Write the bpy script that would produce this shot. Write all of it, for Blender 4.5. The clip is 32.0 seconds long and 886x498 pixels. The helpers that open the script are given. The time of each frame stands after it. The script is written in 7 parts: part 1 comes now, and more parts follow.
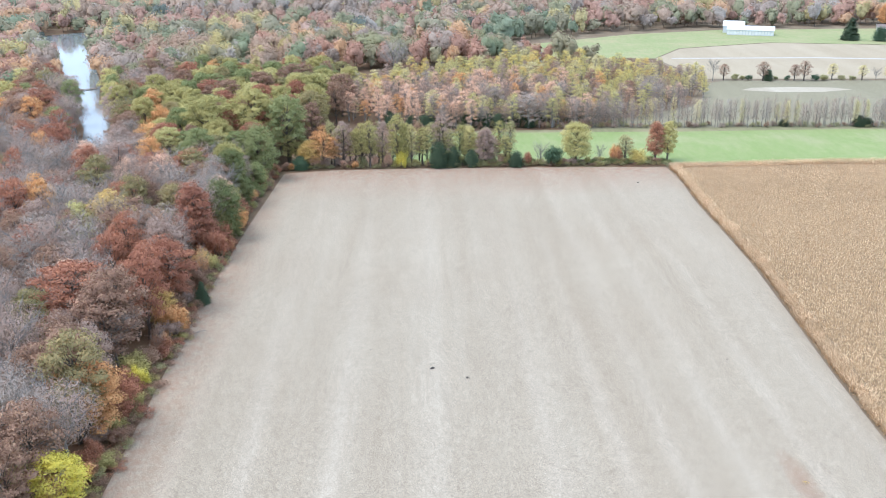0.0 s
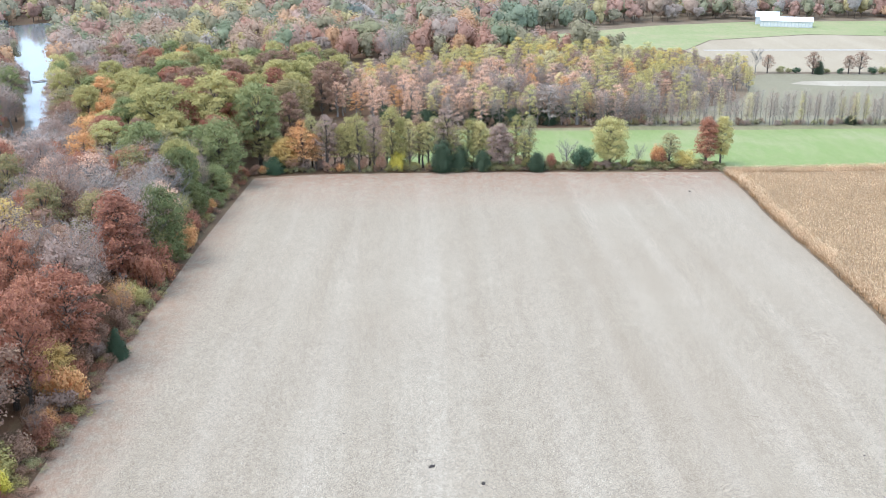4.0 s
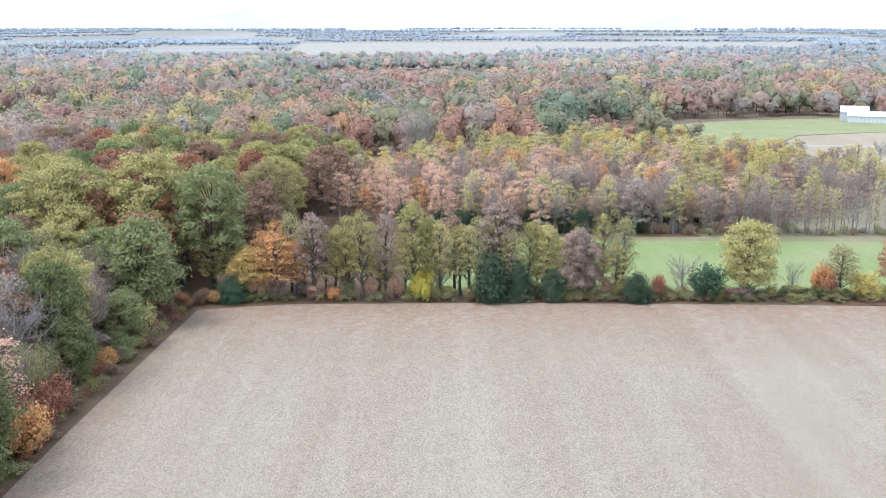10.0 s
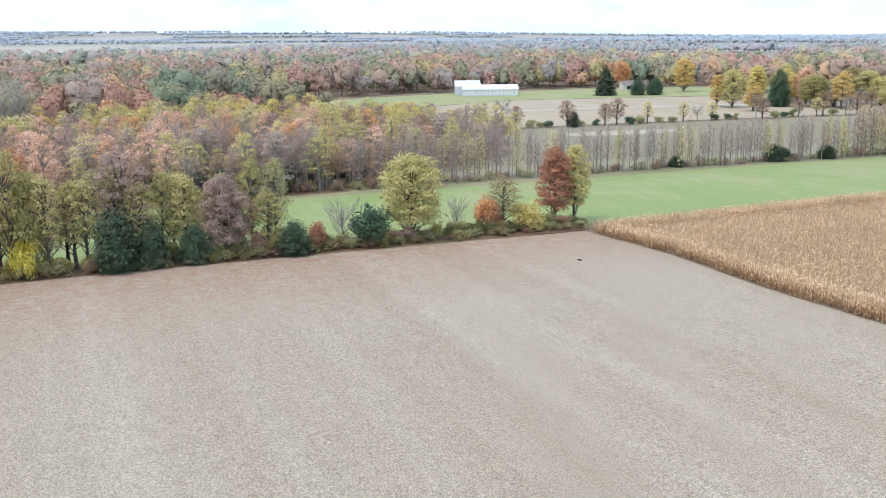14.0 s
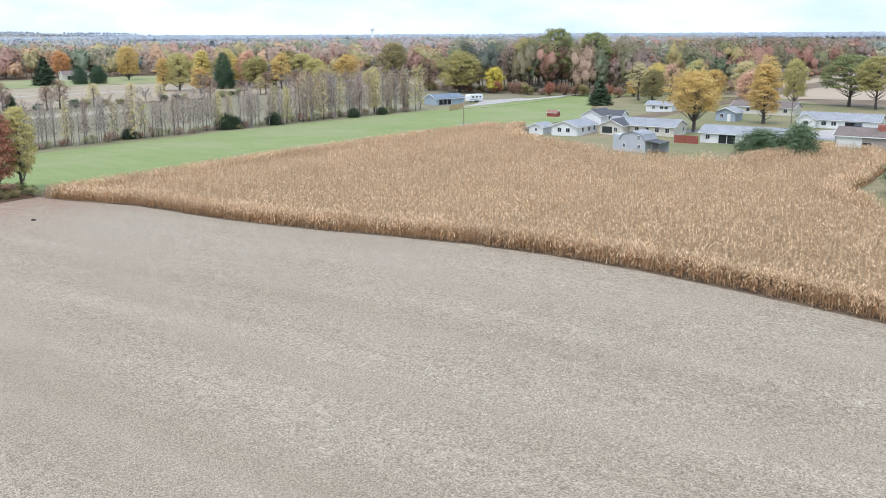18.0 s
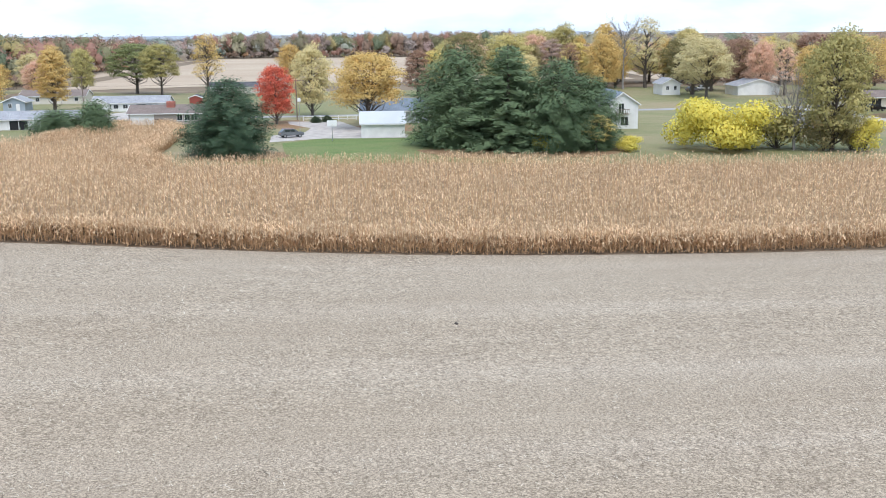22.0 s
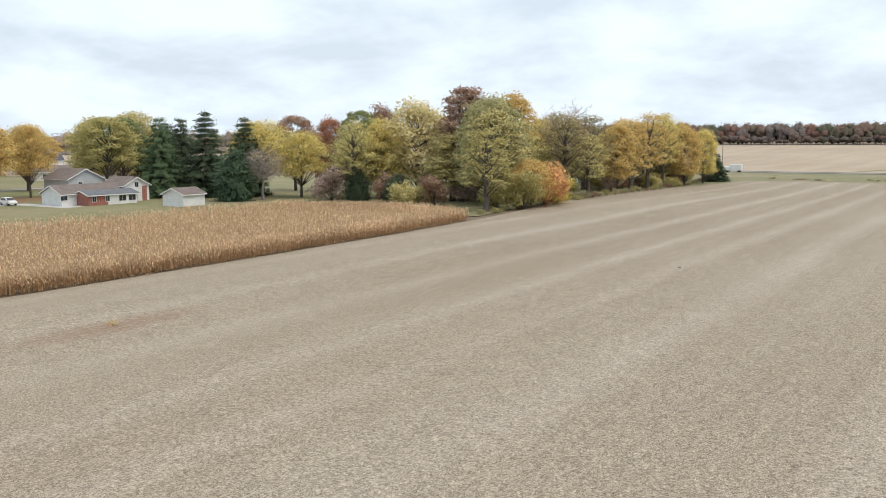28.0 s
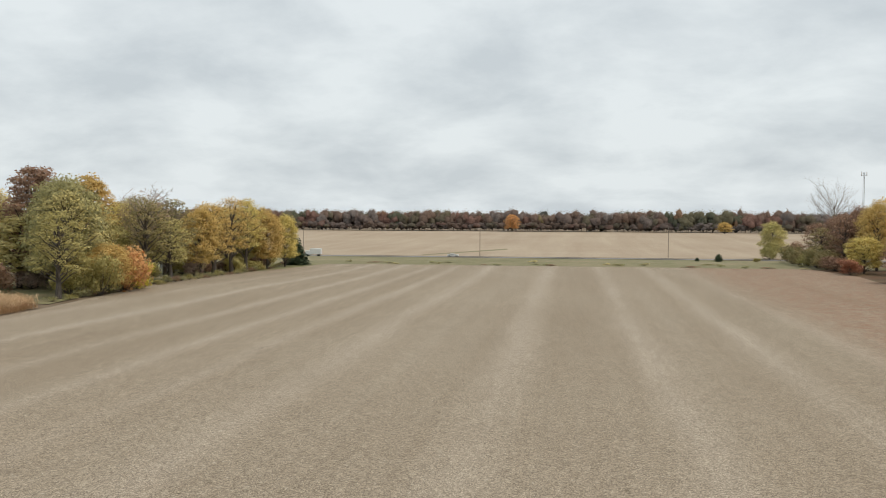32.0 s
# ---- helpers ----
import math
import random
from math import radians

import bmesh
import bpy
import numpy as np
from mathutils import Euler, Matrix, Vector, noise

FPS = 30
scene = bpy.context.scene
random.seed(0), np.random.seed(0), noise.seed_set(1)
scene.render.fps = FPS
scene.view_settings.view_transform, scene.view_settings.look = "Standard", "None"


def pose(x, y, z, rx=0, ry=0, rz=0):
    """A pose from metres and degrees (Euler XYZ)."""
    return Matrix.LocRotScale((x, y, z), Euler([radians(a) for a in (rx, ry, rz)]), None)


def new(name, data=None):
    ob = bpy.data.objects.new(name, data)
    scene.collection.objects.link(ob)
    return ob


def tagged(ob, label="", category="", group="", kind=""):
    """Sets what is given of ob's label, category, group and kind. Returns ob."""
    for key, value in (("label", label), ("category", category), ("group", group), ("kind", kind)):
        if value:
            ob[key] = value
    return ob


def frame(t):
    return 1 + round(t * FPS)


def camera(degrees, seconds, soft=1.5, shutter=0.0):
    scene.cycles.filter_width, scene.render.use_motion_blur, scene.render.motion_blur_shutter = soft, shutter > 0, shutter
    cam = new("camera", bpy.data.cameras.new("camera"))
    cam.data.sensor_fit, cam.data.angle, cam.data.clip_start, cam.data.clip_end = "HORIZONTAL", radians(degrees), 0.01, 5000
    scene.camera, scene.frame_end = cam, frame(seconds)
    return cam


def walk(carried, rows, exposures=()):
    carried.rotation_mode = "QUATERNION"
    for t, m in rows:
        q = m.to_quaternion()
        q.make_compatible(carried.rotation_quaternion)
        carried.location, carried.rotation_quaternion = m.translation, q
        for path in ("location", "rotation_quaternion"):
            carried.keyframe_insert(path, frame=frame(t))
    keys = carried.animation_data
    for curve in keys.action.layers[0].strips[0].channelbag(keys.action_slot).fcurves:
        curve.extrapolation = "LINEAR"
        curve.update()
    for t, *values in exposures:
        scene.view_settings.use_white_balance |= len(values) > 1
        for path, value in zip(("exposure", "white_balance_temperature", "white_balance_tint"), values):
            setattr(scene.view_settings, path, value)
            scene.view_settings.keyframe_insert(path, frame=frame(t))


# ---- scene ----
# Camera: seconds, x, y, z, heading (clockwise from +y), tilt, roll
cam = camera(49.97, 32.0, soft=0.9)
FLIGHT = [
    (0, 0.00, 0.00, 86.60, 1.47, -19.96, -0.39),
    (0.5, -0.03, 7.08, 84.94, 1.58, -20.01, -0.39),
    (1, 0.10, 14.18, 83.09, 1.46, -19.87, -0.36),
    (1.5, 0.31, 21.33, 81.05, 1.48, -19.86, -0.35),
    (2, 0.57, 28.59, 78.98, 1.41, -19.75, -0.34),
    (2.5, 0.87, 35.90, 76.99, 1.39, -19.85, -0.33),
    (3, 1.11, 43.19, 75.03, 1.38, -19.74, -0.30),
    (3.5, 1.31, 50.51, 73.10, 1.35, -19.74, -0.26),
    (5.5, 1.09, 80.64, 65.83, 0.62, -19.91, -0.23),
    (6, 0.98, 88.24, 63.92, 0.46, -19.94, -0.22),
    (6.5, 0.77, 95.90, 61.96, 0.27, -19.28, -0.19),
    (7, 0.43, 103.48, 59.96, 0.11, -17.87, -0.17),
    (7.5, -0.04, 111.08, 58.00, 0.01, -16.44, -0.17),
    (8, -0.61, 118.98, 56.11, -0.01, -15.00, -0.15),
    (8.5, -1.12, 127.17, 54.25, -0.00, -13.61, -0.14),
    (9, -1.43, 135.52, 52.52, -0.00, -12.98, -0.11),
    (9.5, -1.61, 143.93, 50.95, 0.01, -13.07, -0.05),
    (10, -1.77, 152.34, 49.37, -0.05, -13.08, -0.00),
    (10.5, -1.88, 160.52, 47.74, -0.13, -13.13, 0.01),
    (11, -1.91, 167.58, 46.05, -0.11, -12.94, 0.02),
    (11.5, -1.92, 172.43, 44.16, 0.22, -12.88, 0.02),
    (12, -1.86, 174.75, 42.07, 3.20, -12.76, -0.02),
    (12.5, -1.66, 175.33, 39.94, 9.00, -12.79, -0.13),
    (13, -1.44, 175.32, 37.99, 14.17, -12.78, -0.23),
    (13.5, -1.27, 175.29, 36.26, 18.69, -12.80, -0.33),
    (15.5, -0.88, 175.39, 30.17, 33.02, -12.89, -0.52),
    (16, -0.82, 175.36, 28.95, 37.31, -12.91, -0.45),
    (16.5, -0.86, 175.34, 27.96, 42.36, -12.92, -0.39),
    (17, -0.96, 175.30, 27.28, 46.74, -12.92, -0.36),
    (17.5, -1.14, 175.23, 26.75, 50.94, -12.93, -0.31),
    (18, -1.30, 175.15, 26.24, 54.66, -12.90, -0.30),
    (18.5, -1.27, 175.12, 25.73, 58.35, -12.91, -0.35),
    (19, -1.15, 175.08, 25.11, 61.80, -12.88, -0.45),
    (19.5, -1.10, 174.97, 24.38, 66.15, -12.87, -0.55),
    (20, -1.15, 174.87, 23.65, 70.70, -12.89, -0.62),
    (20.5, -1.38, 174.82, 22.95, 76.83, -12.88, -0.65),
    (21, -1.76, 174.73, 22.26, 82.87, -12.85, -0.62),
    (21.5, -2.05, 174.59, 21.61, 88.90, -12.83, -0.56),
    (22, -2.18, 174.48, 21.04, 95.11, -12.85, -0.50),
    (22.5, -2.25, 174.39, 20.52, 101.33, -12.87, -0.47),
    (23, -2.32, 174.35, 19.95, 107.40, -12.89, -0.48),
    (23.5, -2.45, 174.36, 19.31, 113.55, -12.89, -0.50),
    (24, -2.57, 174.37, 18.73, 118.82, -12.94, -0.53),
    (24.5, -2.60, 174.38, 18.23, 122.47, -12.93, -0.56),
    (25, -2.51, 174.37, 17.75, 126.08, -12.93, -0.58),
    (25.5, -2.35, 174.30, 17.25, 129.63, -12.10, -0.60),
    (27.5, -4.19, 175.68, 16.65, 143.95, -7.97, -0.41),
    (28, -4.27, 175.77, 16.63, 147.62, -6.98, -0.35),
    (28.5, -4.40, 175.95, 16.61, 150.85, -5.99, -0.30),
    (29, -4.52, 176.14, 16.63, 154.03, -5.06, -0.26),
    (29.5, -4.63, 176.34, 16.63, 157.10, -4.13, -0.18),
    (30, -4.81, 176.60, 16.62, 160.17, -3.18, -0.06),
    (30.5, -5.04, 176.93, 16.61, 163.44, -2.22, 0.07),
    (31, -5.27, 177.29, 16.61, 166.62, -1.91, 0.19),
    (31.5, -5.44, 177.59, 16.60, 169.57, -1.91, 0.28),
    (32, -5.55, 177.80, 16.58, 172.25, -1.90, 0.32),
]
walk(cam, [(t, pose(x, y, z, 90 + tilt, 0, -head) @ pose(0, 0, 0, 0, 0, roll)) for t, x, y, z, head, tilt, roll in FLIGHT],
     exposures=[(0, 0.98, 5640, 11.6), (6, 0.97, 5640, 12.0), (9, 0.89, 5690, 12.8), (13, 0.71, 5850, 13.0), (17, 0.53, 5900, 12.6), (19, 0.53, 5900, 14.2), (23, 0.64, 6000, 14.2), (25.5, 0.68, 6100, 13.2), (28, 0.25, 6730, 12.4), (32, -0.11, 7300, 12.6)])

# ---- sky and sun: thin overcast ----
world = bpy.data.worlds.new("sky")
scene.world = world
world.use_nodes = True
wt = world.node_tree
wt.nodes.clear()
w_out = wt.nodes.new("ShaderNodeOutputWorld")
w_bg = wt.nodes.new("ShaderNodeBackground")
w_sky = wt.nodes.new("ShaderNodeTexSky")
w_sky.sky_type = 'NISHITA'
w_sky.sun_disc = False
SUN_ELEV, SUN_AZ = radians(62), radians(262)
w_sky.sun_elevation, w_sky.sun_rotation = SUN_ELEV, SUN_AZ
w_sky.dust_density, w_sky.air_density = 3.0, 1.0
w_co = wt.nodes.new("ShaderNodeTexCoord")
w_sep = wt.nodes.new("ShaderNodeSeparateXYZ")
wt.links.new(w_co.outputs["Generated"], w_sep.inputs[0])


def w_math(op, a, b=None, clamp=False):
    n = wt.nodes.new("ShaderNodeMath")
    n.operation, n.use_clamp = op, clamp
    for i, v in enumerate((a, b)):
        if v is None:
            continue
        if isinstance(v, (int, float)):
            n.inputs[i].default_value = v
        else:
            wt.links.new(v, n.inputs[i])
    return n.outputs[0]


# cloud sheet: the direction is projected on a flat layer overhead
up = w_math('MAXIMUM', w_math('ADD', w_sep.outputs[2], 0.32), 0.16)
cmb = wt.nodes.new("ShaderNodeCombineXYZ")
wt.links.new(w_math('DIVIDE', w_sep.outputs[0], up), cmb.inputs[0])
wt.links.new(w_math('DIVIDE', w_sep.outputs[1], up), cmb.inputs[1])
n1 = wt.nodes.new("ShaderNodeTexNoise")
n1.inputs["Scale"].default_value, n1.inputs["Detail"].default_value, n1.inputs["Roughness"].default_value = 2.4, 10, 0.55
n1.inputs["Distortion"].default_value = 0.15
wt.links.new(cmb.outputs[0], n1.inputs["Vector"])
ramp = wt.nodes.new("ShaderNodeValToRGB")
ramp.color_ramp.elements[0].position, ramp.color_ramp.elements[0].color = 0.35, (0.615, 0.735, 0.845, 1)
ramp.color_ramp.elements[1].position, ramp.color_ramp.elements[1].color = 0.6, (0.825, 0.962, 1.075, 1)
wt.links.new(n1.outputs["Fac"], ramp.inputs[0])
sky_dim = wt.nodes.new("ShaderNodeMixRGB")
sky_dim.blend_type = 'MULTIPLY'
sky_dim.inputs[0].default_value = 1.0
sky_dim.inputs[2].default_value = (0.10, 0.10, 0.10, 1)
wt.links.new(w_sky.outputs[0], sky_dim.inputs[1])
cover = wt.nodes.new("ShaderNodeMixRGB")
cover.inputs[0].default_value = 0.90
wt.links.new(sky_dim.outputs[0], cover.inputs[1])
wt.links.new(ramp.outputs[0], cover.inputs[2])
wt.links.new(cover.outputs[0], w_bg.inputs[0])
w_bg.inputs[1].default_value = 1.0
wt.links.new(w_bg.outputs[0], w_out.inputs[0])

sun_data = bpy.data.lights.new("sun", 'SUN')
sun_data.energy, sun_data.angle, sun_data.color = 1.6, radians(30), (1.0, 0.915, 0.82)
sun = new("sun", sun_data)
sun.rotation_euler = (radians(90) - SUN_ELEV, 0, -SUN_AZ + math.pi)


# ---- materials ----
def nodes_of(name):
    m = bpy.data.materials.new(name)
    m.use_nodes = True
    nt = m.node_tree
    b = nt.nodes["Principled BSDF"]
    b.inputs["Specular IOR Level"].default_value = 0.25
    return m, nt, b


def tex_noise(nt, vec, scale, detail=4, rough=0.55, dist=0.0):
    n = nt.nodes.new("ShaderNodeTexNoise")
    n.inputs["Scale"].default_value, n.inputs["Detail"].default_value = scale, detail
    n.inputs["Roughness"].default_value, n.inputs["Distortion"].default_value = rough, dist
    if vec is not None:
        nt.links.new(vec, n.inputs["Vector"])
    return n.outputs["Fac"]


def mapped(nt, sx=1, sy=1, sz=1, rot=0):
    g = nt.nodes.new("ShaderNodeNewGeometry")
    mp = nt.nodes.new("ShaderNodeMapping")
    mp.inputs["Scale"].default_value = (sx, sy, sz)
    mp.inputs["Rotation"].default_value = (0, 0, rot)
    mp.inputs["Location"].default_value = (0, 0, 0.413)
    nt.links.new(g.outputs["Position"], mp.inputs["Vector"])
    return mp.outputs[0]


def ramp_of(nt, fac, *stops):
    r = nt.nodes.new("ShaderNodeValToRGB")
    els = r.color_ramp.elements
    while len(els) < len(stops):
        els.new(0.5)
    for e, (p, c) in zip(els, stops):
        e.position, e.color = p, (*c, 1) if len(c) == 3 else c
    nt.links.new(fac, r.inputs[0])
    return r.outputs[0]


def mixed(nt, fac, a, b, mode='MIX'):
    n = nt.nodes.new("ShaderNodeMixRGB")
    n.blend_type = mode
    for i, v in enumerate((fac, a, b)):
        if isinstance(v, (int, float)):
            n.inputs[i].default_value = v
        elif isinstance(v, tuple):
            n.inputs[i].default_value = (*v, 1)
        else:
            nt.links.new(v, n.inputs[i])
    return n.outputs[0]


def maths(nt, op, a, b=None, clamp=False):
    n = nt.nodes.new("ShaderNodeMath")
    n.operation, n.use_clamp = op, clamp
    for i, v in enumerate((a, b)):
        if v is None:
            continue
        if isinstance(v, (int, float)):
            n.inputs[i].default_value = v
        else:
            nt.links.new(v, n.inputs[i])
    return n.outputs[0]


def bumped(nt, b, height, strength=0.4, dist=0.05):
    n = nt.nodes.new("ShaderNodeBump")
    n.inputs["Strength"].default_value, n.inputs["Distance"].default_value = strength, dist
    nt.links.new(height, n.inputs["Height"])
    nt.links.new(n.outputs[0], b.inputs["Normal"])


def soft_tone(c, grey=0.2, gain=1.7):
    """Autumn leaves in dull light: a little greyer and paler."""
    m = 0.3 * c[0] + 0.55 * c[1] + 0.15 * c[2]
    return tuple(min(0.8, (x * (1 - grey) + m * grey) * gain) for x in c)


def leaf_mat(name, a, b, c=None, glow=0.36, vary=1.0, gain=1.88, grain=0.0):
    """Leaves: the tone differs from tree to tree and from leaf to leaf; light comes through."""
    m, nt, p = nodes_of(name)
    a, b, c = soft_tone(a, 0.1, gain), soft_tone(b, 0.1, gain), soft_tone(c or b, 0.1, gain)
    info = nt.nodes.new("ShaderNodeObjectInfo")
    geo = nt.nodes.new("ShaderNodeNewGeometry")
    col = mixed(nt, info.outputs["Random"], a, b)
    isl = geo.outputs["Random Per Island"]
    col = mixed(nt, maths(nt, 'MULTIPLY', maths(nt, 'GREATER_THAN', isl, 0.72), 0.5), col, c or b)
    var = ramp_of(nt, isl, (0.0, (1 - 0.14 * vary,) * 3), (0.5, (1.0, 1.0, 1.0)), (1.0, (1 + 0.13 * vary,) * 3))
    col = mixed(nt, 1.0, col, var, 'MULTIPLY')
    if grain:
        tuft = tex_noise(nt, mapped(nt), grain, 3, 0.65)
        col = mixed(nt, 1.0, col, ramp_of(nt, tuft, (0.34, (0.8,) * 3), (0.5, (1.0,) * 3), (0.66, (1.16,) * 3)), 'MULTIPLY')
    nt.links.new(col, p.inputs["Base Color"])
    p.inputs["Roughness"].default_value = 0.75
    p.inputs["Specular IOR Level"].default_value = 0.1
    tr = nt.nodes.new("ShaderNodeBsdfTranslucent")
    nt.links.new(col, tr.inputs[0])
    mx = nt.nodes.new("ShaderNodeMixShader")
    mx.inputs[0].default_value = glow
    out = nt.nodes["Material Output"]
    nt.links.new(p.outputs[0], mx.inputs[1])
    nt.links.new(tr.outputs[0], mx.inputs[2])
    nt.links.new(mx.outputs[0], out.inputs[0])
    return m


def plain_mat(name, col, rough=0.7, metal=0.0, var=0.12, scale=1.5, spec=0.25):
    """Painted or rough solid with soft stains and a fine grain."""
    m, nt, p = nodes_of(name)
    v = mapped(nt)
    big = tex_noise(nt, v, scale * 0.3, 4)
    fine = tex_noise(nt, v, scale * 8, 3)
    dark = tuple(x * (1 - 2 * var) for x in col)
    lite = tuple(min(1, x * (1 + var)) for x in col)
    c = ramp_of(nt, big, (0.3, dark), (0.65, lite))
    c = mixed(nt, 0.25, c, ramp_of(nt, fine, (0.3, dark), (0.7, lite)))
    nt.links.new(c, p.inputs["Base Color"])
    p.inputs["Roughness"].default_value, p.inputs["Metallic"].default_value = rough, metal
    p.inputs["Specular IOR Level"].default_value = spec
    return m


def bark_mat(name, a, b):
    m, nt, p = nodes_of(name)
    v = mapped(nt, 1, 1, 0.25)
    n = tex_noise(nt, v, 6, 5, 0.65)
    nt.links.new(ramp_of(nt, n, (0.3, a), (0.7, b)), p.inputs["Base Color"])
    p.inputs["Roughness"].default_value = 0.9
    bumped(nt, p, n, 0.6, 0.03)
    return m


BARK = bark_mat("bark_grey_brown", (0.06, 0.05, 0.042), (0.17, 0.145, 0.125))
BARK_PALE = bark_mat("bark_pale_grey", (0.17, 0.155, 0.14), (0.36, 0.335, 0.31))
LEAF = {
    "green": leaf_mat("leaf_green", (0.135, 0.155, 0.06), (0.168, 0.18, 0.072), (0.215, 0.205, 0.08)),
    "deep_green": leaf_mat("leaf_deep_green", (0.092, 0.112, 0.042), (0.11, 0.126, 0.048), (0.17, 0.14, 0.05)),
    "olive": leaf_mat("leaf_olive", (0.215, 0.198, 0.068), (0.26, 0.226, 0.08), (0.31, 0.25, 0.085)),
    "dull_olive": leaf_mat("leaf_dull_olive", (0.15, 0.14, 0.06), (0.20, 0.165, 0.075), (0.26, 0.18, 0.07)),
    "yellow": leaf_mat("leaf_yellow", (0.385, 0.305, 0.09), (0.41, 0.33, 0.10), (0.33, 0.285, 0.09)),
    "gold": leaf_mat("leaf_gold", (0.37, 0.255, 0.08), (0.395, 0.285, 0.09), (0.33, 0.235, 0.08)),
    "bright_yellow": leaf_mat("leaf_bright_yellow", (0.46, 0.37, 0.04), (0.43, 0.36, 0.05), (0.30, 0.29, 0.06)),
    "yellow_green": leaf_mat("leaf_yellow_green", (0.285, 0.26, 0.10), (0.34, 0.295, 0.11), (0.36, 0.295, 0.105)),
    "orange": leaf_mat("leaf_orange", (0.38, 0.19, 0.075), (0.41, 0.22, 0.085), (0.42, 0.27, 0.10)),
    "rust": leaf_mat("leaf_rust", (0.20, 0.085, 0.055), (0.25, 0.11, 0.065), (0.32, 0.15, 0.075)),
    "red": leaf_mat("leaf_red", (0.36, 0.065, 0.04), (0.40, 0.09, 0.05), (0.44, 0.15, 0.06)),
    "brown": leaf_mat("leaf_brown", (0.17, 0.10, 0.07), (0.22, 0.135, 0.09), (0.26, 0.17, 0.10)),
    "pink": leaf_mat("leaf_faded_pink", (0.395, 0.25, 0.175), (0.43, 0.275, 0.19), (0.46, 0.30, 0.18)),
    "faded_olive": leaf_mat("leaf_faded_olive", (0.30, 0.26, 0.105), (0.335, 0.285, 0.115), (0.365, 0.295, 0.11)),
    "sage": leaf_mat("leaf_sage", (0.225, 0.21, 0.095), (0.255, 0.235, 0.10), (0.30, 0.26, 0.10)),
    "pale": leaf_mat("leaf_pale", (0.36, 0.31, 0.16), (0.42, 0.35, 0.16), (0.30, 0.27, 0.13)),
    "grey": leaf_mat("twig_grey", (0.22, 0.182, 0.155), (0.25, 0.212, 0.182), (0.24, 0.185, 0.15), 0.36, 0.4),
    "mauve": leaf_mat("twig_mauve_brown", (0.225, 0.162, 0.13), (0.26, 0.19, 0.155), (0.27, 0.185, 0.14), 0.36, 0.5),
    "pine": leaf_mat("needles_pine", (0.064, 0.098, 0.047), (0.078, 0.113, 0.054), (0.094, 0.124, 0.052), 0.2, 0.6),
    "spruce": leaf_mat("needles_dark", (0.034, 0.05, 0.027), (0.043, 0.062, 0.034), (0.054, 0.07, 0.035), 0.15, 0.6),
    "teal": leaf_mat("leaf_blue_green", (0.036, 0.064, 0.035), (0.046, 0.076, 0.042), (0.06, 0.086, 0.042), 0.15, 0.6),
    "grass": leaf_mat("weed_leaf", (0.20, 0.19, 0.09), (0.26, 0.23, 0.11), (0.15, 0.18, 0.07)),
}


# ---- terrain ----
def smooth(x, a, b):
    t = np.clip((np.asarray(x, float) - a) / (b - a), 0, 1)
    return t * t * (3 - 2 * t)


def land(x, y):
    """Height of the ground: flat, with a low swell under the corn, a slow rise beyond the road and low hills on the north horizon."""
    e = 1.6 * smooth(x, 30, 78) * (1 - smooth(y, 285, 318)) * smooth(y, -120, 10)
    b = 2.8 * np.exp(-((np.asarray(x, float) - 86) / 40) ** 2 - ((np.asarray(y, float) - 220) / 36) ** 2)
    return e + b + 4.7 * smooth(-np.asarray(y, float), 300, 640) + 44 * smooth(y, 3800, 5600)


def raw_mesh(name, verts, faces, mats, index=None, flat=True, ways=None):
    """A mesh from numpy arrays: verts (n,3); faces: list of arrays of quads or triangles."""
    me = bpy.data.meshes.new(name)
    verts = np.asarray(verts, np.float32)
    loops = np.concatenate([np.asarray(q, np.int32).ravel() for q in faces])
    sizes = np.concatenate([np.full(len(q), np.asarray(q).shape[1], np.int32) for q in faces])
    starts = np.concatenate([[0], np.cumsum(sizes)[:-1]]).astype(np.int32)
    me.vertices.add(len(verts))
    me.vertices.foreach_set("co", verts.ravel())
    me.loops.add(len(loops))
    me.loops.foreach_set("vertex_index", loops)
    me.polygons.add(len(sizes))
    me.polygons.foreach_set("loop_start", starts)
    me.polygons.foreach_set("loop_total", sizes)
    for m in (mats if isinstance(mats, (list, tuple)) else [mats]):
        me.materials.append(m)
    if index is not None:
        me.polygons.foreach_set("material_index", np.asarray(index, np.int32))
    me.polygons.foreach_set("use_smooth", np.full(len(sizes), not flat or ways is not None))
    me.update(calc_edges=True)
    me.validate()
    if ways is not None:
        me.normals_split_custom_set_from_vertices(np.asarray(ways, float).tolist())
    return me


def inside(poly, x, y):
    x, y = np.asarray(x, float), np.asarray(y, float)
    hit = np.zeros(x.shape, bool)
    for (ax, ay), (bx, by) in zip(poly, poly[1:] + poly[:1]):
        if ay != by:
            hit ^= ((ay > y) != (by > y)) & (x < (bx - ax) * (y - ay) / (by - ay) + ax)
    return hit


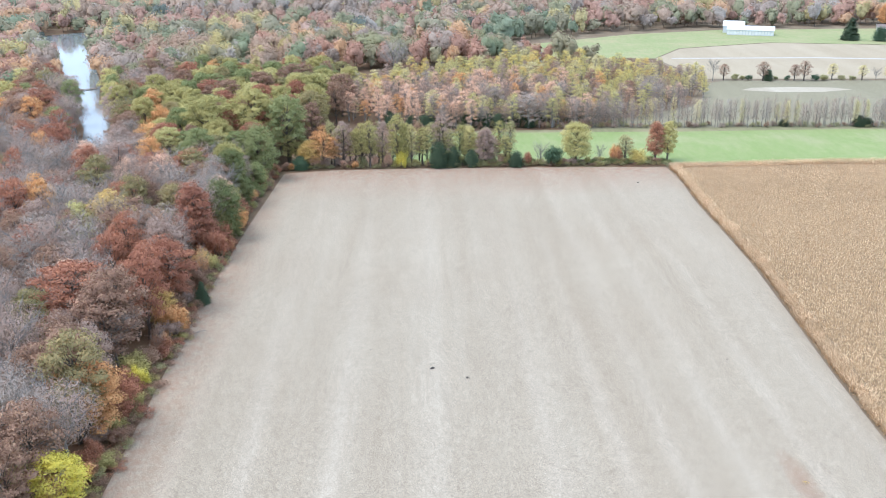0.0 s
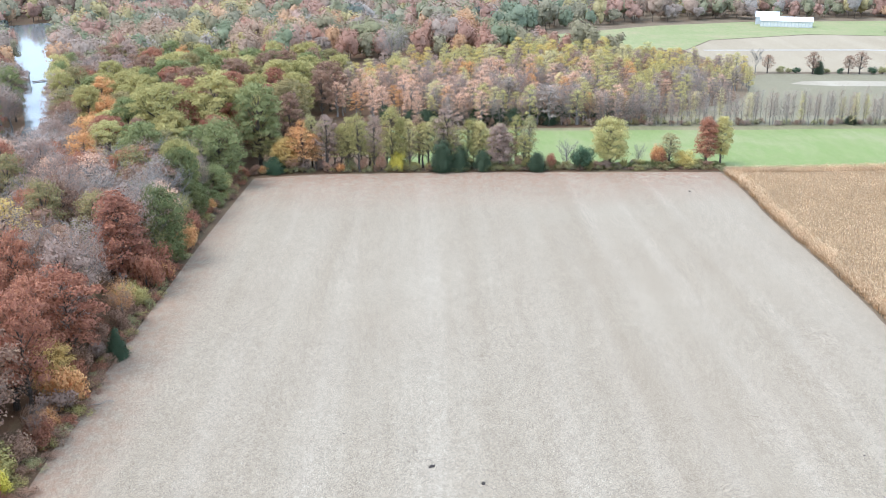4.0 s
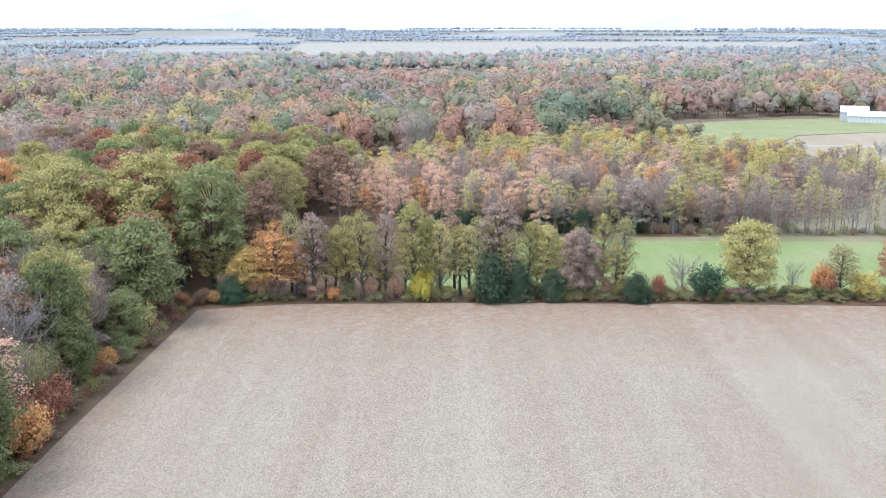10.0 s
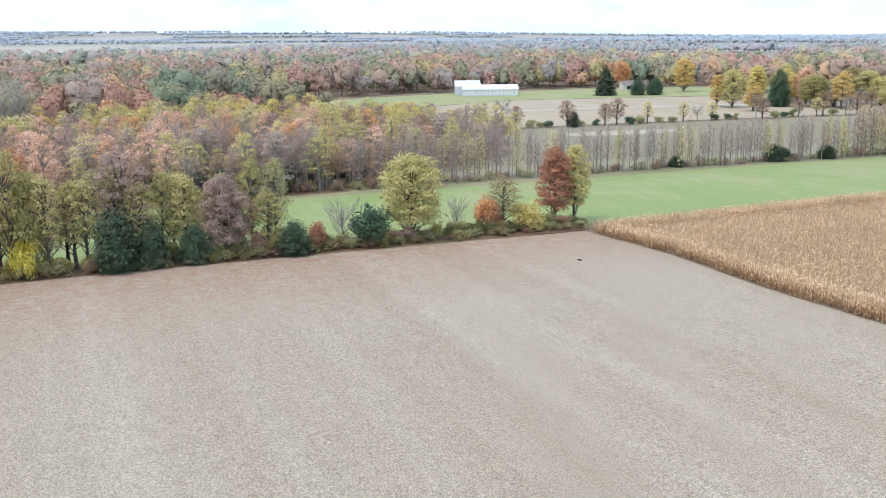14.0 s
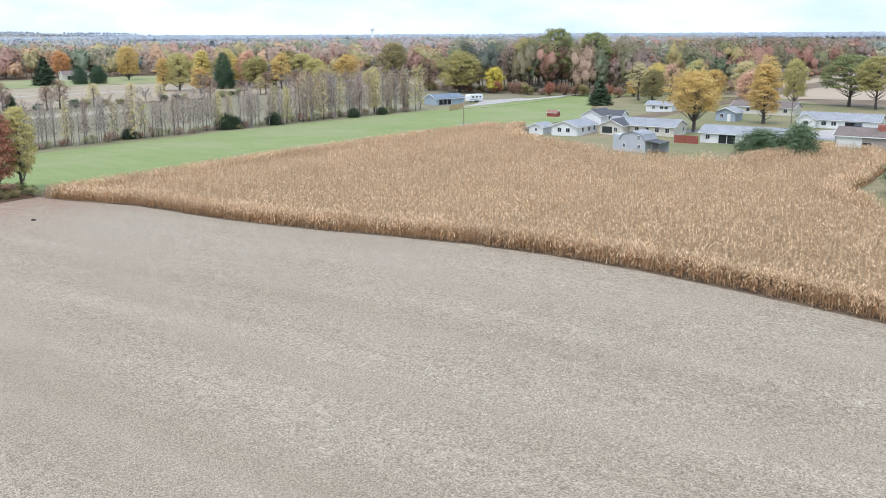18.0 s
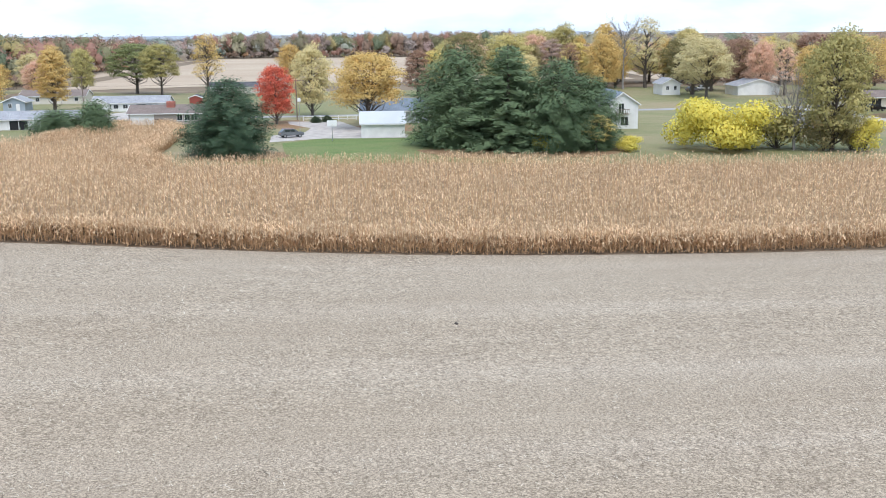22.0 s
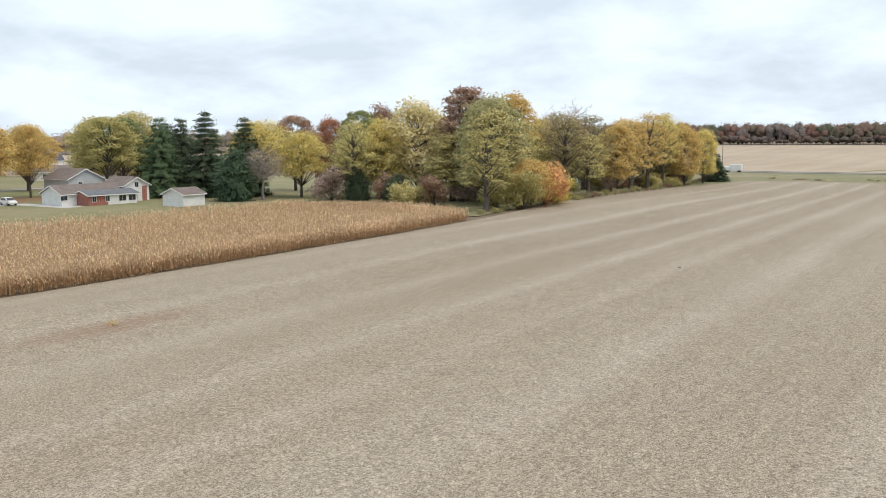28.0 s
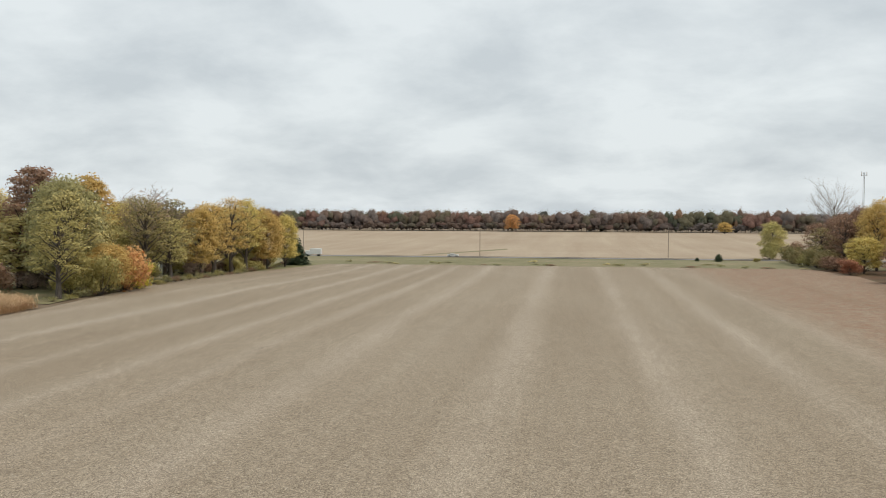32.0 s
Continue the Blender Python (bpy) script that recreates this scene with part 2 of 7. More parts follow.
def sheet(name, poly, lift, mat, cell=10.0, label="", category="", thick=0.0):
    """A piece of ground cover that follows the land."""
    bm = bmesh.new()
    bm.faces.new([bm.verts.new((x, y, 0)) for x, y in poly])
    xs, ys = [p[0] for p in poly], [p[1] for p in poly]
    for axis, lo, hi in ((0, min(xs), max(xs)), (1, min(ys), max(ys))):
        k = math.ceil(lo / cell + 1e-6)
        while k * cell < hi:
            co, no = [0, 0, 0], [0, 0, 0]
            co[axis], no[axis] = k * cell, 1
            bmesh.ops.bisect_plane(bm, geom=bm.verts[:] + bm.edges[:] + bm.faces[:], plane_co=co, plane_no=no)
            k += 1
    for v in bm.verts:
        v.co.z = float(land(v.co.x, v.co.y)) + lift
    bmesh.ops.recalc_face_normals(bm, faces=bm.faces)
    for fc in bm.faces:
        if fc.normal.z < 0:
            fc.normal_flip()
        fc.smooth = True
    me = bpy.data.meshes.new(name)
    bm.to_mesh(me)
    bm.free()
    me.materials.append(mat)
    return tagged(new(name, me), label, category, kind="structure")


# ---- ground materials ----
def ground_mat():
    m, nt, p = nodes_of("wide_country")
    v = mapped(nt)
    vor = nt.nodes.new("ShaderNodeTexVoronoi")
    vor.inputs["Scale"].default_value = 0.0035
    warp = mapped(nt, 1, 1, 0)
    nt.links.new(warp, vor.inputs["Vector"])
    sep = nt.nodes.new("ShaderNodeSeparateColor")
    nt.links.new(vor.outputs["Color"], sep.inputs[0])
    pos = nt.nodes.new("ShaderNodeSeparateXYZ")
    nt.links.new(v, pos.inputs[0])
    # North of about 1200 m the ground is paled: haze painted into its colour.
    north_haze = ramp_of(nt, maths(nt, 'DIVIDE', pos.outputs[1], 2000.0, True), (0.6, (0.0,) * 3), (0.75, (1.0,) * 3))
    c = ramp_of(nt, sep.outputs[0], (0.0, (0.30, 0.28, 0.25)), (0.35, (0.40, 0.375, 0.335)), (0.6, (0.26, 0.28, 0.20)), (0.85, (0.45, 0.425, 0.385)))
    n = tex_noise(nt, v, 0.06, 6)
    n2 = tex_noise(nt, v, 1.5, 5, 0.7)
    c = mixed(nt, 0.5, c, ramp_of(nt, n, (0.3, (0.24, 0.22, 0.19)), (0.7, (0.33, 0.305, 0.27))))
    c = mixed(nt, north_haze, ramp_of(nt, n, (0.3, (0.16, 0.115, 0.075)), (0.7, (0.26, 0.205, 0.14))), c)
    c = mixed(nt, 0.6, c, ramp_of(nt, n2, (0.3, (0.45, 0.45, 0.45)), (0.7, (1.2, 1.2, 1.2))), 'MULTIPLY')
    nt.links.new(c, p.inputs["Base Color"])
    p.inputs["Roughness"].default_value = 0.95
    bumped(nt, p, n2, 0.5, 0.15)
    return m


def soy_mat():
    """Bean stubble: pale chaff in combine swaths along the rows, bare soil between, leaf litter by the north hedge."""
    m, nt, p = nodes_of("bean_stubble")
    v = mapped(nt)
    sp = nt.nodes.new("ShaderNodeSeparateXYZ")
    nt.links.new(v, sp.inputs[0])
    # combine swaths: centre across the field, half width, weight; they wander a little
    lines = ((74.3, 2.0, 0.8), (63.2, 2.2, 1.0), (52.0, 2.3, 1.0), (42.0, 2.3, 0.9), (33.0, 2.5, 0.8), (21.5, 3.2, 0.9), (2.0, 4.2, 0.9), (-14.8, 3.4, 1.0), (-29.6, 3.2, 0.9), (-41.5, 2.6, 0.6))
    wander = maths(nt, 'MULTIPLY', maths(nt, 'SUBTRACT', tex_noise(nt, mapped(nt, 0.03, 0.012, 0), 1.0, 3), 0.5), 5.0)
    across = maths(nt, 'DIVIDE', maths(nt, 'ADD', maths(nt, 'ADD', sp.outputs[0], wander), 60.0), 150.0)
    stops = []
    for centre, half, weight in sorted(lines):
        u = (centre + 60) / 150
        stops += [(u - half / 150, (0.0,) * 3), (u, (weight,) * 3), (u + half / 150, (0.0,) * 3)]
    swath = ramp_of(nt, across, *stops)
    south = ramp_of(nt, maths(nt, 'DIVIDE', maths(nt, 'SUBTRACT', 260.0, sp.outputs[1]), 300.0, True), (0.22, (0.28,) * 3), (0.68, (1.0,) * 3))
    swath = maths(nt, 'MULTIPLY', swath, south)
    fade = ramp_of(nt, tex_noise(nt, mapped(nt, 0.05, 0.02, 0), 1.0, 4), (0.35, (0.45,) * 3), (0.6, (1.0,) * 3))
    lane = tex_noise(nt, mapped(nt, 0.13, 0.005, 0), 1.0, 3, 0.5, 0.0)
    lane2 = tex_noise(nt, mapped(nt, 1.3, 0.03, 0), 1.0, 4, 0.6, 0.0)
    patch = tex_noise(nt, v, 0.02, 5, 0.6)
    chop = tex_noise(nt, mapped(nt, 4.2, 3.4, 1), 1.0, 5, 0.7)
    grit = tex_noise(nt, mapped(nt, 9.0, 6.0, 1), 1.0, 4, 0.7)
    straw = (0.455, 0.40, 0.33)
    soil = (0.268, 0.219, 0.162)
    band = maths(nt, 'ADD', maths(nt, 'MULTIPLY', lane, 0.7), maths(nt, 'MULTIPLY', lane2, 0.3))
    c = ramp_of(nt, band, (0.28, soil), (0.5, (0.322, 0.272, 0.209)), (0.72, (0.368, 0.320, 0.254)))
    c = mixed(nt, 0.4, c, ramp_of(nt, patch, (0.3, (0.292, 0.24, 0.178)), (0.7, (0.357, 0.31, 0.24))))
    c = mixed(nt, maths(nt, 'MULTIPLY', maths(nt, 'MULTIPLY', swath, fade), 0.62), c, straw)
    c = mixed(nt, 0.9, c, ramp_of(nt, chop, (0.36, (0.77, 0.755, 0.74)), (0.5, (1.0, 1.0, 1.0)), (0.64, (1.15, 1.15, 1.145))), 'MULTIPLY')
    c = mixed(nt, 0.9, c, ramp_of(nt, grit, (0.36, (0.56, 0.54, 0.52)), (0.5, (1.0, 1.0, 1.0)), (0.64, (1.38, 1.37, 1.36))), 'MULTIPLY')
    dust = tex_noise(nt, mapped(nt, 19.0, 13.0, 1), 1.0, 3, 0.7)
    c = mixed(nt, 0.9, c, ramp_of(nt, dust, (0.36, (0.46, 0.44, 0.42)), (0.5, (1.0, 1.0, 1.0)), (0.64, (1.42, 1.41, 1.40))), 'MULTIPLY')
    mottle = tex_noise(nt, mapped(nt, 1.6, 0.5, 1), 1.0, 3, 0.5)
    c = mixed(nt, 1.0, c, ramp_of(nt, mottle, (0.33, (0.95, 0.95, 0.945)), (0.5, (1.0, 1.0, 1.0)), (0.67, (1.05, 1.05, 1.045))), 'MULTIPLY')
    # weedy reddish patch by the corn
    dx = maths(nt, 'DIVIDE', maths(nt, 'SUBTRACT', sp.outputs[0], 59.4), 2.3)
    dy = maths(nt, 'DIVIDE', maths(nt, 'SUBTRACT', sp.outputs[1], 125.5), 11.0)
    far2 = maths(nt, 'ADD', maths(nt, 'MULTIPLY', dx, dx), maths(nt, 'MULTIPLY', dy, dy))
    rag = maths(nt, 'ADD', far2, maths(nt, 'MULTIPLY', tex_noise(nt, v, 0.6, 5, 0.7), 1.6))
    rag = maths(nt, 'MULTIPLY', rag, 0.5)
    c = mixed(nt, ramp_of(nt, rag, (0.4, (0.55,) * 3), (0.9, (0.0,) * 3)), c, (0.25, 0.155, 0.105))
    # blown leaves along the hedge
    north = ramp_of(nt, maths(nt, 'MULTIPLY', maths(nt, 'SUBTRACT', sp.outputs[1], 270.0), 0.02, True), (0.25, (0, 0, 0)), (0.95, (1, 1, 1)))
    west = ramp_of(nt, maths(nt, 'MULTIPLY', maths(nt, 'ADD', sp.outputs[0], 56.0), 0.05, True), (0.25, (1.0, 1.0, 1.0)), (0.85, (0, 0, 0)))
    leafy = tex_noise(nt, v, 0.55, 6, 0.8)
    lf = maths(nt, 'MULTIPLY', maths(nt, 'MAXIMUM', north, west), ramp_of(nt, leafy, (0.40, (0.1, 0.1, 0.1)), (0.62, (1, 1, 1))))
    c = mixed(nt, maths(nt, 'MULTIPLY', lf, 0.7), c, (0.27, 0.135, 0.085))
    nt.links.new(c, p.inputs["Base Color"])
    p.inputs["Roughness"].default_value = 0.95
    p.inputs["Specular IOR Level"].default_value = 0.1
    bumped(nt, p, maths(nt, 'ADD', grit, chop), 0.4, 0.05)
    return m


def grass_mat(name, a, b, worn, scale=1.0):
    m, nt, p = nodes_of(name)
    v = mapped(nt)
    big = tex_noise(nt, v, 0.035 * scale, 5, 0.6)
    mid = tex_noise(nt, mapped(nt, 0.5, 0.12, 1), 1.0, 4)
    fine = tex_noise(nt, v, 3.5, 5, 0.75)
    c = ramp_of(nt, big, (0.34, a), (0.5, b), (0.66, worn))
    c = mixed(nt, 0.35, c, ramp_of(nt, mid, (0.35, a), (0.65, worn)))
    c = mixed(nt, 0.6, c, ramp_of(nt, fine, (0.3, (0.55, 0.55, 0.5)), (0.7, (1.35, 1.35, 1.3))), 'MULTIPLY')
    nt.links.new(c, p.inputs["Base Color"])
    p.inputs["Roughness"].default_value = 0.9
    bumped(nt, p, fine, 0.6, 0.05)
    return m


def tilled_mat(name, a, b, ang=0.0):
    m, nt, p = nodes_of(name)
    lane = tex_noise(nt, mapped(nt, 0.10, 0.006, 0, ang), 1.0, 4)
    big = tex_noise(nt, mapped(nt), 0.012, 5)
    fine = tex_noise(nt, mapped(nt), 1.6, 6, 0.75)
    c = mixed(nt, 0.5, ramp_of(nt, lane, (0.35, a), (0.65, b)), ramp_of(nt, big, (0.35, a), (0.65, b)))
    c = mixed(nt, 0.6, c, ramp_of(nt, fine, (0.3, (0.6, 0.6, 0.6)), (0.7, (1.3, 1.3, 1.3))), 'MULTIPLY')
    nt.links.new(c, p.inputs["Base Color"])
    p.inputs["Roughness"].default_value = 0.95
    bumped(nt, p, fine, 0.5, 0.08)
    return m


M_GROUND, M_SOY = ground_mat(), soy_mat()
M_GREEN = grass_mat("winter_wheat", (0.195, 0.25, 0.085), (0.225, 0.275, 0.105), (0.28, 0.29, 0.15))
M_LAWN = grass_mat("lawn", (0.15, 0.175, 0.07), (0.215, 0.205, 0.105), (0.30, 0.235, 0.15))
M_MEADOW = grass_mat("meadow", (0.22, 0.26, 0.11), (0.26, 0.28, 0.13), (0.33, 0.29, 0.17))
M_VERGE = grass_mat("rough_verge", (0.175, 0.175, 0.09), (0.215, 0.20, 0.11), (0.29, 0.245, 0.155))
M_HAY = tilled_mat("hay_stubble", (0.31, 0.252, 0.172), (0.375, 0.312, 0.222), 0.4)
M_MUD = tilled_mat("wet_bottom_field", (0.205, 0.18, 0.115), (0.255, 0.23, 0.155), 1.2)
M_FARTAN = tilled_mat("far_bean_field", (0.36, 0.28, 0.20), (0.45, 0.37, 0.275), 0.1)
M_ASPHALT = plain_mat("asphalt", (0.30, 0.30, 0.30), 0.85, 0, 0.15, 0.8)
M_GRAVEL = plain_mat("gravel", (0.42, 0.39, 0.36), 0.95, 0, 0.15, 2.0)
M_LITTER = grass_mat("woodland_litter", (0.125, 0.068, 0.043), (0.165, 0.10, 0.062), (0.15, 0.12, 0.07), 2.0)

# ---- ground: one sheet to the horizon ----
def axis_lines(lo, hi, near_lo, near_hi, step):
    near = np.arange(near_lo, near_hi + 1, step)
    out_hi = near_hi + (hi - near_hi) * (np.linspace(0, 1, 26)[1:] ** 2)
    out_lo = near_lo + (lo - near_lo) * (np.linspace(0, 1, 26)[1:] ** 2)
    return np.concatenate([out_lo[::-1], near, out_hi])


gx, gy = axis_lines(-6000, 6000, -120, 320, 10), axis_lines(-6000, 6000, -320, 340, 10)
GX, GY = np.meshgrid(gx, gy)
gv = np.stack([GX.ravel(), GY.ravel(), land(GX, GY).ravel() - 0.12], 1)
ii = np.arange(len(gx) * len(gy)).reshape(len(gy), len(gx))
gq = np.stack([ii[:-1, :-1].ravel(), ii[:-1, 1:].ravel(), ii[1:, 1:].ravel(), ii[1:, :-1].ravel()], 1)
tagged(new("ground", raw_mesh("ground", gv, [gq], M_GROUND, flat=False)), "brown farmland of fields and rough grass", "ground", kind="structure")

SOY = [(-50, 110), (-51, 190), (-50, 230), (-49, 262), (-47, 300), (-46, 316.5), (-30, 320), (6, 321), (50, 320), (86, 318.5), (86, 306),
       (83.5, 277), (82, 252), (80.5, 228), (80, 205), (79.5, 180), (78.5, 160), (77.5, 138), (77, 118), (77, 90), (77.5, 60), (79, 32),
       (86, -22), (90, -70), (90, -148), (40, -151), (-30, -151), (-84, -150), (-88, -110), (-82, -40), (-64, 40)]
CORN = [(86.5, 317.5), (86.3, 306), (83.8, 277), (82.3, 252), (80.8, 228), (80.3, 205), (79.8, 180), (78.8, 160), (77.8, 138), (77.3, 118), (77.3, 90), (77.8, 60), (79.5, 35),
        (100, 28), (121, 36), (127, 56), (131, 93), (130, 113), (131.5, 130), (135, 150), (138, 163), (139, 187), (137, 200), (146, 207), (162, 207), (190, 208), (203, 213), (205, 225), (188, 230), (174, 234), (172, 257),
        (186, 284), (206, 300), (221, 305), (220, 316), (188, 319), (140, 320)]
sheet("field_harvested", SOY, 0.0, M_SOY, 10, "harvested bean stubble with pale combine swaths", "field")
sheet("field_wheat", [(-10, 330), (90, 324), (140, 321.5), (188, 320.5), (222, 317), (224, 308), (262, 309), (330, 338), (420, 350), (420, 366), (326, 362), (259, 367), (173, 373), (110, 372), (40, 374), (-10, 376)],
      0.0, M_GREEN, 20, "bright green strip of young winter wheat", "field")
sheet("rough_grass", [(-12, 371), (40, 371), (110, 369), (173, 370), (259, 364), (326, 359), (420, 363), (430, 377), (300, 380), (180, 386), (120, 383), (60, 385), (-12, 385)], -0.03, M_VERGE, 20, "rough dry grass under the sapling row", "verge")
sheet("field_wet", [(60, 380), (120, 379), (180, 382), (300, 376), (430, 374), (430, 440), (330, 470), (247, 481), (158, 486), (143, 476), (134, 440), (123, 421)],
      0.0, M_MUD, 25, "olive brown wet bottom field", "field")
sheet("field_hay", [(150, 492), (250, 486), (335, 476), (420, 470), (420, 590), (330, 600), (230, 622), (165, 600), (140, 560)], 0.0, M_HAY, 25, "pale cut hay stubble by the barn", "field")
sheet("meadow", [(60, 575), (140, 562), (165, 602), (230, 624), (330, 602), (420, 592), (520, 560), (520, 640), (420, 660), (330, 690), (215, 690), (150, 672), (70, 625)], 0.0, M_MEADOW, 25,
      "green mown meadow round the barn", "meadow")
sheet("lawn", [(80, -150), (92, -70), (88, -20), (82, 28), (100, 27), (122, 35), (128, 56), (132, 93), (131, 113), (133, 131), (136, 150), (139, 163), (140, 187), (138, 199), (158, 213), (175, 231), (173, 257),
               (187, 284), (207, 300), (222, 304), (262, 308), (330, 336), (400, 346), (380, 300), (330, 250), (330, 120), (330, -40), (240, -120), (130, -150)],
      0.01, M_LAWN, 20, "mown lawns round the houses", "lawn")
M_TURF = grass_mat("green_turf", (0.10, 0.16, 0.045), (0.125, 0.18, 0.055), (0.20, 0.20, 0.09))
sheet("lawn_green", [(139, 164), (140, 187), (143, 196), (152, 186), (172, 188), (179, 181), (177.5, 165), (188, 163), (188, 156), (165, 158), (150, 152), (140, 150)], 0.02, M_TURF, 20, "thick green lawn before the white shed", "lawn")
M_FALLEN = grass_mat("fallen_leaves", (0.20, 0.115, 0.065), (0.25, 0.155, 0.085), (0.22, 0.18, 0.10), 3.0)
for name, cx, cy, rx, ry in (("leaf_litter_pine", 153, 194, 10, 9), ("leaf_litter_pines", 154, 146, 9.5, 18), ("leaf_litter_maple", 209, 191, 10, 9), ("leaf_litter_yard", 198, 168, 8, 9), ("leaf_litter_lane", 200, 46, 14, 15)):
    ring = [(cx + rx * math.cos(k * 0.3927) * (1 + 0.12 * math.sin(3 * k)), cy + ry * math.sin(k * 0.3927) * (1 + 0.12 * math.cos(2 * k))) for k in range(16)]
    sheet(name, ring, 0.022 if cx != 154 else 0.026, M_FALLEN, 20, "brown fallen leaves and needles on the grass", "leaf litter")
sheet("field_east", [(350, 290), (384, 200), (385, 60), (620, 40), (790, 90), (790, 300), (520, 330)], 0.0, M_FARTAN, 40, "tan harvested field behind the houses", "field")
sheet("field_southeast", [(385, 52), (330, -60), (300, -200), (560, -420), (820, -200), (760, 20)], 0.0, M_FARTAN, 40, "tan harvested field beyond the trees", "field")
sheet("field_south", [(-420, -232), (520, -222), (520, -560), (260, -640), (-100, -650), (-420, -620)], 0.0, M_FARTAN, 20, "tan harvested field across the road", "field")
sheet("verge", [(-140, -151), (-84, -150.2), (-30, -151.2), (40, -151.2), (90, -148.2), (130, -151), (300, -160), (300, -214), (-140, -214)], 0.005, M_VERGE, 20, "mown grass verge and ditch along the road", "verge")
sheet("grass_waterway", [(61, -240), (59, -233), (27.5, -317), (29.5, -331)], 0.02, M_VERGE, 20, "strip of rough grass across the far field", "verge")
sheet("road", [(-420, -229), (520, -217), (520, -210.5), (-420, -222.5)], 0.03, M_ASPHALT, 20, "grey asphalt country road", "road")
sheet("woodland_floor", [(-46, 60), (-47, 190), (-46, 262), (-43, 312), (-30, 318), (28, 318), (86, 319.5), (88, 323), (-10, 330), (-10, 378), (60, 378), (122, 421), (142, 476), (140, 560), (60, 574), (-60, 700), (-420, 800), (-420, -148), (-81, -148), (-84, -110), (-78, -40), (-60, 40)],
      -0.01, M_LITTER, 30, "leaf-covered woodland floor", "ground")
RIVER = [(-106, 325), (-113, 352), (-126, 390), (-136, 423), (-152, 455), (-162, 490), (-186, 560), (-200, 612), (-222, 660), (-215, 690), (-245, 712), (-268, 690), (-246, 640), (-230, 600),
         (-208, 555), (-184, 495), (-166, 455), (-152, 423), (-138, 390), (-127, 352), (-122, 325)]
m_water, nt_w, p_w = nodes_of("river_water")
p_w.inputs["Base Color"].default_value = (0.22, 0.24, 0.24, 1)
p_w.inputs["IOR"].default_value = 1.8
p_w.inputs["Roughness"].default_value = 0.08
p_w.inputs["Specular IOR Level"].default_value = 0.9
bumped(nt_w, p_w, tex_noise(nt_w, mapped(nt_w), 0.6, 3), 0.15, 0.05)
sheet("meadow_far", [(-195, 688), (-60, 712), (-48, 768), (-188, 762)], 0.0, M_MEADOW, 40, "pale green clearing in the woods", "meadow")
sheet("water", RIVER, 0.05, m_water, 60, "still pale river reflecting the sky", "river")


# ---- tree meshes ----
WAYS = [None]


def leaf_cards(centres, size, rng, droop=0.0, long=1.25, out=None, loose=0.8):
    """Small leaf sprays, one triangle each; out: the way each one faces, more or less."""
    n = len(centres)
    c = rng.normal(size=(n, 3))
    c /= np.linalg.norm(c, axis=1, keepdims=True)
    way = None
    if out is not None:
        way = out / (np.linalg.norm(out, axis=1, keepdims=True) + 1e-9)
        c = c * loose + way
        c /= np.linalg.norm(c, axis=1, keepdims=True) + 1e-9
    a = rng.normal(size=(n, 3))
    a[:, 2] -= droop
    a -= c * (a * c).sum(1, keepdims=True)
    a /= np.linalg.norm(a, axis=1, keepdims=True) + 1e-9
    b = np.cross(c, a)
    s = (size * rng.uniform(0.65, 1.35, n))[:, None]
    soft = c if way is None else c * 0.18 + way * 0.82
    WAYS[0] = np.repeat(soft / (np.linalg.norm(soft, axis=1, keepdims=True) + 1e-9), 3, axis=0)
    v = np.stack([centres - a * s * long * 0.5, centres - b * s * 0.45 + a * s * long * 0.5, centres + b * s * 0.55 + a * s * long * 0.3], 1)
    return v.reshape(-1, 3), np.arange(3 * n).reshape(n, 3)


def tubes(segs, sides=5):
    """Tapered limbs: rows of x0 y0 z0 r0 x1 y1 z1 r1."""
    segs = np.asarray(segs, float)
    n = len(segs)
    p0, r0, p1, r1 = segs[:, :3], segs[:, 3], segs[:, 4:7], segs[:, 7]
    d = p1 - p0
    d /= np.linalg.norm(d, axis=1, keepdims=True) + 1e-9
    ref = np.where(np.abs(d[:, 2:3]) > 0.9, [[1.0, 0, 0]], [[0, 0, 1.0]])
    u = np.cross(d, ref)
    u /= np.linalg.norm(u, axis=1, keepdims=True)
    w = np.cross(d, u)
    ang = np.linspace(0, 2 * np.pi, sides, endpoint=False)
    ring = u[:, None] * np.cos(ang)[None, :, None] + w[:, None] * np.sin(ang)[None, :, None]
    v = np.concatenate([p0[:, None] + ring * r0[:, None, None], p1[:, None] + ring * r1[:, None, None]], 1).reshape(-1, 3)
    k = np.arange(sides)
    q = np.stack([k, (k + 1) % sides, (k + 1) % sides + sides, k + sides], 1)
    return v, (q[None] + (np.arange(n) * 2 * sides)[:, None, None]).reshape(-1, 4)


def stem(pts, rad, sides=6):
    """One welded tapered trunk through the points."""
    pts, n = np.asarray(pts, float), len(pts)
    ang = np.linspace(0, 2 * np.pi, sides, endpoint=False)
    ring = np.stack([np.cos(ang), np.sin(ang), 0 * ang], 1)
    v = (pts[:, None] + ring[None] * np.asarray(rad)[:, None, None]).reshape(-1, 3)
    k = np.arange(sides)
    q = np.stack([k, (k + 1) % sides, (k + 1) % sides + sides, k + sides], 1)
    return v, (q[None] + (np.arange(n - 1) * sides)[:, None, None]).reshape(-1, 4)


def trunk_line(rng, h, r0, r1, lean=0.02):
    pts = [np.zeros(3) + [0, 0, -0.25]]
    for i in range(1, 5):
        pts.append(np.array([rng.normal() * lean * h * 0.5, rng.normal() * lean * h * 0.5, h * i / 4]))
    return stem(pts, [r0 * 1.25, r0 * 0.85, r0 * 0.62, (r0 + r1) * 0.3, r1])


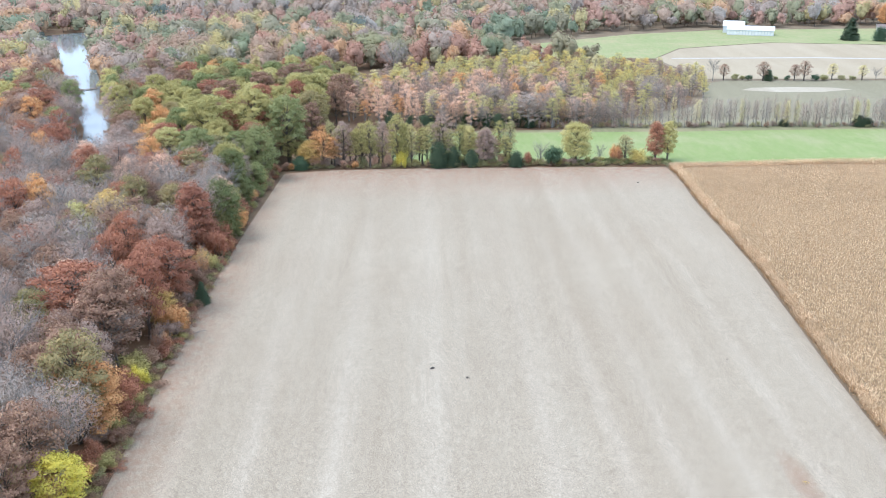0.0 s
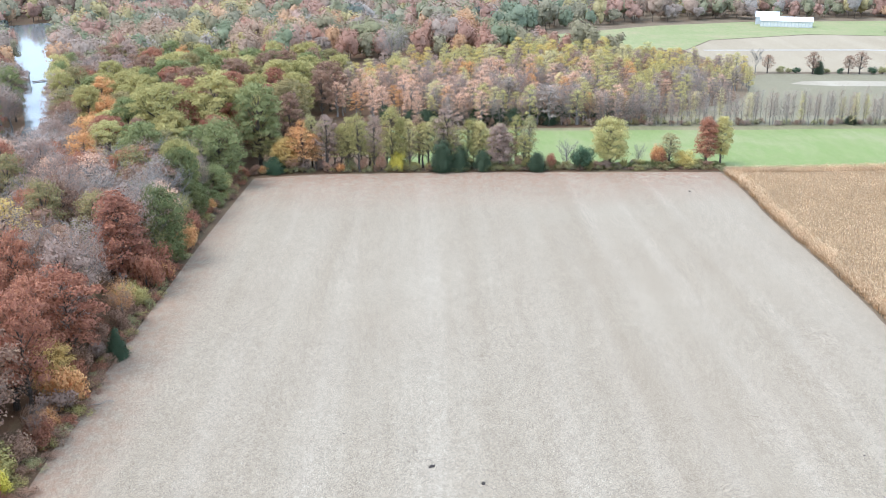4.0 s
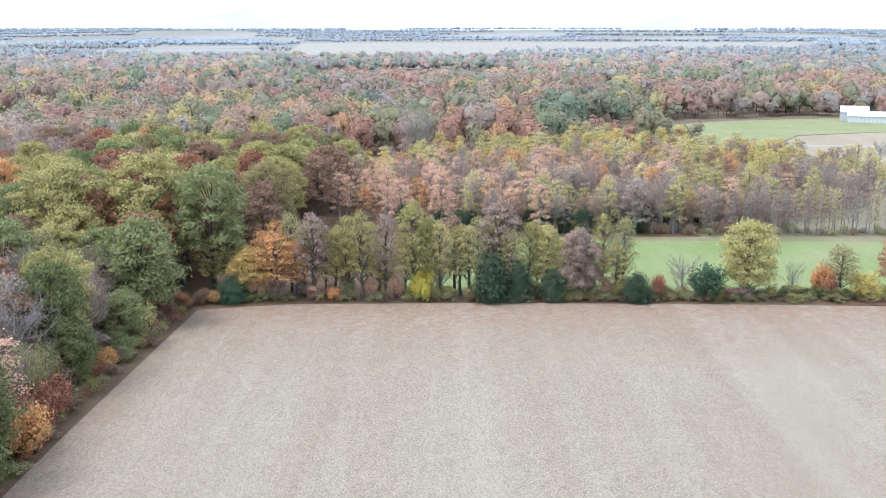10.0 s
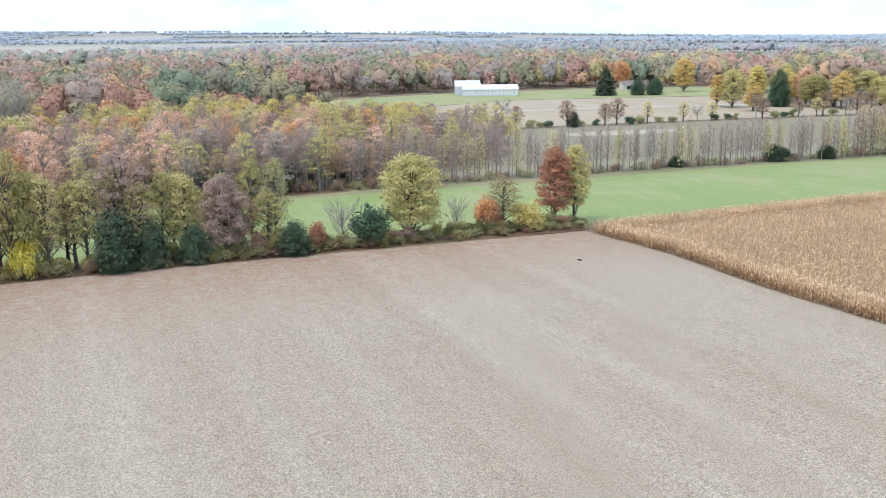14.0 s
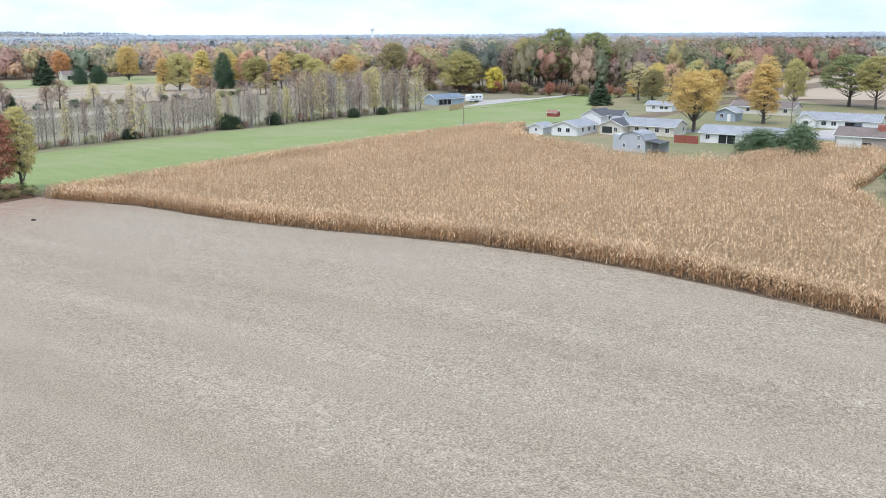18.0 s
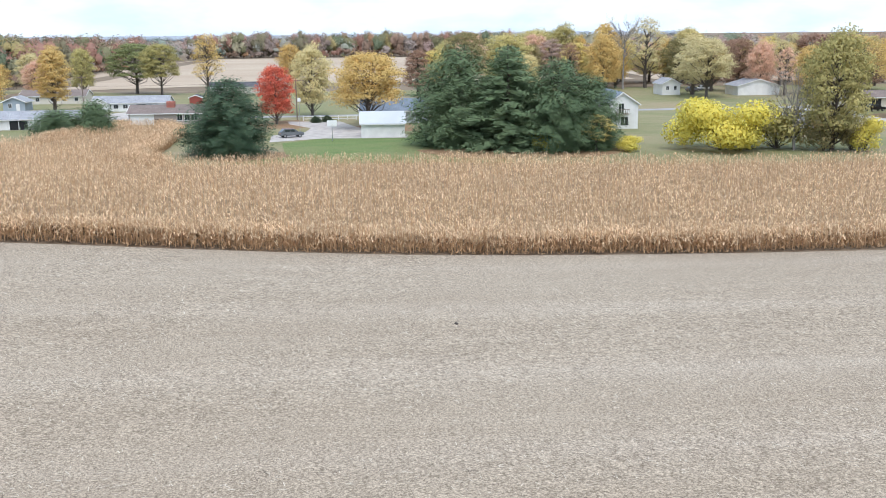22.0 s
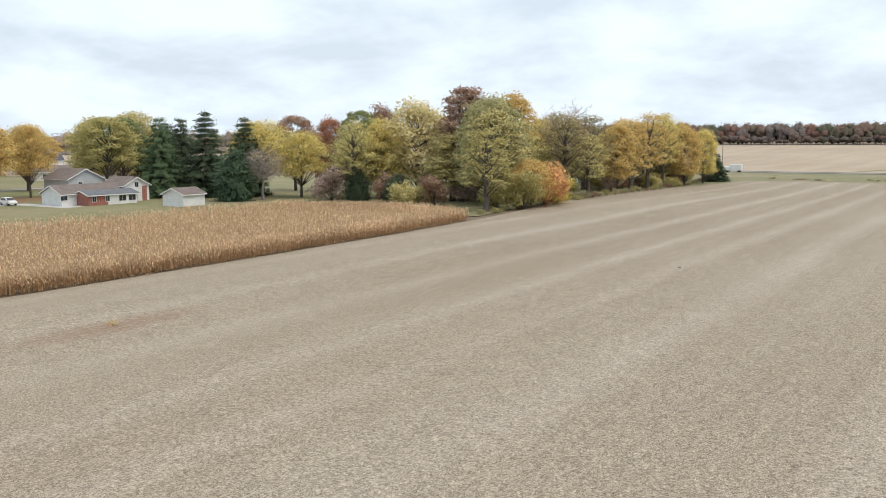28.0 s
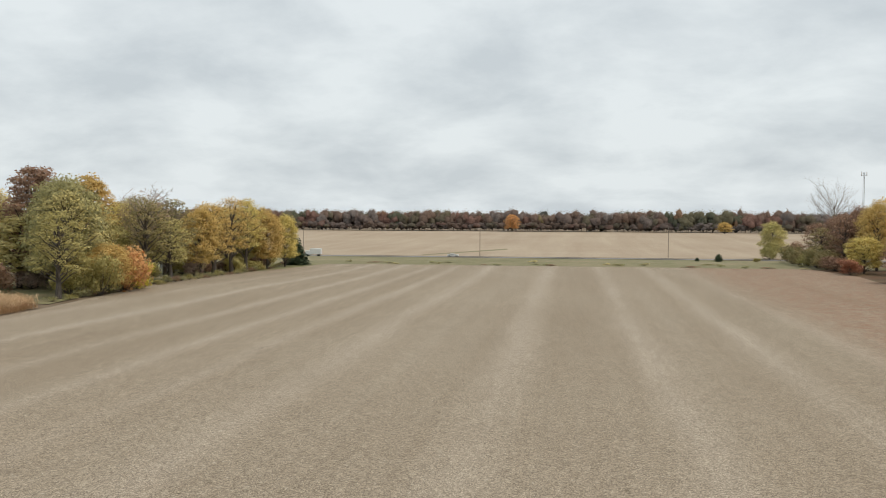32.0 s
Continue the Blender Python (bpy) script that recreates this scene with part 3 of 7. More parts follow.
def limb(a, b, r0, r1, rng, parts=3, sag=0.08):
    """A bent limb from a to b as tapered pieces."""
    a, b = np.array(a, float), np.array(b, float)
    length = np.linalg.norm(b - a)
    pts = [a + (b - a) * t for t in np.linspace(0, 1, parts + 1)]
    for i in range(1, parts):
        pts[i] = pts[i] + rng.normal(size=3) * length * sag
    rad = np.linspace(r0, r1, parts + 1)
    return [(*pts[i], rad[i], *pts[i + 1], rad[i + 1]) for i in range(parts)]


def broadleaf(rng, h=18.0, w=12.0, clear=0.25, puffs=26, leaves=60, size=0.75, top=0.0, fill=0.5, puff_r=0.24, twigs=2, bends=2, flat=0.78):
    """Trunk with limbs that end in leafy puffs, set over an egg-shaped crown."""
    bole = trunk_line(rng, h * 0.72, h * 0.018 + 0.05, h * 0.005)
    segs = []
    cz, rz, rx = h * (1 + clear) / 2, h * (1 - clear) / 2, w / 2
    cents = []
    for i in range(puffs):
        k = (i + 0.5) / puffs
        z = 1 - 1.9 * k
        phi = i * 2.399963 + rng.uniform(-0.4, 0.4)
        rr = math.sqrt(max(0.0, 1 - z * z)) if z > -0.3 else 0.95 - 0.25 * (-z - 0.3)
        rad = rng.uniform(fill, 1.0)
        rr *= (1 - top * max(0, z))
        c = np.array([math.cos(phi) * rr * rx * rad * 0.85, math.sin(phi) * rr * rx * rad * 0.85, cz + z * rz * 0.86 * rng.uniform(0.9, 1.04)])
        cents.append(c)
        z0 = max(h * clear * 0.7, min(h * 0.66, c[2] - rx * rng.uniform(0.35, 0.9)))
        segs += limb((0, 0, z0), c, h * 0.006 + 0.03, 0.025, rng, bends)
        for _ in range(twigs):
            segs += limb(c * 0.8 + np.array([0, 0, z0 * 0.2]), c + rng.normal(size=3) * rx * puff_r, 0.035, 0.012, rng, 1)
    pts, ways = [], []
    for c in cents:
        pr = w * puff_r * rng.uniform(0.7, 1.25)
        d = rng.normal(size=(leaves, 3))
        d /= np.linalg.norm(d, axis=1, keepdims=True)
        d[:, 2] = np.where(d[:, 2] < -0.35, -d[:, 2] * 0.6, d[:, 2])
        r = pr * rng.uniform(0.45, 1.08, (leaves, 1))
        pts.append(c + d * r * [1.08, 1.08, flat])
        ways.append(d + [0, 0, 0.25])
    v, q = leaf_cards(np.concatenate(pts), size, rng, 0.15, 1.25, np.concatenate(ways))
    return bole, (v, q), tubes(segs, 3)


def bare(rng, h=15.0, w=9.0, limbs=22, leaves=0, size=0.3, clear=0.3):
    """Leafless tree: limbs that fork into fine twigs; leaves are a few last ones."""
    bole = trunk_line(rng, h * 0.78, h * 0.016 + 0.04, 0.04)
    segs = []
    tips = []
    for i in range(limbs):
        z0 = h * (clear + 0.45 * rng.random())
        phi = i * 2.399963 + rng.uniform(-0.5, 0.5)
        reach = w / 2 * rng.uniform(0.5, 1.0)
        z1 = min(h, z0 + h * rng.uniform(0.18, 0.45))
        b = np.array([math.cos(phi) * reach, math.sin(phi) * reach, z1])
        segs += limb((0, 0, z0), b, 0.09, 0.03, rng, 3, 0.06)
        for _ in range(6):
            a = np.array([0, 0, z0]) + (b - [0, 0, z0]) * rng.uniform(0.35, 1.0)
            e = a + np.array([math.cos(phi + rng.normal() * 0.9), math.sin(phi + rng.normal() * 0.9), rng.uniform(0.3, 1.5)]) * h * rng.uniform(0.06, 0.13)
            segs += limb(a, e, 0.035, 0.014, rng, 2, 0.06)
            for _ in range(4):
                s = a + (e - a) * rng.uniform(0.3, 1.0)
                f = s + rng.normal(size=3) * h * 0.035 + np.array([0, 0, h * 0.03])
                segs.append((*s, 0.02, *f, 0.008))
                tips.append(f)
    tips = np.array(tips)
    n = max(leaves, 12)
    pts = tips[rng.integers(0, len(tips), n)] + rng.normal(size=(n, 3)) * 0.35
    return bole, leaf_cards(pts, size, rng), tubes(segs, 3)


def haze_tree(rng, h=15.0, w=9.0, leaves=900, size=0.55):
    """Nearly bare crown: forked limbs with a thin cloud of dry twigs and leaves."""
    bole, _, (bv, bq) = bare(rng, h * 0.94, w * 0.85, 12, 0)
    d = rng.normal(size=(leaves, 3))
    d /= np.linalg.norm(d, axis=1, keepdims=True)
    r = rng.uniform(0.25, 1.0, (leaves, 1)) ** 0.5
    pts = d * r * [w / 2, w / 2, h * 0.33] + [0, 0, h * 0.66]
    pts += rng.normal(size=pts.shape) * 0.3
    return bole, leaf_cards(pts, size, rng, -1.6, 9.0, d + [0, 0, 0.4]), (bv, bq)


def poplar(rng, h=13.0, w=4.0, leaves=260, size=0.45, clear=0.25):
    """Slim young tree with a thin column of leaves."""
    bole = trunk_line(rng, h * 0.97, 0.03 + 0.018 * w, 0.015, 0.02)
    segs = []
    pts = []
    for i in range(26):
        z0 = h * (clear * 0.7 + (0.92 - clear * 0.7) * i / 26)
        phi = i * 2.4 + rng.uniform(-0.4, 0.4)
        k = min(1.0, 1.25 - 0.95 * z0 / h)
        b = np.array([math.cos(phi) * w / 2 * k, math.sin(phi) * w / 2 * k, z0 + h * 0.11])
        segs.append((0, 0, z0, 0.035, *b, 0.01))
        m = max(1, leaves // 26)
        t = rng.uniform(0.35, 1.1, (m, 1))
        pts.append(np.array([0, 0, z0]) + (b - [0, 0, z0]) * t + rng.normal(size=(m, 3)) * 0.4)
    pts = np.concatenate(pts)
    return bole, leaf_cards(pts, size, rng, 0.0, 1.25, pts * [1, 1, 0] + [0, 0, w * 0.25]), tubes(segs, 3)


def conifer(rng, h=12.0, w=8.0, tiers=13, size=0.8, leaves=9, ragged=0.25, clear=0.06, power=0.8, egg=False):
    """Evergreen: whorls of drooping boughs set with needle sprays."""
    bole = trunk_line(rng, h * 0.97, h * 0.016 + 0.06, 0.03, 0.004)
    segs = []
    pts, ways = [], []
    for i in range(tiers):
        t = i / tiers
        z = h * (clear + (0.98 - clear) * t)
        reach = (w / 2 * (1 - t ** 2.6) ** 0.62 * min(1.0, 0.74 + 1.2 * t) if egg else w / 2 * (1 - t) ** power) + 0.15
        nb = max(5, int(12 * (1 - t) + 5))
        for j in range(nb):
            phi = j * 2 * math.pi / nb + rng.uniform(-0.3, 0.3) + i
            L = reach * rng.uniform(1 - ragged, 1.05)
            b = np.array([math.cos(phi) * L, math.sin(phi) * L, z - L * 0.12 + rng.uniform(-0.2, 0.3)])
            segs.append((0, 0, z, 0.05, *b, 0.015))
            m = max(3, int(leaves * L / (w / 2)) + 2)
            k = rng.uniform(0.3, 1.05, (m, 1))
            pts.append(np.array([0, 0, z]) + (b - [0, 0, z]) * k + rng.normal(size=(m, 3)) * ([0.5, 0.5, 0.45] if egg else [0.3, 0.3, 0.22]))
            ways.append(np.tile([math.cos(phi) * 0.6, math.sin(phi) * 0.6, 0.9], (m, 1)))
    return bole, leaf_cards(np.concatenate(pts), size, rng, 0.1, 3.2 if egg or power == 0.6 else 1.6, np.concatenate(ways)), tubes(segs, 3)


def bush(rng, h=4.0, w=5.0, leaves=700, size=0.4):
    bole = trunk_line(rng, h * 0.5, 0.07, 0.02)
    segs = []
    pts, ways = [], []
    for i in range(12):
        phi = i * 2.4
        r = w / 2 * rng.uniform(0.2, 0.8)
        b = np.array([math.cos(phi) * r, math.sin(phi) * r, h * rng.uniform(0.22, 0.78)])
        segs += limb((0, 0, 0), b, 0.05, 0.015, rng, 2)
        m = leaves // 12
        d = rng.normal(size=(m, 3))
        d /= np.linalg.norm(d, axis=1, keepdims=True)
        c = b + d * rng.uniform(0.3, 1.0, (m, 1)) * [w * 0.24, w * 0.24, h * 0.28]
        c[:, 2] = np.abs(c[:, 2])
        pts.append(c)
        ways.append(d + [0, 0, 0.3])
    return bole, leaf_cards(np.concatenate(pts), size, rng, 0, 1.25, np.concatenate(ways)), tubes(segs, 3)


PROTO = {}
PALE = ("bare", "snag", "haze", "slim", "birch")


def proto(key, builder, h, w, **kw):
    """Two or three meshes of a kind, at height h and width w."""
    rng = np.random.default_rng(abs(hash_of(key)))
    (tv, tq), (cv, cq), (lv, lq) = builder(rng, h, w, **kw)
    index = np.concatenate([np.zeros(len(cq), int), np.ones(len(lq), int)])
    ways = np.concatenate([WAYS[0], np.zeros((len(lv), 3))])
    PROTO[key] = (h, w, raw_mesh("trunk", tv, [tq], BARK_PALE if key[:-2] in PALE else BARK, flat=False), np.concatenate([cv, lv]), [cq, lq + len(cv)], index, {}, ways)


def hash_of(s):
    k = 0
    for ch in s:
        k = (k * 131 + ord(ch)) % 1000003
    return k


for k in "ab":
    proto("oak_" + k, broadleaf, 20, 15, puffs=48, leaves=250, size=0.33, clear=0.24, puff_r=0.14, fill=0.7, twigs=0, flat=0.6)
    proto("oakfar_" + k, broadleaf, 20, 15, puffs=46, leaves=120, size=0.47, clear=0.24, puff_r=0.14, fill=0.7, twigs=0, bends=1, flat=0.6)
    proto("maple_" + k, broadleaf, 15, 12, puffs=62, leaves=210, size=0.28, clear=0.06, puff_r=0.15, fill=0.45, twigs=1)
    proto("shade_" + k, broadleaf, 15, 14, puffs=64, leaves=230, size=0.26, clear=0.24, puff_r=0.15, fill=0.5, twigs=1)
    proto("tall_" + k, broadleaf, 18, 8, puffs=44, leaves=190, size=0.30, clear=0.08, puff_r=0.19, top=0.3, twigs=1)
    proto("thin_" + k, broadleaf, 16, 8, puffs=34, leaves=90, size=0.24, clear=0.2, puff_r=0.18, top=0.2, twigs=2)
    proto("bare_" + k, bare, 15, 10, clear=0.3 if k == "a" else 0.05)
    proto("snag_" + k, bare, 32, 19, limbs=34, clear=0.3)
    proto("haze_" + k, haze_tree, 15, 9, leaves=2600, size=0.08)
    proto("wood_" + k, broadleaf, 18, 11, puffs=32, leaves=200, size=0.31, clear=0.16, puff_r=0.17, twigs=0, bends=1)
    proto("birch_" + k, broadleaf, 14, 6, puffs=19, leaves=78, size=0.25, clear=0.14, puff_r=0.2, top=0.42, fill=0.5, twigs=1, bends=1, flat=0.95)
    proto("poplar_" + k, poplar, 13, 4, leaves=620, size=0.30, clear=0.12)
    proto("slim_" + k, poplar, 11, 3.2, leaves=250, size=0.24, clear=0.3)
    proto("pine_" + k, conifer, 17, 14, tiers=22, size=0.165, leaves=200, ragged=0.35, clear=0.03, egg=True)
    proto("whitepine_" + k, conifer, 18, 12, tiers=16, size=0.17, leaves=220, ragged=0.5, clear=0.05, power=0.6)
    proto("spruce_" + k, conifer, 12, 6, tiers=20, size=0.42, leaves=26)
    proto("juniper_" + k, conifer, 8, 6, tiers=15, size=0.17, leaves=80, ragged=0.3, clear=0.02, egg=True)
    proto("bush_" + k, bush, 4, 5, leaves=2600, size=0.21)
    proto("thicket_" + k, bush, 8, 16, leaves=14000, size=0.34)
    proto("shrubby_" + k, bush, 4, 5, leaves=760, size=0.22)

KIND = {"oak": "oak_tree", "oakfar": "oak_tree", "maple": "maple_tree", "shade": "maple_tree", "tall": "tree", "thin": "tree", "bare": "bare_tree", "snag": "bare_tree", "haze": "bare_tree", "wood": "tree", "birch": "young_tree", "poplar": "young_poplar", "slim": "sapling",
        "pine": "pine_tree", "whitepine": "pine_tree", "spruce": "spruce_tree", "juniper": "juniper", "bush": "bush", "thicket": "bush", "shrubby": "shrub"}
LOOK = {"green": "mid green leaves", "deep_green": "dark green leaves turning brown", "olive": "olive green leaves", "dull_olive": "dull olive brown leaves", "yellow": "yellow autumn leaves", "gold": "golden orange leaves",
        "bright_yellow": "bright yellow leaves", "yellow_green": "yellow green turning leaves", "orange": "orange autumn leaves", "rust": "rust red leaves", "red": "scarlet autumn leaves",
        "brown": "dry brown leaves", "pink": "faded pinkish leaves", "faded_olive": "faded olive yellow leaves", "sage": "grey green turning leaves", "pale": "pale straw yellow leaves", "grey": "grey leafless twigs", "mauve": "mauve brown bare twigs", "pine": "soft green needles",
        "spruce": "dark green needles", "teal": "blue green foliage", "grass": "dry weedy leaves"}
SHAPE = {"oak": "broad oak", "oakfar": "broad oak", "maple": "round maple", "shade": "spreading maple", "tall": "tall tree", "thin": "thin-crowned tree", "bare": "leafless tree", "snag": "tall leafless tree", "haze": "near-leafless tree", "wood": "woodland tree", "birch": "slender young tree",
         "poplar": "slim poplar", "slim": "bare sapling", "pine": "big pine", "whitepine": "tall ragged pine", "spruce": "pointed spruce", "juniper": "dense juniper", "bush": "rounded bush", "thicket": "wide bush", "shrubby": "open shrub"}
COUNT = [0]
SPREAD = {"in the grove": 1.25}


def plant(key, colour, x, y, h, w, where="in the woods", group="", sink=0.0):
    """One tree: an empty at its foot with a trunk and a crown."""
    COUNT[0] += 1
    var = key if key[-2:] in ("_a", "_b") else key + ("_a" if (COUNT[0] * 7919) % 13 < 7 else "_b")
    base = var[:-2]
    ph, pw, trunk, cv, cq, ci, made, ways = PROTO[var]
    if "mesh" not in made:
        made["mesh"] = raw_mesh("crown", cv, cq, [LEAF[colour], BARK_PALE if base in PALE else BARK], ci, True, ways)
    w *= SPREAD.get(where, 1.0)
    root = new(KIND[base])
    root.matrix_basis = pose(x, y, float(land(x, y)) - sink, 0, 0, (COUNT[0] * 137.5) % 360) @ Matrix.Diagonal((w / pw, w / pw, h / ph, 1))
    new("trunk", trunk).parent = root
    crown = new("crown", made["mesh"])
    crown.parent = root
    crown.material_slots[0].link = 'OBJECT'
    crown.material_slots[0].material = LEAF[colour]
    tagged(root, f"{SHAPE[base]} with {LOOK[colour]} {where}", "bush" if base in ("bush", "thicket", "shrubby", "juniper") else "tree", group)
    return root

# ---- north hedgerow ----
HD = "in the field hedgerow"
plant("thin_b", "orange", -33, 324, 12.5, 11, HD)
plant("thin_a", "gold", -37, 323.5, 10.5, 9, HD)
plant("thin_a", "orange", -29.5, 325, 11, 7, HD)
plant("thin_a", "mauve", -26, 324, 17, 8, HD)
plant("thin", "olive", -20, 324, 16, 7, HD)
plant("thin_b", "olive", -17, 323, 17, 7.5, HD)
plant("thin_b", "mauve", -12.5, 324, 16.5, 6, HD)
plant("thin_a", "olive", -7.5, 324, 19.5, 8, HD)
plant("thin", "faded_olive", -2.5, 324, 15.5, 6.5, HD)
plant("thin", "faded_olive", 3, 325, 14, 6, HD)
plant("thin", "mauve", 8.5, 326, 18.3, 10, HD)
plant("juniper_a", "spruce", 7, 322.5, 9.5, 6.8, HD)
plant("juniper_b", "spruce", 12, 323, 7.5, 5.2, HD)
plant("juniper_b", "spruce", 18.5, 323, 6.2, 5.2, HD)
plant("maple_b", "mauve", 23.5, 324, 13.5, 8.5, HD)
plant("bare_a", "grey", 31, 326, 11, 6, HD)
plant("juniper_a", "spruce", 34, 322, 5.6, 5.2, HD)
plant("bush", "rust", 38, 323, 5.2, 3.6, HD)
plant("bare_b", "grey", 43, 325, 9.5, 7, HD)
plant("bush_b", "teal", 47, 323, 7.5, 7.5, HD)
plant("maple_a", "yellow_green", 55.5, 325.5, 14.8, 12, HD)
plant("thin_b", "dull_olive", 73, 325.5, 10, 8, HD)
plant("bush", "rust", 70, 324.5, 5.5, 4.5, HD)
plant("bush_a", "yellow", 77, 324, 5, 6.5, HD)
plant("bush_b", "orange", 69.5, 325.5, 7, 5, HD)
plant("bare_b", "grey", 64, 326, 8, 4, HD)
plant("tall_a", "rust", 84, 326.5, 14.6, 7.2, HD)
plant("tall_b", "yellow_green", 88.5, 327, 14.8, 6, HD)
plant("bush", "bright_yellow", -6, 322.5, 6, 4.5, HD)
plant("bush", "orange", -22, 322, 3, 3, HD)
plant("juniper", "teal", -41, 322, 5, 6, HD)
rng = np.random.default_rng(2)
for i in range(34):
    x = -45 + i * 2.35 + rng.uniform(-0.8, 0.8)
    r = rng.random()
    col = "olive" if r < 0.3 else "faded_olive" if r < 0.46 else "sage" if r < 0.6 else "yellow_green" if r < 0.74 else "mauve" if r < 0.86 else "orange" if x < -25 else "brown"
    hh = rng.uniform(10, 16.5) if x > -38 else rng.uniform(8, 12)
    plant("thin" if rng.random() < 0.9 else "tall", col, x, rng.uniform(324.5, 329), hh, rng.uniform(5, 7.5), HD)
plant("maple_b", "gold", -39, 325, 9, 9, HD)
for i in range(24):
    plant("bush", ["olive", "brown", "grass", "yellow_green", "mauve", "pink"][int(rng.integers(6))], -42 + i * 3.2 + rng.uniform(-1, 1), rng.uniform(323.5, 326), rng.uniform(2.5, 5.5), rng.uniform(3, 4.5), HD, "hedgerow undergrowth")
rng = np.random.default_rng(3)
for i in range(46):
    x = -44 + i * 2.9 + rng.uniform(-1, 1)
    plant("shrubby", ["grass", "brown", "olive", "grass", "dull_olive"][i % 5], x, 321.8 + 0.6 * rng.random() - 1.2 * max(0, (x - 60) / 40), rng.uniform(1.0, 2.6), rng.uniform(2.5, 4.5), "below the hedgerow", "hedgerow undergrowth")

rng = np.random.default_rng(6)
for i in range(44):
    x = 24 + i * 1.48 + rng.uniform(-0.6, 0.6)
    plant("bush", ["deep_green", "dull_olive", "brown", "olive", "deep_green", "mauve"][int(rng.integers(6))], x, 323.2 + 1.2 * rng.random(), rng.uniform(1.3, 3.0), rng.uniform(2.6, 4.2), "below the hedgerow", "hedgerow undergrowth")

# ---- west wood, field edge ----
WE = "at the wood edge"
plant("oak_a", "olive", -58, 332, 27, 20, WE)
plant("oak_b", "green", -46, 329, 25.5, 15, WE)
plant("oak_b", "olive", -72, 325, 26, 19, WE)
plant("maple_b", "green", -53.5, 309, 18.6, 15, WE)
plant("oak_a", "dull_olive", -66, 296, 19, 14, WE)
plant("maple_a", "deep_green", -56.5, 280, 18, 10.5, WE)
plant("maple_b", "deep_green", -53.5, 277, 11, 8, WE)
plant("bare_a", "grey", -57, 269, 14.5, 11, WE)
plant("bare_b", "grey", -56, 263.5, 12, 9, WE)
plant("haze_b", "mauve", -55.5, 291, 14, 7, WE)
plant("oak_b", "rust", -69, 284, 17.5, 14, WE)
plant("maple_b", "deep_green", -54.6, 249, 17, 12.8, WE)
plant("bush_a", "deep_green", -52, 246, 7, 7, WE)
for x, y, hh, ww in ((-52.5, 264, 6.5, 6), (-51.5, 260, 5, 5), (-53.5, 257, 7, 6), (-52.5, 238, 8, 7), (-53, 232, 9, 7), (-52, 286, 3.5, 4)):
    plant("bush", "rust" if ww > 5.5 else "orange", x, y, hh, ww, WE)
plant("tall_a", "rust", -58, 234, 21, 11, WE)
plant("bush", "orange", -52, 257, 7, 7, WE)
plant("bush_b", "rust", -52.5, 268, 6, 6, WE)
plant("bush", "orange", -52, 240, 5, 6, WE)
plant("spruce_a", "spruce", -50.5, 204, 5.6, 3.8, WE)
plant("maple_a", "gold", -57, 192, 9, 8, WE)
plant("bush_a", "orange", -53, 186, 8, 7, WE)
plant("thin_a", "gold", -78, 230, 21, 13, WE)
plant("maple_b", "yellow_green", -84, 226, 18, 12, WE)
plant("oak_b", "rust", -73, 186, 17.5, 18, WE)
plant("snag_b", "grey", -62, 169, 13.5, 15, WE)
plant("maple_a", "orange", -58, 147, 13.5, 14, WE)
plant("maple_b", "rust", -61, 150, 13, 11, WE)
plant("bush_b", "bright_yellow", -54, 163, 5, 4.5, WE)
plant("maple_a", "green", -52.6, 296, 9.5, 9, WE)
plant("bush_a", "green", -51, 290, 3.5, 5, WE)
for x, y, col, hh in ((-49, 317.5, "rust", 3.5), (-46.5, 320, "brown", 3), (-51, 313, "rust", 3), (-44, 321, "orange", 2.6), (-51.5, 306, "brown", 4), (-52, 300, "rust", 4)):
    plant("bush", col, x, y, hh, hh * 1.3, WE)
plant("bush", "olive", -52.5, 155, 3.5, 4, WE)
plant("bare_b", "grey", -60, 135, 13, 14, WE)
plant("maple_b", "bright_yellow", -55, 124, 10, 10, WE)
plant("haze", "yellow_green", -63, 124, 11, 10, WE)
plant("bush", "olive", -52, 135, 3, 4, WE)
plant("bush", "brown", -52, 143, 3.5, 4, WE)
plant("bush_a", "rust", -53, 176, 4.5, 5, WE)
plant("bush", "brown", -53, 215, 4.5, 5, WE)
plant("bush_b", "olive", -53, 226, 4, 4.5, WE)
rng = np.random.default_rng(4)
for i in range(50):
    y = 114 + i * 4.1 + rng.uniform(-1, 1)
    r = rng.random()
    tall = rng.uniform(2.5, 6.0)
    plant("bush" if r < 0.75 else "haze", ["brown", "rust", "olive", "orange", "mauve", "brown", "yellow_green", "rust"][int(rng.integers(8))], -53.2 - rng.random() * 2.5 + (2.5 if y > 295 else 0), y, tall if r < 0.75 else tall * 2, tall * 1.15, "at the wood edge", "woodland edge")
for i in range(14):
    plant(["wood", "haze", "thin"][i % 3], ["brown", "grey", "dull_olive", "mauve", "rust"][i % 5], -58 - rng.random() * 3, 116 + i * 14.5 + rng.uniform(-3, 3), rng.uniform(11, 17), rng.uniform(8, 11), "at the wood edge", "woodland edge")
rng = np.random.default_rng(5)
for i in range(112):
    y = 112 + i * 1.85
    plant("shrubby", ["brown", "grass", "rust", "brown", "olive"][i % 5], -50.3 - rng.random() * 2.2 + (2.0 if y > 295 else 0), y + rng.uniform(-1, 1), rng.uniform(1.0, 3.0), rng.uniform(2.5, 4.5), "along the wood's edge", "woodland undergrowth")


# ---- west wood ----
def mask_noise(x, y, s, k=0.0):
    return noise.noise(Vector((x * s + k, y * s - k, k)))


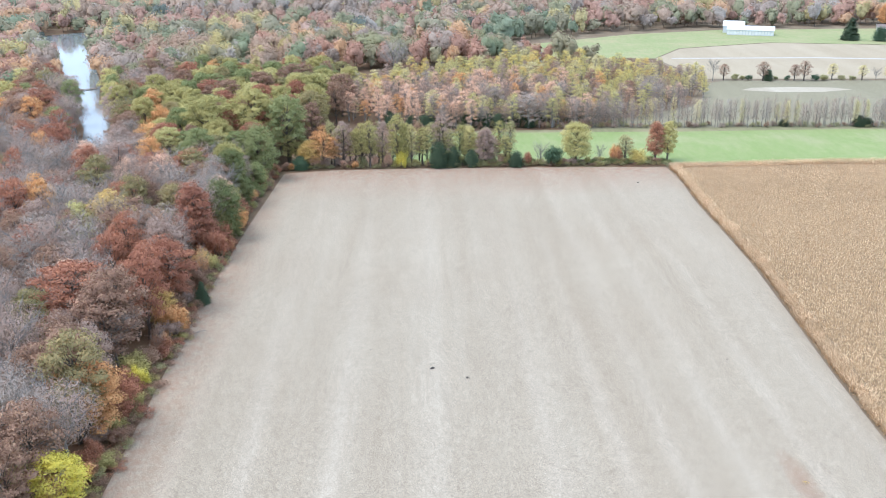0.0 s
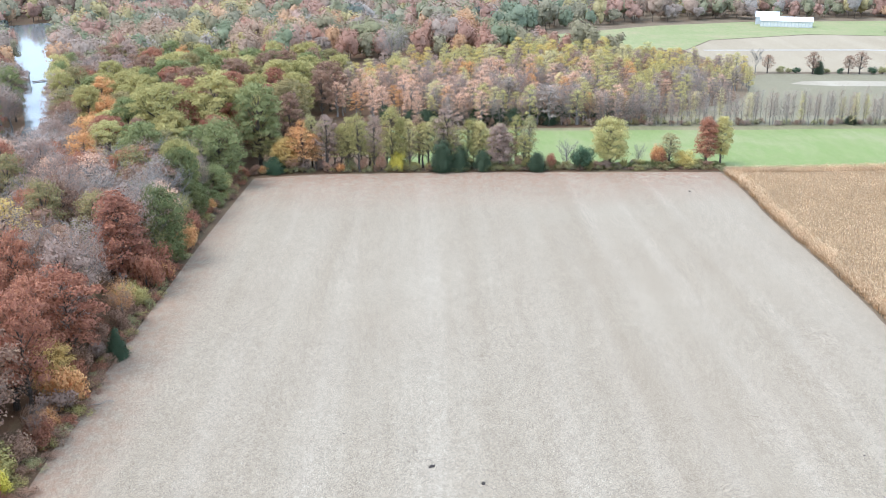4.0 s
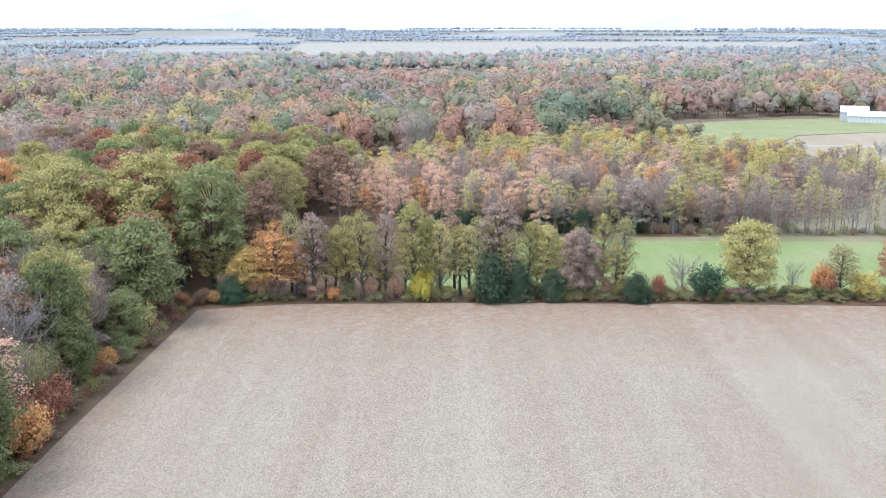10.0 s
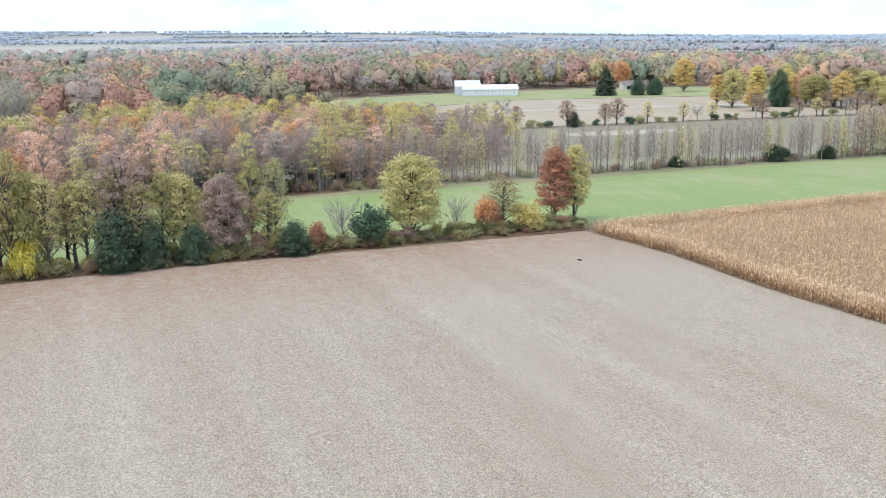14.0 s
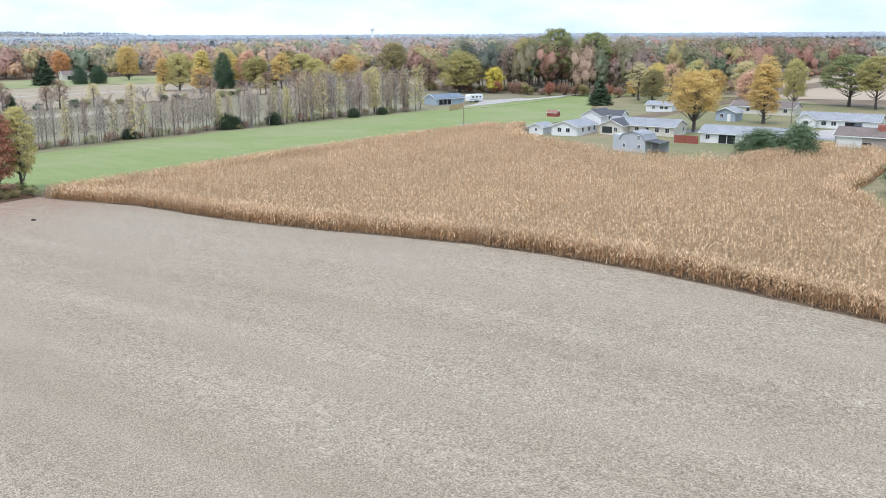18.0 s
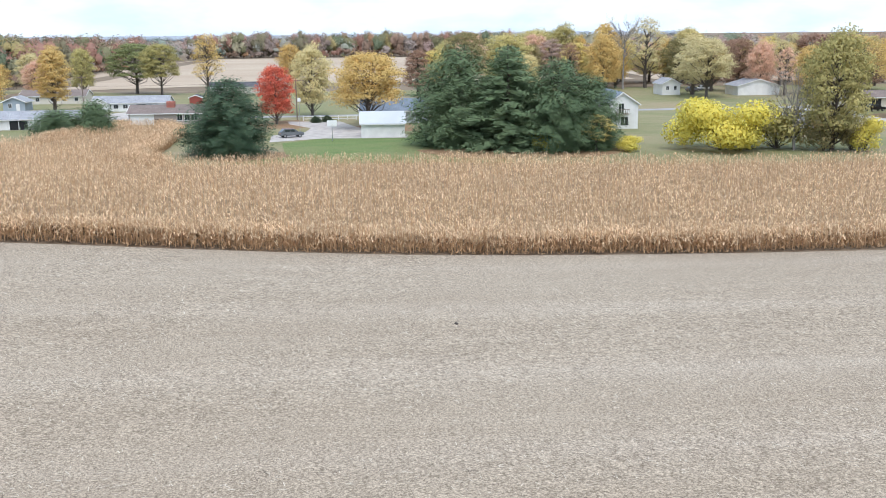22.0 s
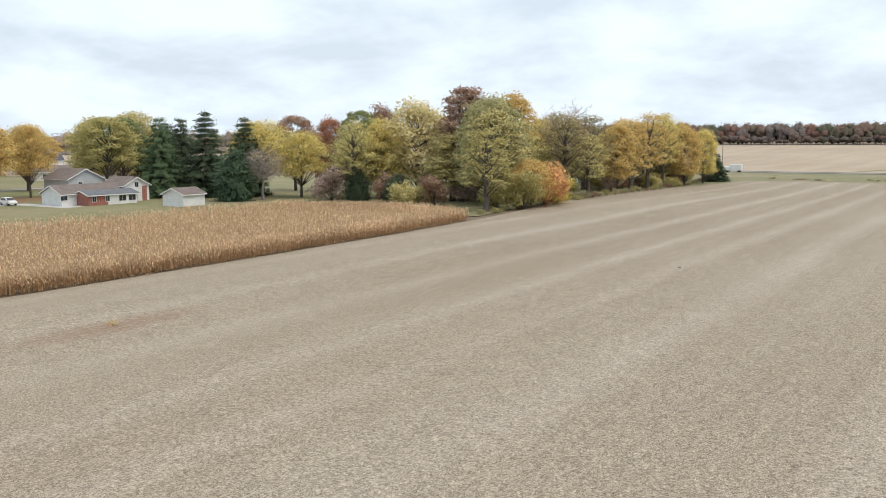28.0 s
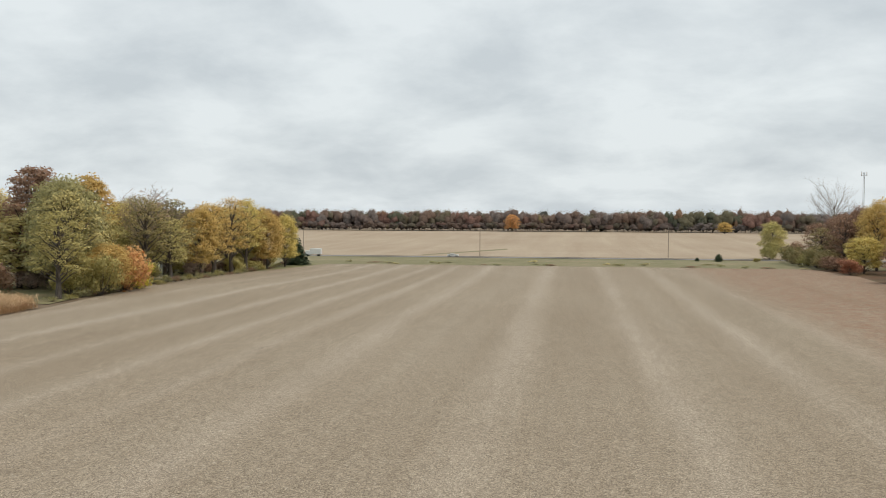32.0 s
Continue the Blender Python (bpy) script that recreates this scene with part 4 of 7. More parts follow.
OAKS = [(-48, 246), (-60, 286), (-78, 312), (-106, 340), (-118, 380), (-116, 410), (-106, 450), (-90, 520), (-60, 565), (-40, 520), (-34, 440), (-28, 354), (-44, 300)]


def wood_colour(x, y, rng):
    """Which tree stands here: a stand of oaks by the field's corner, bare and russet trees round it."""
    r = rng.random()
    m, k = mask_noise(x, y, 0.02, 3.1), mask_noise(x, y, 0.02, 8.3)
    if inside(OAKS, [x + 9 * m], [y + 9 * k])[0]:
        table = (("oak", "olive", 0.27), ("oak", "green", 0.15), ("oak", "yellow_green", 0.12), ("oak", "dull_olive", 0.11), ("oak", "rust", 0.11), ("wood", "brown", 0.10), ("oak", "brown", 0.07), ("wood", "orange", 0.05), ("haze", "mauve", 0.02))
    elif y < 330:
        table = (("haze", "grey", 0.25), ("haze", "mauve", 0.24), ("wood", "rust", 0.11), ("wood", "brown", 0.17), ("wood", "mauve", 0.07), ("thin", "pink", 0.06), ("wood", "dull_olive", 0.04), ("wood", "orange", 0.04), ("bare", "grey", 0.02))
    else:
        table = (("wood", "brown", 0.22), ("wood", "rust", 0.11), ("haze", "mauve", 0.28), ("wood", "mauve", 0.16), ("wood", "dull_olive", 0.10), ("wood", "green", 0.05), ("wood", "orange", 0.03), ("wood", "yellow_green", 0.05))
    for key, col, p in table:
        r -= p
        if r < 0:
            return key, col
    return table[0][:2]


BANK = np.array([-5.0, 0, 5, 10, 15, 20])
rng = np.random.default_rng(11)
step = 8.4
for iy in range(int(112 / step), int(470 / step)):
    for ix in range(int(-190 / step), int(20 / step)):
        x, y = ix * step + rng.uniform(-3, 3), iy * step + rng.uniform(-3, 3)
        if y < 330 and x > -57 + 2 * math.sin(y * 0.1):
            continue
        if y >= 330 and x > -40 + (y - 330) * 0.10:
            continue
        if x < -92 - (y - 112) * 0.34 or inside(RIVER, x - 0.33 * BANK, y + BANK).any():
            continue
        key, col = wood_colour(x, y, rng)
        if key == "oak" and (x < -105 or y > 365):
            key = "oakfar"
        big = 1.0 if key not in ("oak", "oakfar") else 1.05
        plant(key, col, x, y, rng.uniform(15, 21) * big, rng.uniform(9.5, 13.5) * big, "in the west wood", "west wood")

# ---- young wood north of the wheat ----
YW = [(-34, 398), (10, 382), (42, 380), (78, 384), (112, 412), (138, 446), (142, 478), (120, 510), (60, 520), (0, 500), (-30, 450)]
rng = np.random.default_rng(13)
BACK = []
step = 5.6
for iy in range(66, 96):
    for ix in range(-8, 28):
        x, y = ix * step + rng.uniform(-2.8, 2.8), iy * step + rng.uniform(-2.8, 2.8)
        if not inside(YW, [x], [y])[0] or rng.random() < 0.06:
            continue
        r = rng.random()
        m = mask_noise(x, y, 0.022, 4.4)
        if y + 0.12 * x + 30 * m > 458:
            col = "yellow" if r < 0.26 else "pale" if r < 0.42 else "yellow_green" if r < 0.60 else "faded_olive" if r < 0.72 else "gold" if r < 0.78 else "mauve" if r < 0.9 else "brown"
        elif x + 40 * m < 42:
            col = "pink" if r < 0.50 else "mauve" if r < 0.66 else "orange" if r < 0.75 else "pale" if r < 0.82 else "grey" if r < 0.94 else "faded_olive"
        else:
            col = "mauve" if r < 0.25 else "faded_olive" if r < 0.40 else "brown" if r < 0.47 else "grey" if r < 0.64 else "orange" if r < 0.72 else "yellow_green" if r < 0.86 else "pale" if r < 0.92 else "pink"
        hh = rng.uniform(9.0, 15.5) * (1 - 0.25 * float(smooth(x, 70, 130)))
        ww = hh * rng.uniform(0.42, 0.62)
        if y < 432 + 0.33 * max(0, x):
            plant("haze" if col in ("grey", "mauve") and rng.random() < 0.5 else "birch", col, x, y, hh, ww * (1.25 if col == "grey" else 1.0), "in the young plantation", "young plantation")
        else:
            BACK.append((col, x, y, hh, ww))
bv, bn, bq, bt, bi, bmats = [], [], [], [], [], [BARK_PALE]
for col in sorted({k[0] for k in BACK}):
    bmats.append(LEAF[col])
off = 0
for n, (col, x, y, hh, ww) in enumerate(BACK):
    ph, pw, trunk, cv, cq, ci, made, pn = PROTO["birch_a" if n % 2 else "birch_b"]
    tv = np.array([tuple(v.co) for v in trunk.vertices])
    tq = np.array([tuple(f.vertices) for f in trunk.polygons])
    a = n * 2.4
    rot = np.array([[math.cos(a), math.sin(a), 0], [-math.sin(a), math.cos(a), 0], [0, 0, 1]])
    leaf, wood = cq[0] + len(tv), cq[1] + len(tv)
    bv.append(np.concatenate([tv, cv]) * [ww / pw, ww / pw, hh / ph] @ rot + [x, y, 0])
    bn.append(np.concatenate([np.zeros((len(tv), 3)), pn]) @ rot)
    bt.append(leaf + off)
    bq.append(np.concatenate([tq, wood]) + off)
    bi.append(np.full(len(leaf), bmats.index(LEAF[col])))
    off += len(tv) + len(cv)
bq, bt, bi = np.concatenate(bq), np.concatenate(bt), np.concatenate(bi)
tagged(new("plantation_back", raw_mesh("plantation_back", np.concatenate(bv), [bt, bq], bmats, np.concatenate([bi, np.zeros(len(bq), int)]), True, np.concatenate(bn))), "slim young trees in yellow and brown", "woods", kind="stuff")
plant("haze_a", "grey", -12, 496, 22, 16, "behind the young plantation")
plant("birch", "gold", 36, 387, 9, 4.5, "in the young plantation", "young plantation")
plant("birch", "orange", 60, 392, 10, 5.5, "in the young plantation", "young plantation")
for i in range(16):
    plant("juniper", "spruce", -10 + i * 5.6 + rng.uniform(-2, 2), 384 + rng.uniform(0, 5) + max(0, i - 9) * 2.5, rng.uniform(3.5, 6.5), rng.uniform(4, 6), "under the young plantation", "plantation evergreens")

for i in range(60):
    x = -20 + i * 1.75 + rng.uniform(-0.8, 0.8)
    plant("shrubby", ["mauve", "brown", "grass", "mauve", "dull_olive"][i % 5], x, 380.5 + max(0, x - 78) * 0.9 + rng.uniform(0, 5), rng.uniform(1.8, 4.2), rng.uniform(2.6, 4.2), "under the young plantation", "plantation undergrowth")
for i in range(22):
    plant("haze" if i % 2 else "birch", ["mauve", "grey", "mauve", "brown"][i % 4], 8 + i * 3.4 + rng.uniform(-1, 1), 382 + rng.uniform(0, 4), rng.uniform(8, 12), rng.uniform(3.5, 5), "in the young plantation", "young plantation")
for i in range(10):
    plant("juniper", "spruce", 14 + i * 3.6 + rng.uniform(-1.5, 1.5), 384 + rng.uniform(0, 4), rng.uniform(3.5, 6), rng.uniform(4.5, 6.5), "under the young plantation", "plantation evergreens")

# ---- row of saplings between the wheat and the wet field ----
for i in range(226):
    x = 62 + i * 0.89 + rng.uniform(-0.9, 0.9)
    y = 378 + 3.0 * math.sin(x * 0.02) + rng.uniform(-2.0, 4.5) - max(0, x - 230) * 0.12
    r = rng.random()
    east = x > 205
    plant("slim" if r < (0.7 if east else 0.9) else "poplar", "yellow_green" if r > 0.95 else "pale" if r > 0.9 or (east and r > 0.8) else "mauve" if r > 0.4 else "grey", x, y,
          rng.uniform(9, 12.5) + (2.5 if east else 0), rng.uniform(2.6, 3.6) + (1.0 if east else 0), "in the sapling row", "sapling row")
for i in range(72):
    x = 64 + i * 2.7 + rng.uniform(-1, 1)
    plant("shrubby", ["grass", "brown", "mauve", "grass"][i % 4], x, 376.5 + 3.0 * math.sin(x * 0.02) + rng.uniform(0, 5) - max(0, x - 230) * 0.12, rng.uniform(1.2, 3.2), rng.uniform(2.6, 4.2), "in the sapling row", "sapling row undergrowth")
for x, y, h in ((150, 380, 3), (180.5, 378, 4.5), (184, 378, 3.4), (197, 376, 3.8), (228, 372, 3), (241, 371, 2.5)):
    plant("juniper", "spruce", x, y, h, h * 1.3, "in the sapling row")

# ---- hedge of the hay field ----
for i in range(40):
    x = 152 + i * 5.2
    y = 487 - (x - 152) * 0.045
    r = rng.random()
    key, col = ("bush", "grass") if r < 0.4 else ("bare", "grey") if r < 0.62 else ("thin", "brown") if r < 0.75 else ("bush", "teal") if r < 0.85 else ("thin", "pale")
    hh = rng.uniform(2.2, 3.6) if key == "bush" else rng.uniform(7, 11.5)
    plant(key, col, x + rng.uniform(-2, 2), y + rng.uniform(-2, 2), hh, hh * (1.5 if key == "bush" else 0.75), "in the hay field hedge", "hay field hedge")
plant("juniper", "spruce", 180, 484, 6, 4.5, "in the hay field hedge")
plant("spruce_a", "spruce", 287, 632, 15, 12, "on the barn meadow")
plant("juniper_a", "teal", 304, 626, 9.2, 8.4, "on the barn meadow")
plant("juniper_b", "teal", 313, 623, 9.8, 9, "on the barn meadow")
plant("maple_a", "gold", 345, 640, 19, 14.5, "on the barn meadow")
plant("maple_b", "orange", 342, 700, 16, 12, "on the barn meadow")
plant("tall_a", "yellow", 330, 560, 18, 10, "by the lane")
plant("thin_a", "yellow_green", 352, 565, 19, 12, "by the lane")

# ---- trees among the houses ----
EH = "among village gardens"
plant("pine_b", "teal", 154, 195, 12.8, 15.5, "at the corner of the corn")
plant("maple_a", "red", 211, 192, 12.8, 9, EH)
plant("shade_b", "gold", 197, 172, 15.4, 18, EH)
plant("maple_b", "pale", 231, 185, 17, 11, EH)
plant("pine_a", "pine", 164, 157, 17.5, 19, EH)
plant("whitepine_b", "pine", 158, 149, 17.5, 20, EH)
plant("pine_a", "pine", 155, 141, 15.5, 16, EH)
plant("pine_b", "pine", 156, 135, 12.5, 12, EH)
plant("whitepine_a", "pine", 170, 147, 18, 19, EH)
plant("bush_a", "bright_yellow", 153, 143.5, 3.4, 5, EH)
plant("thin_a", "yellow", 152.5, 135, 6.4, 6.6, EH)
plant("bush", "bright_yellow", 151, 130, 2.6, 5, EH)
plant("juniper_b", "pine", 191, 233, 5.5, 10, EH)
plant("juniper_a", "pine", 192, 226, 7, 8, EH)
plant("shade_a", "gold", 227, 261, 15, 15.5, EH)
plant("tall_b", "gold", 257, 253, 16.5, 9.5, EH)
plant("bush_a", "yellow_green", 160, 29.5, 3.2, 4.2, EH)
plant("oak_a", "green", 331, 248, 17, 20, EH)
plant("oak_b", "olive", 322, 238, 17, 14, EH)
plant("thin_b", "gold", 315, 222, 20, 11.5, EH)
plant("spruce_b", "spruce", 314, 329, 9.5, 9, EH)
plant("maple_a", "gold", 361, 337, 7, 7, EH)
plant("maple_b", "yellow", 376, 334, 13, 12, EH)
plant("thicket_a", "bright_yellow", 150.5, 114.5, 8.6, 17, EH)
plant("maple_b", "olive", 147, 97, 19.5, 13, EH)
plant("bush_b", "olive", 150.5, 105.0, 8.4, 12.5, EH)
plant("bush_a", "dull_olive", 147, 98.5, 6, 8, EH)
plant("bush_b", "dull_olive", 146.5, 94, 5, 6, EH)
plant("bare_b", "grey", 148, 103, 16, 8, EH)
plant("bush", "bright_yellow", 145, 92.5, 5.6, 6.4, EH)
plant("shade_a", "gold", 199, 50, 18, 18, EH)
plant("shade_b", "gold", 203, 35, 17.5, 11, EH)
plant("shade_a", "pale", 272, 72, 17, 18, EH)
plant("maple_b", "gold", 299, 96, 18.5, 13, EH)
plant("bare_a", "yellow", 318, 84, 22, 14, EH)
plant("thin_a", "orange", 300, 60, 15, 11, EH)
plant("maple_a", "yellow_green", 312, 125, 19, 18, EH)
plant("oak_b", "dull_olive", 300, 140, 20, 15, EH)
rng = np.random.default_rng(8)
for i in range(26):
    x, y = 282 + rng.uniform(0, 85), -20 + i * 7.0
    plant(["maple", "tall", "thin", "maple"][i % 4], ["gold", "yellow", "pale", "yellow_green", "dull_olive", "gold", "brown"][(i * 5) % 7], x, y, rng.uniform(12, 19), rng.uniform(9, 14), EH)
for i in range(10):
    plant(["maple", "thin"][i % 2], ["yellow_green", "gold", "pink", "dull_olive", "pale"][i % 5], 300 + rng.uniform(0, 60), 262 + i * 7 + rng.uniform(-3, 3), rng.uniform(11, 17), rng.uniform(8, 12), EH)
plant("oak_a", "green", 206, 5, 20, 17, EH)
plant("oak_b", "olive", 197, 17, 20, 17, EH)
plant("whitepine_a", "spruce", 166, 13, 21.5, 15, EH)
plant("whitepine_b", "pine", 175, 19, 20, 13, EH)
plant("whitepine_b", "spruce", 182, 6, 20, 13, EH)
plant("whitepine_a", "spruce", 159, 7, 20, 13.5, EH)

plant("tall_a", "gold", 331.7, 86.9, 22.6, 11.1, EH)
plant("thin_b", "pale", 325.3, 74.1, 24.2, 15.1, EH)
plant("maple_b", "pink", 284.2, 50.5, 16.0, 10.9, EH)
plant("maple_a", "brown", 295.7, 52.7, 17.1, 11.3, EH)
plant("thin_a", "pink", 275.6, 46.5, 14.8, 8.0, EH)
plant("shade_a", "gold", 242.9, 27.6, 18.5, 20.4, EH)
plant("shade_b", "gold", 228.1, 18.6, 17.4, 14.9, EH)
plant("maple_b", "yellow_green", 221.4, 3.4, 19.7, 14.8, EH)
plant("maple_a", "faded_olive", 217.3, -8.2, 21.8, 17.1, EH)
plant("pine_a", "spruce", 208.5, -12.8, 19.2, 12.1, EH)
plant("pine_b", "spruce", 204.6, -3.1, 12.7, 8.9, EH)
plant("maple_a", "yellow_green", 385.2, 101.3, 20.5, 20.6, EH)
plant("maple_b", "olive", 371.1, 93.8, 22.1, 17.8, EH)
plant("maple_a", "faded_olive", 357.6, 47.9, 20.6, 15.6, EH)
plant("maple_b", "gold", 361.7, 55.9, 16.4, 13.5, EH)
plant("maple_b", "brown", 327.6, 8.6, 17.1, 12.8, EH)
plant("thin_a", "gold", 294.8, 12.2, 18.0, 11.7, EH)
plant("maple_b", "gold", 368.0, 87.7, 17.8, 11.1, EH)
plant("maple_a", "gold", 387.5, 200.1, 15.6, 11.7, EH)
plant("maple_a", "yellow_green", 290.9, 530.6, 17.6, 13.7, "beyond the sapling row")
plant("tall_b", "gold", 288.0, 538.0, 15.2, 8.8, "beyond the sapling row")
plant("tall_a", "gold", 286.3, 510.9, 11.4, 9.7, "beyond the sapling row")
plant("pine_a", "teal", 314.4, 526.7, 17.8, 11.7, "beyond the sapling row")
plant("maple_b", "olive", 327.0, 518.3, 15.0, 15.9, "beyond the sapling row")
plant("thin_a", "grey", 330.6, 508.7, 13.7, 10.6, "beyond the sapling row")
plant("maple_a", "yellow_green", 357.8, 516.8, 16.2, 16.2, "beyond the sapling row")
plant("maple_b", "gold", 366.1, 494.1, 15.3, 16.7, "beyond the sapling row")
plant("maple_b", "faded_olive", 350.0, 495.9, 9.8, 13.5, "beyond the sapling row")
plant("maple_a", "dull_olive", 344.5, 447.5, 21.6, 15.8, "beyond the sapling row")
plant("maple_b", "olive", 345.3, 411.4, 18.2, 20.8, "beyond the sapling row")
plant("maple_a", "bright_yellow", 350.8, 397.0, 11.3, 9.3, "beyond the sapling row")
plant("oak_a", "green", 371.0, 377.9, 27.9, 19.9, "beyond the sapling row")
plant("oak_b", "olive", 366.5, 389.7, 23.9, 15.0, "beyond the sapling row")
plant("oak_a", "green", 384.3, 366.5, 26.1, 17.7, "beyond the sapling row")
plant("thin_b", "mauve", 363.8, 396.8, 20.8, 12.5, "beyond the sapling row")
plant("thin_a", "brown", 350.6, 431.7, 14.9, 10.1, "beyond the sapling row")
plant("maple_b", "faded_olive", 347.8, 463.1, 9.7, 10.4, "beyond the sapling row")

rng = np.random.default_rng(81)
for i in range(34):
    y = -70 + i * 6.2
    plant("wood", ["gold", "pink", "yellow", "brown", "faded_olive", "gold", "mauve", "yellow_green"][int(rng.integers(8))], 335 + rng.uniform(0, 42), y + rng.uniform(-2, 2), rng.uniform(13, 19), rng.uniform(12, 16), "behind the village", "trees behind the village")

for i in range(20):
    plant("bush", ["brown", "rust", "mauve", "dull_olive", "brown"][i % 5], 351 + rng.uniform(-2, 4), 340 + i * 5.0, rng.uniform(3, 6), rng.uniform(5, 7.5), "below the village woods", "village wood undergrowth")

rng = np.random.default_rng(91)
for i in range(14):
    plant("maple" if i % 3 else "wood", ["gold", "yellow_green", "olive", "faded_olive", "dull_olive", "pink", "yellow"][i % 7], 312 + rng.uniform(0, 55), 500 + i * 6.5 + rng.uniform(-2, 2), rng.uniform(12, 18), rng.uniform(11, 15), "by the farm lane", "farm lane trees")

# ---- trees south of the corn ----
SO = "in the grove"
plant("shade_a", "yellow", 161, 0, 18, 15, SO)
plant("juniper_a", "teal", 150, 20, 12, 7, SO)
plant("haze_a", "grey", 147, 14, 12, 9, SO)
plant("shade_b", "yellow", 145, 3, 15.4, 11.5, SO)
plant("shade_a", "yellow_green", 130, -2, 14.5, 15, SO)
plant("maple_b", "pale", 120, -10, 22.5, 17, SO)
plant("bush_a", "mauve", 132, 8, 8, 9, SO)
plant("juniper", "spruce", 126, 6, 7, 5, SO)
plant("bush_b", "brown", 117, 7, 7, 6.5, SO)
plant("juniper", "spruce", 113, 9, 6.5, 5, SO)
plant("maple_b", "brown", 152, -40, 23, 13, SO)
plant("oak_a", "green", 147, -23, 21.5, 11, SO)
plant("maple_a", "rust", 155.7, -21.6, 19.5, 9, SO)
plant("oak_b", "brown", 166, -19, 20.5, 11, SO)
plant("thin_a", "faded_olive", 91, 7, 20.5, 12, SO)
plant("maple_a", "sage", 94, 1, 22.5, 14, SO)
plant("maple_b", "sage", 97, -4, 22.5, 14, SO)
plant("tall_b", "brown", 106, -8, 26, 11, SO)
plant("tall_a", "gold", 102, -24, 25, 10, SO)
plant("bush_b", "orange", 82.5, -1, 9.5, 8, SO)
plant("maple_b", "gold", 84, 4, 9.6, 9, SO)
plant("bush_a", "olive", 82, 10, 8, 6, SO)
plant("bush", "bright_yellow", 83.5, -8, 5.5, 6, SO)
plant("thin_b", "olive", 86, 18, 16, 10, SO)
plant("thin_a", "dull_olive", 92, -44, 20.5, 11, SO)
plant("haze_b", "mauve", 95, -36, 22, 11, SO)
plant("thin_b", "dull_olive", 91, -28, 20, 11, SO)
plant("maple_b", "gold", 93, -65, 19, 10, SO)
plant("thin_a", "gold", 92, -72, 20.4, 12, SO)
plant("thin_b", "gold", 92, -86, 22, 11, SO)
plant("thin_a", "yellow", 92, -98, 22.7, 11, SO)
plant("maple_b", "gold", 90, -112, 18.8, 10, SO)
plant("maple_a", "yellow", 88.5, -126, 17.4, 8.5, SO)
plant("spruce_a", "spruce", 88.5, -139, 9.6, 7.2, SO)
plant("bush", "pale", 92, -147, 5, 5, SO)
plant("tall_b", "yellow_green", 104, -60, 20, 10, SO)
plant("tall_a", "brown", 106, -92, 19, 9, SO)
plant("maple_b", "olive", 112, -30, 20, 12, SO)
rng = np.random.default_rng(18)
for i in range(26):
    y = 16 - i * 6.2
    if -62 < y < -42:
        continue
    plant("bush", ["faded_olive", "brown", "yellow_green", "mauve", "olive"][i % 5], 93 + rng.uniform(-3, 9) + (12 if y > -5 else 0), y, rng.uniform(3, 6.5), rng.uniform(5, 7), SO, "grove undergrowth")
for i in range(17):
    y = 14 - i * 9.0
    r = rng.random()
    plant(["thin", "maple", "tall"][i % 3], ["yellow_green", "faded_olive", "olive", "yellow", "faded_olive"][(i * 3) % 5], 101 + rng.uniform(-5, 7) + (22 if i < 2 else 0), y - (8 if i < 2 else 0), rng.uniform(15, 20), rng.uniform(9, 12), SO)
plant("bush_b", "olive", 87, 12, 6, 6, SO)
plant("bush_a", "grass", 90, -20, 6, 6, SO)
plant("thin_b", "yellow_green", 88, -34, 15, 9, SO)
rng = np.random.default_rng(17)
for i in range(34):
    y = 24 - i * 5.1
    plant("shrubby", ["grass", "olive", "grass", "brown"][i % 4], 82.5 + (24 - y) * 0.05 + rng.uniform(0, 1.5), y, rng.uniform(0.8, 2.2), rng.uniform(2.4, 4), "along the grove's edge", "grove undergrowth")

# ---- trees at the south-west corner ----
SW = "by the field corner"
plant("maple_b", "yellow_green", -89, -236, 15.5, 13, SW)
plant("bush_a", "olive", -86, -228, 7, 9, SW)
plant("snag_a", "grey", -105, -204, 30, 18, SW)
plant("thin_a", "brown", -93, -182, 16, 13, SW)
plant("bush_a", "dull_olive", -87, -192, 7, 9, SW)
plant("bush_b", "dull_olive", -87, -180, 6, 9, SW)
plant("bush_a", "brown", -90, -206, 8, 9, SW)
plant("maple_a", "brown", -98, -172, 18, 14, SW)
plant("thin_b", "dull_olive", -91, -166, 14, 11, SW)
plant("bush_b", "dull_olive", -88, -160, 8, 11, SW)
plant("thin_b", "brown", -95, -152, 19, 14, SW)
plant("bush_b", "dull_olive", -89, -150, 7, 10, SW)
plant("maple_b", "brown", -101, -157, 21, 14, SW)
plant("maple_a", "yellow", -94.5, -129, 11.5, 13, SW)
plant("maple_b", "gold", -103, -145, 23, 15, SW)
plant("thin_a", "gold", -107, -128, 22, 13, SW)
plant("maple_b", "rust", -104, -118, 15, 12, SW)
plant("bush_a", "brown", -89, -141, 5, 9, SW)
plant("bush", "rust", -88, -120, 5, 8, SW)
plant("bush", "olive", -88, -172, 5, 8, SW)
FA = "before the far tree line"
plant("maple_a", "orange", 46, -640, 15, 15, FA)
plant("maple_b", "gold", -127, -612, 9.5, 14, FA)
plant("juniper", "spruce", -62, -203, 3, 2.8, "on the roadside verge")
rng = np.random.default_rng(88)
for i in range(26):
    plant("shrubby", ["grass", "pale", "brown", "grass", "grass"][i % 5], -80 + (i // 3) * 20 + rng.normal(0, 6.5), -151.5 - rng.uniform(0, 7) ** 1.7, rng.uniform(0.4, 1.1), rng.uniform(2.5, 6.5), "on the roadside verge", "verge weeds")
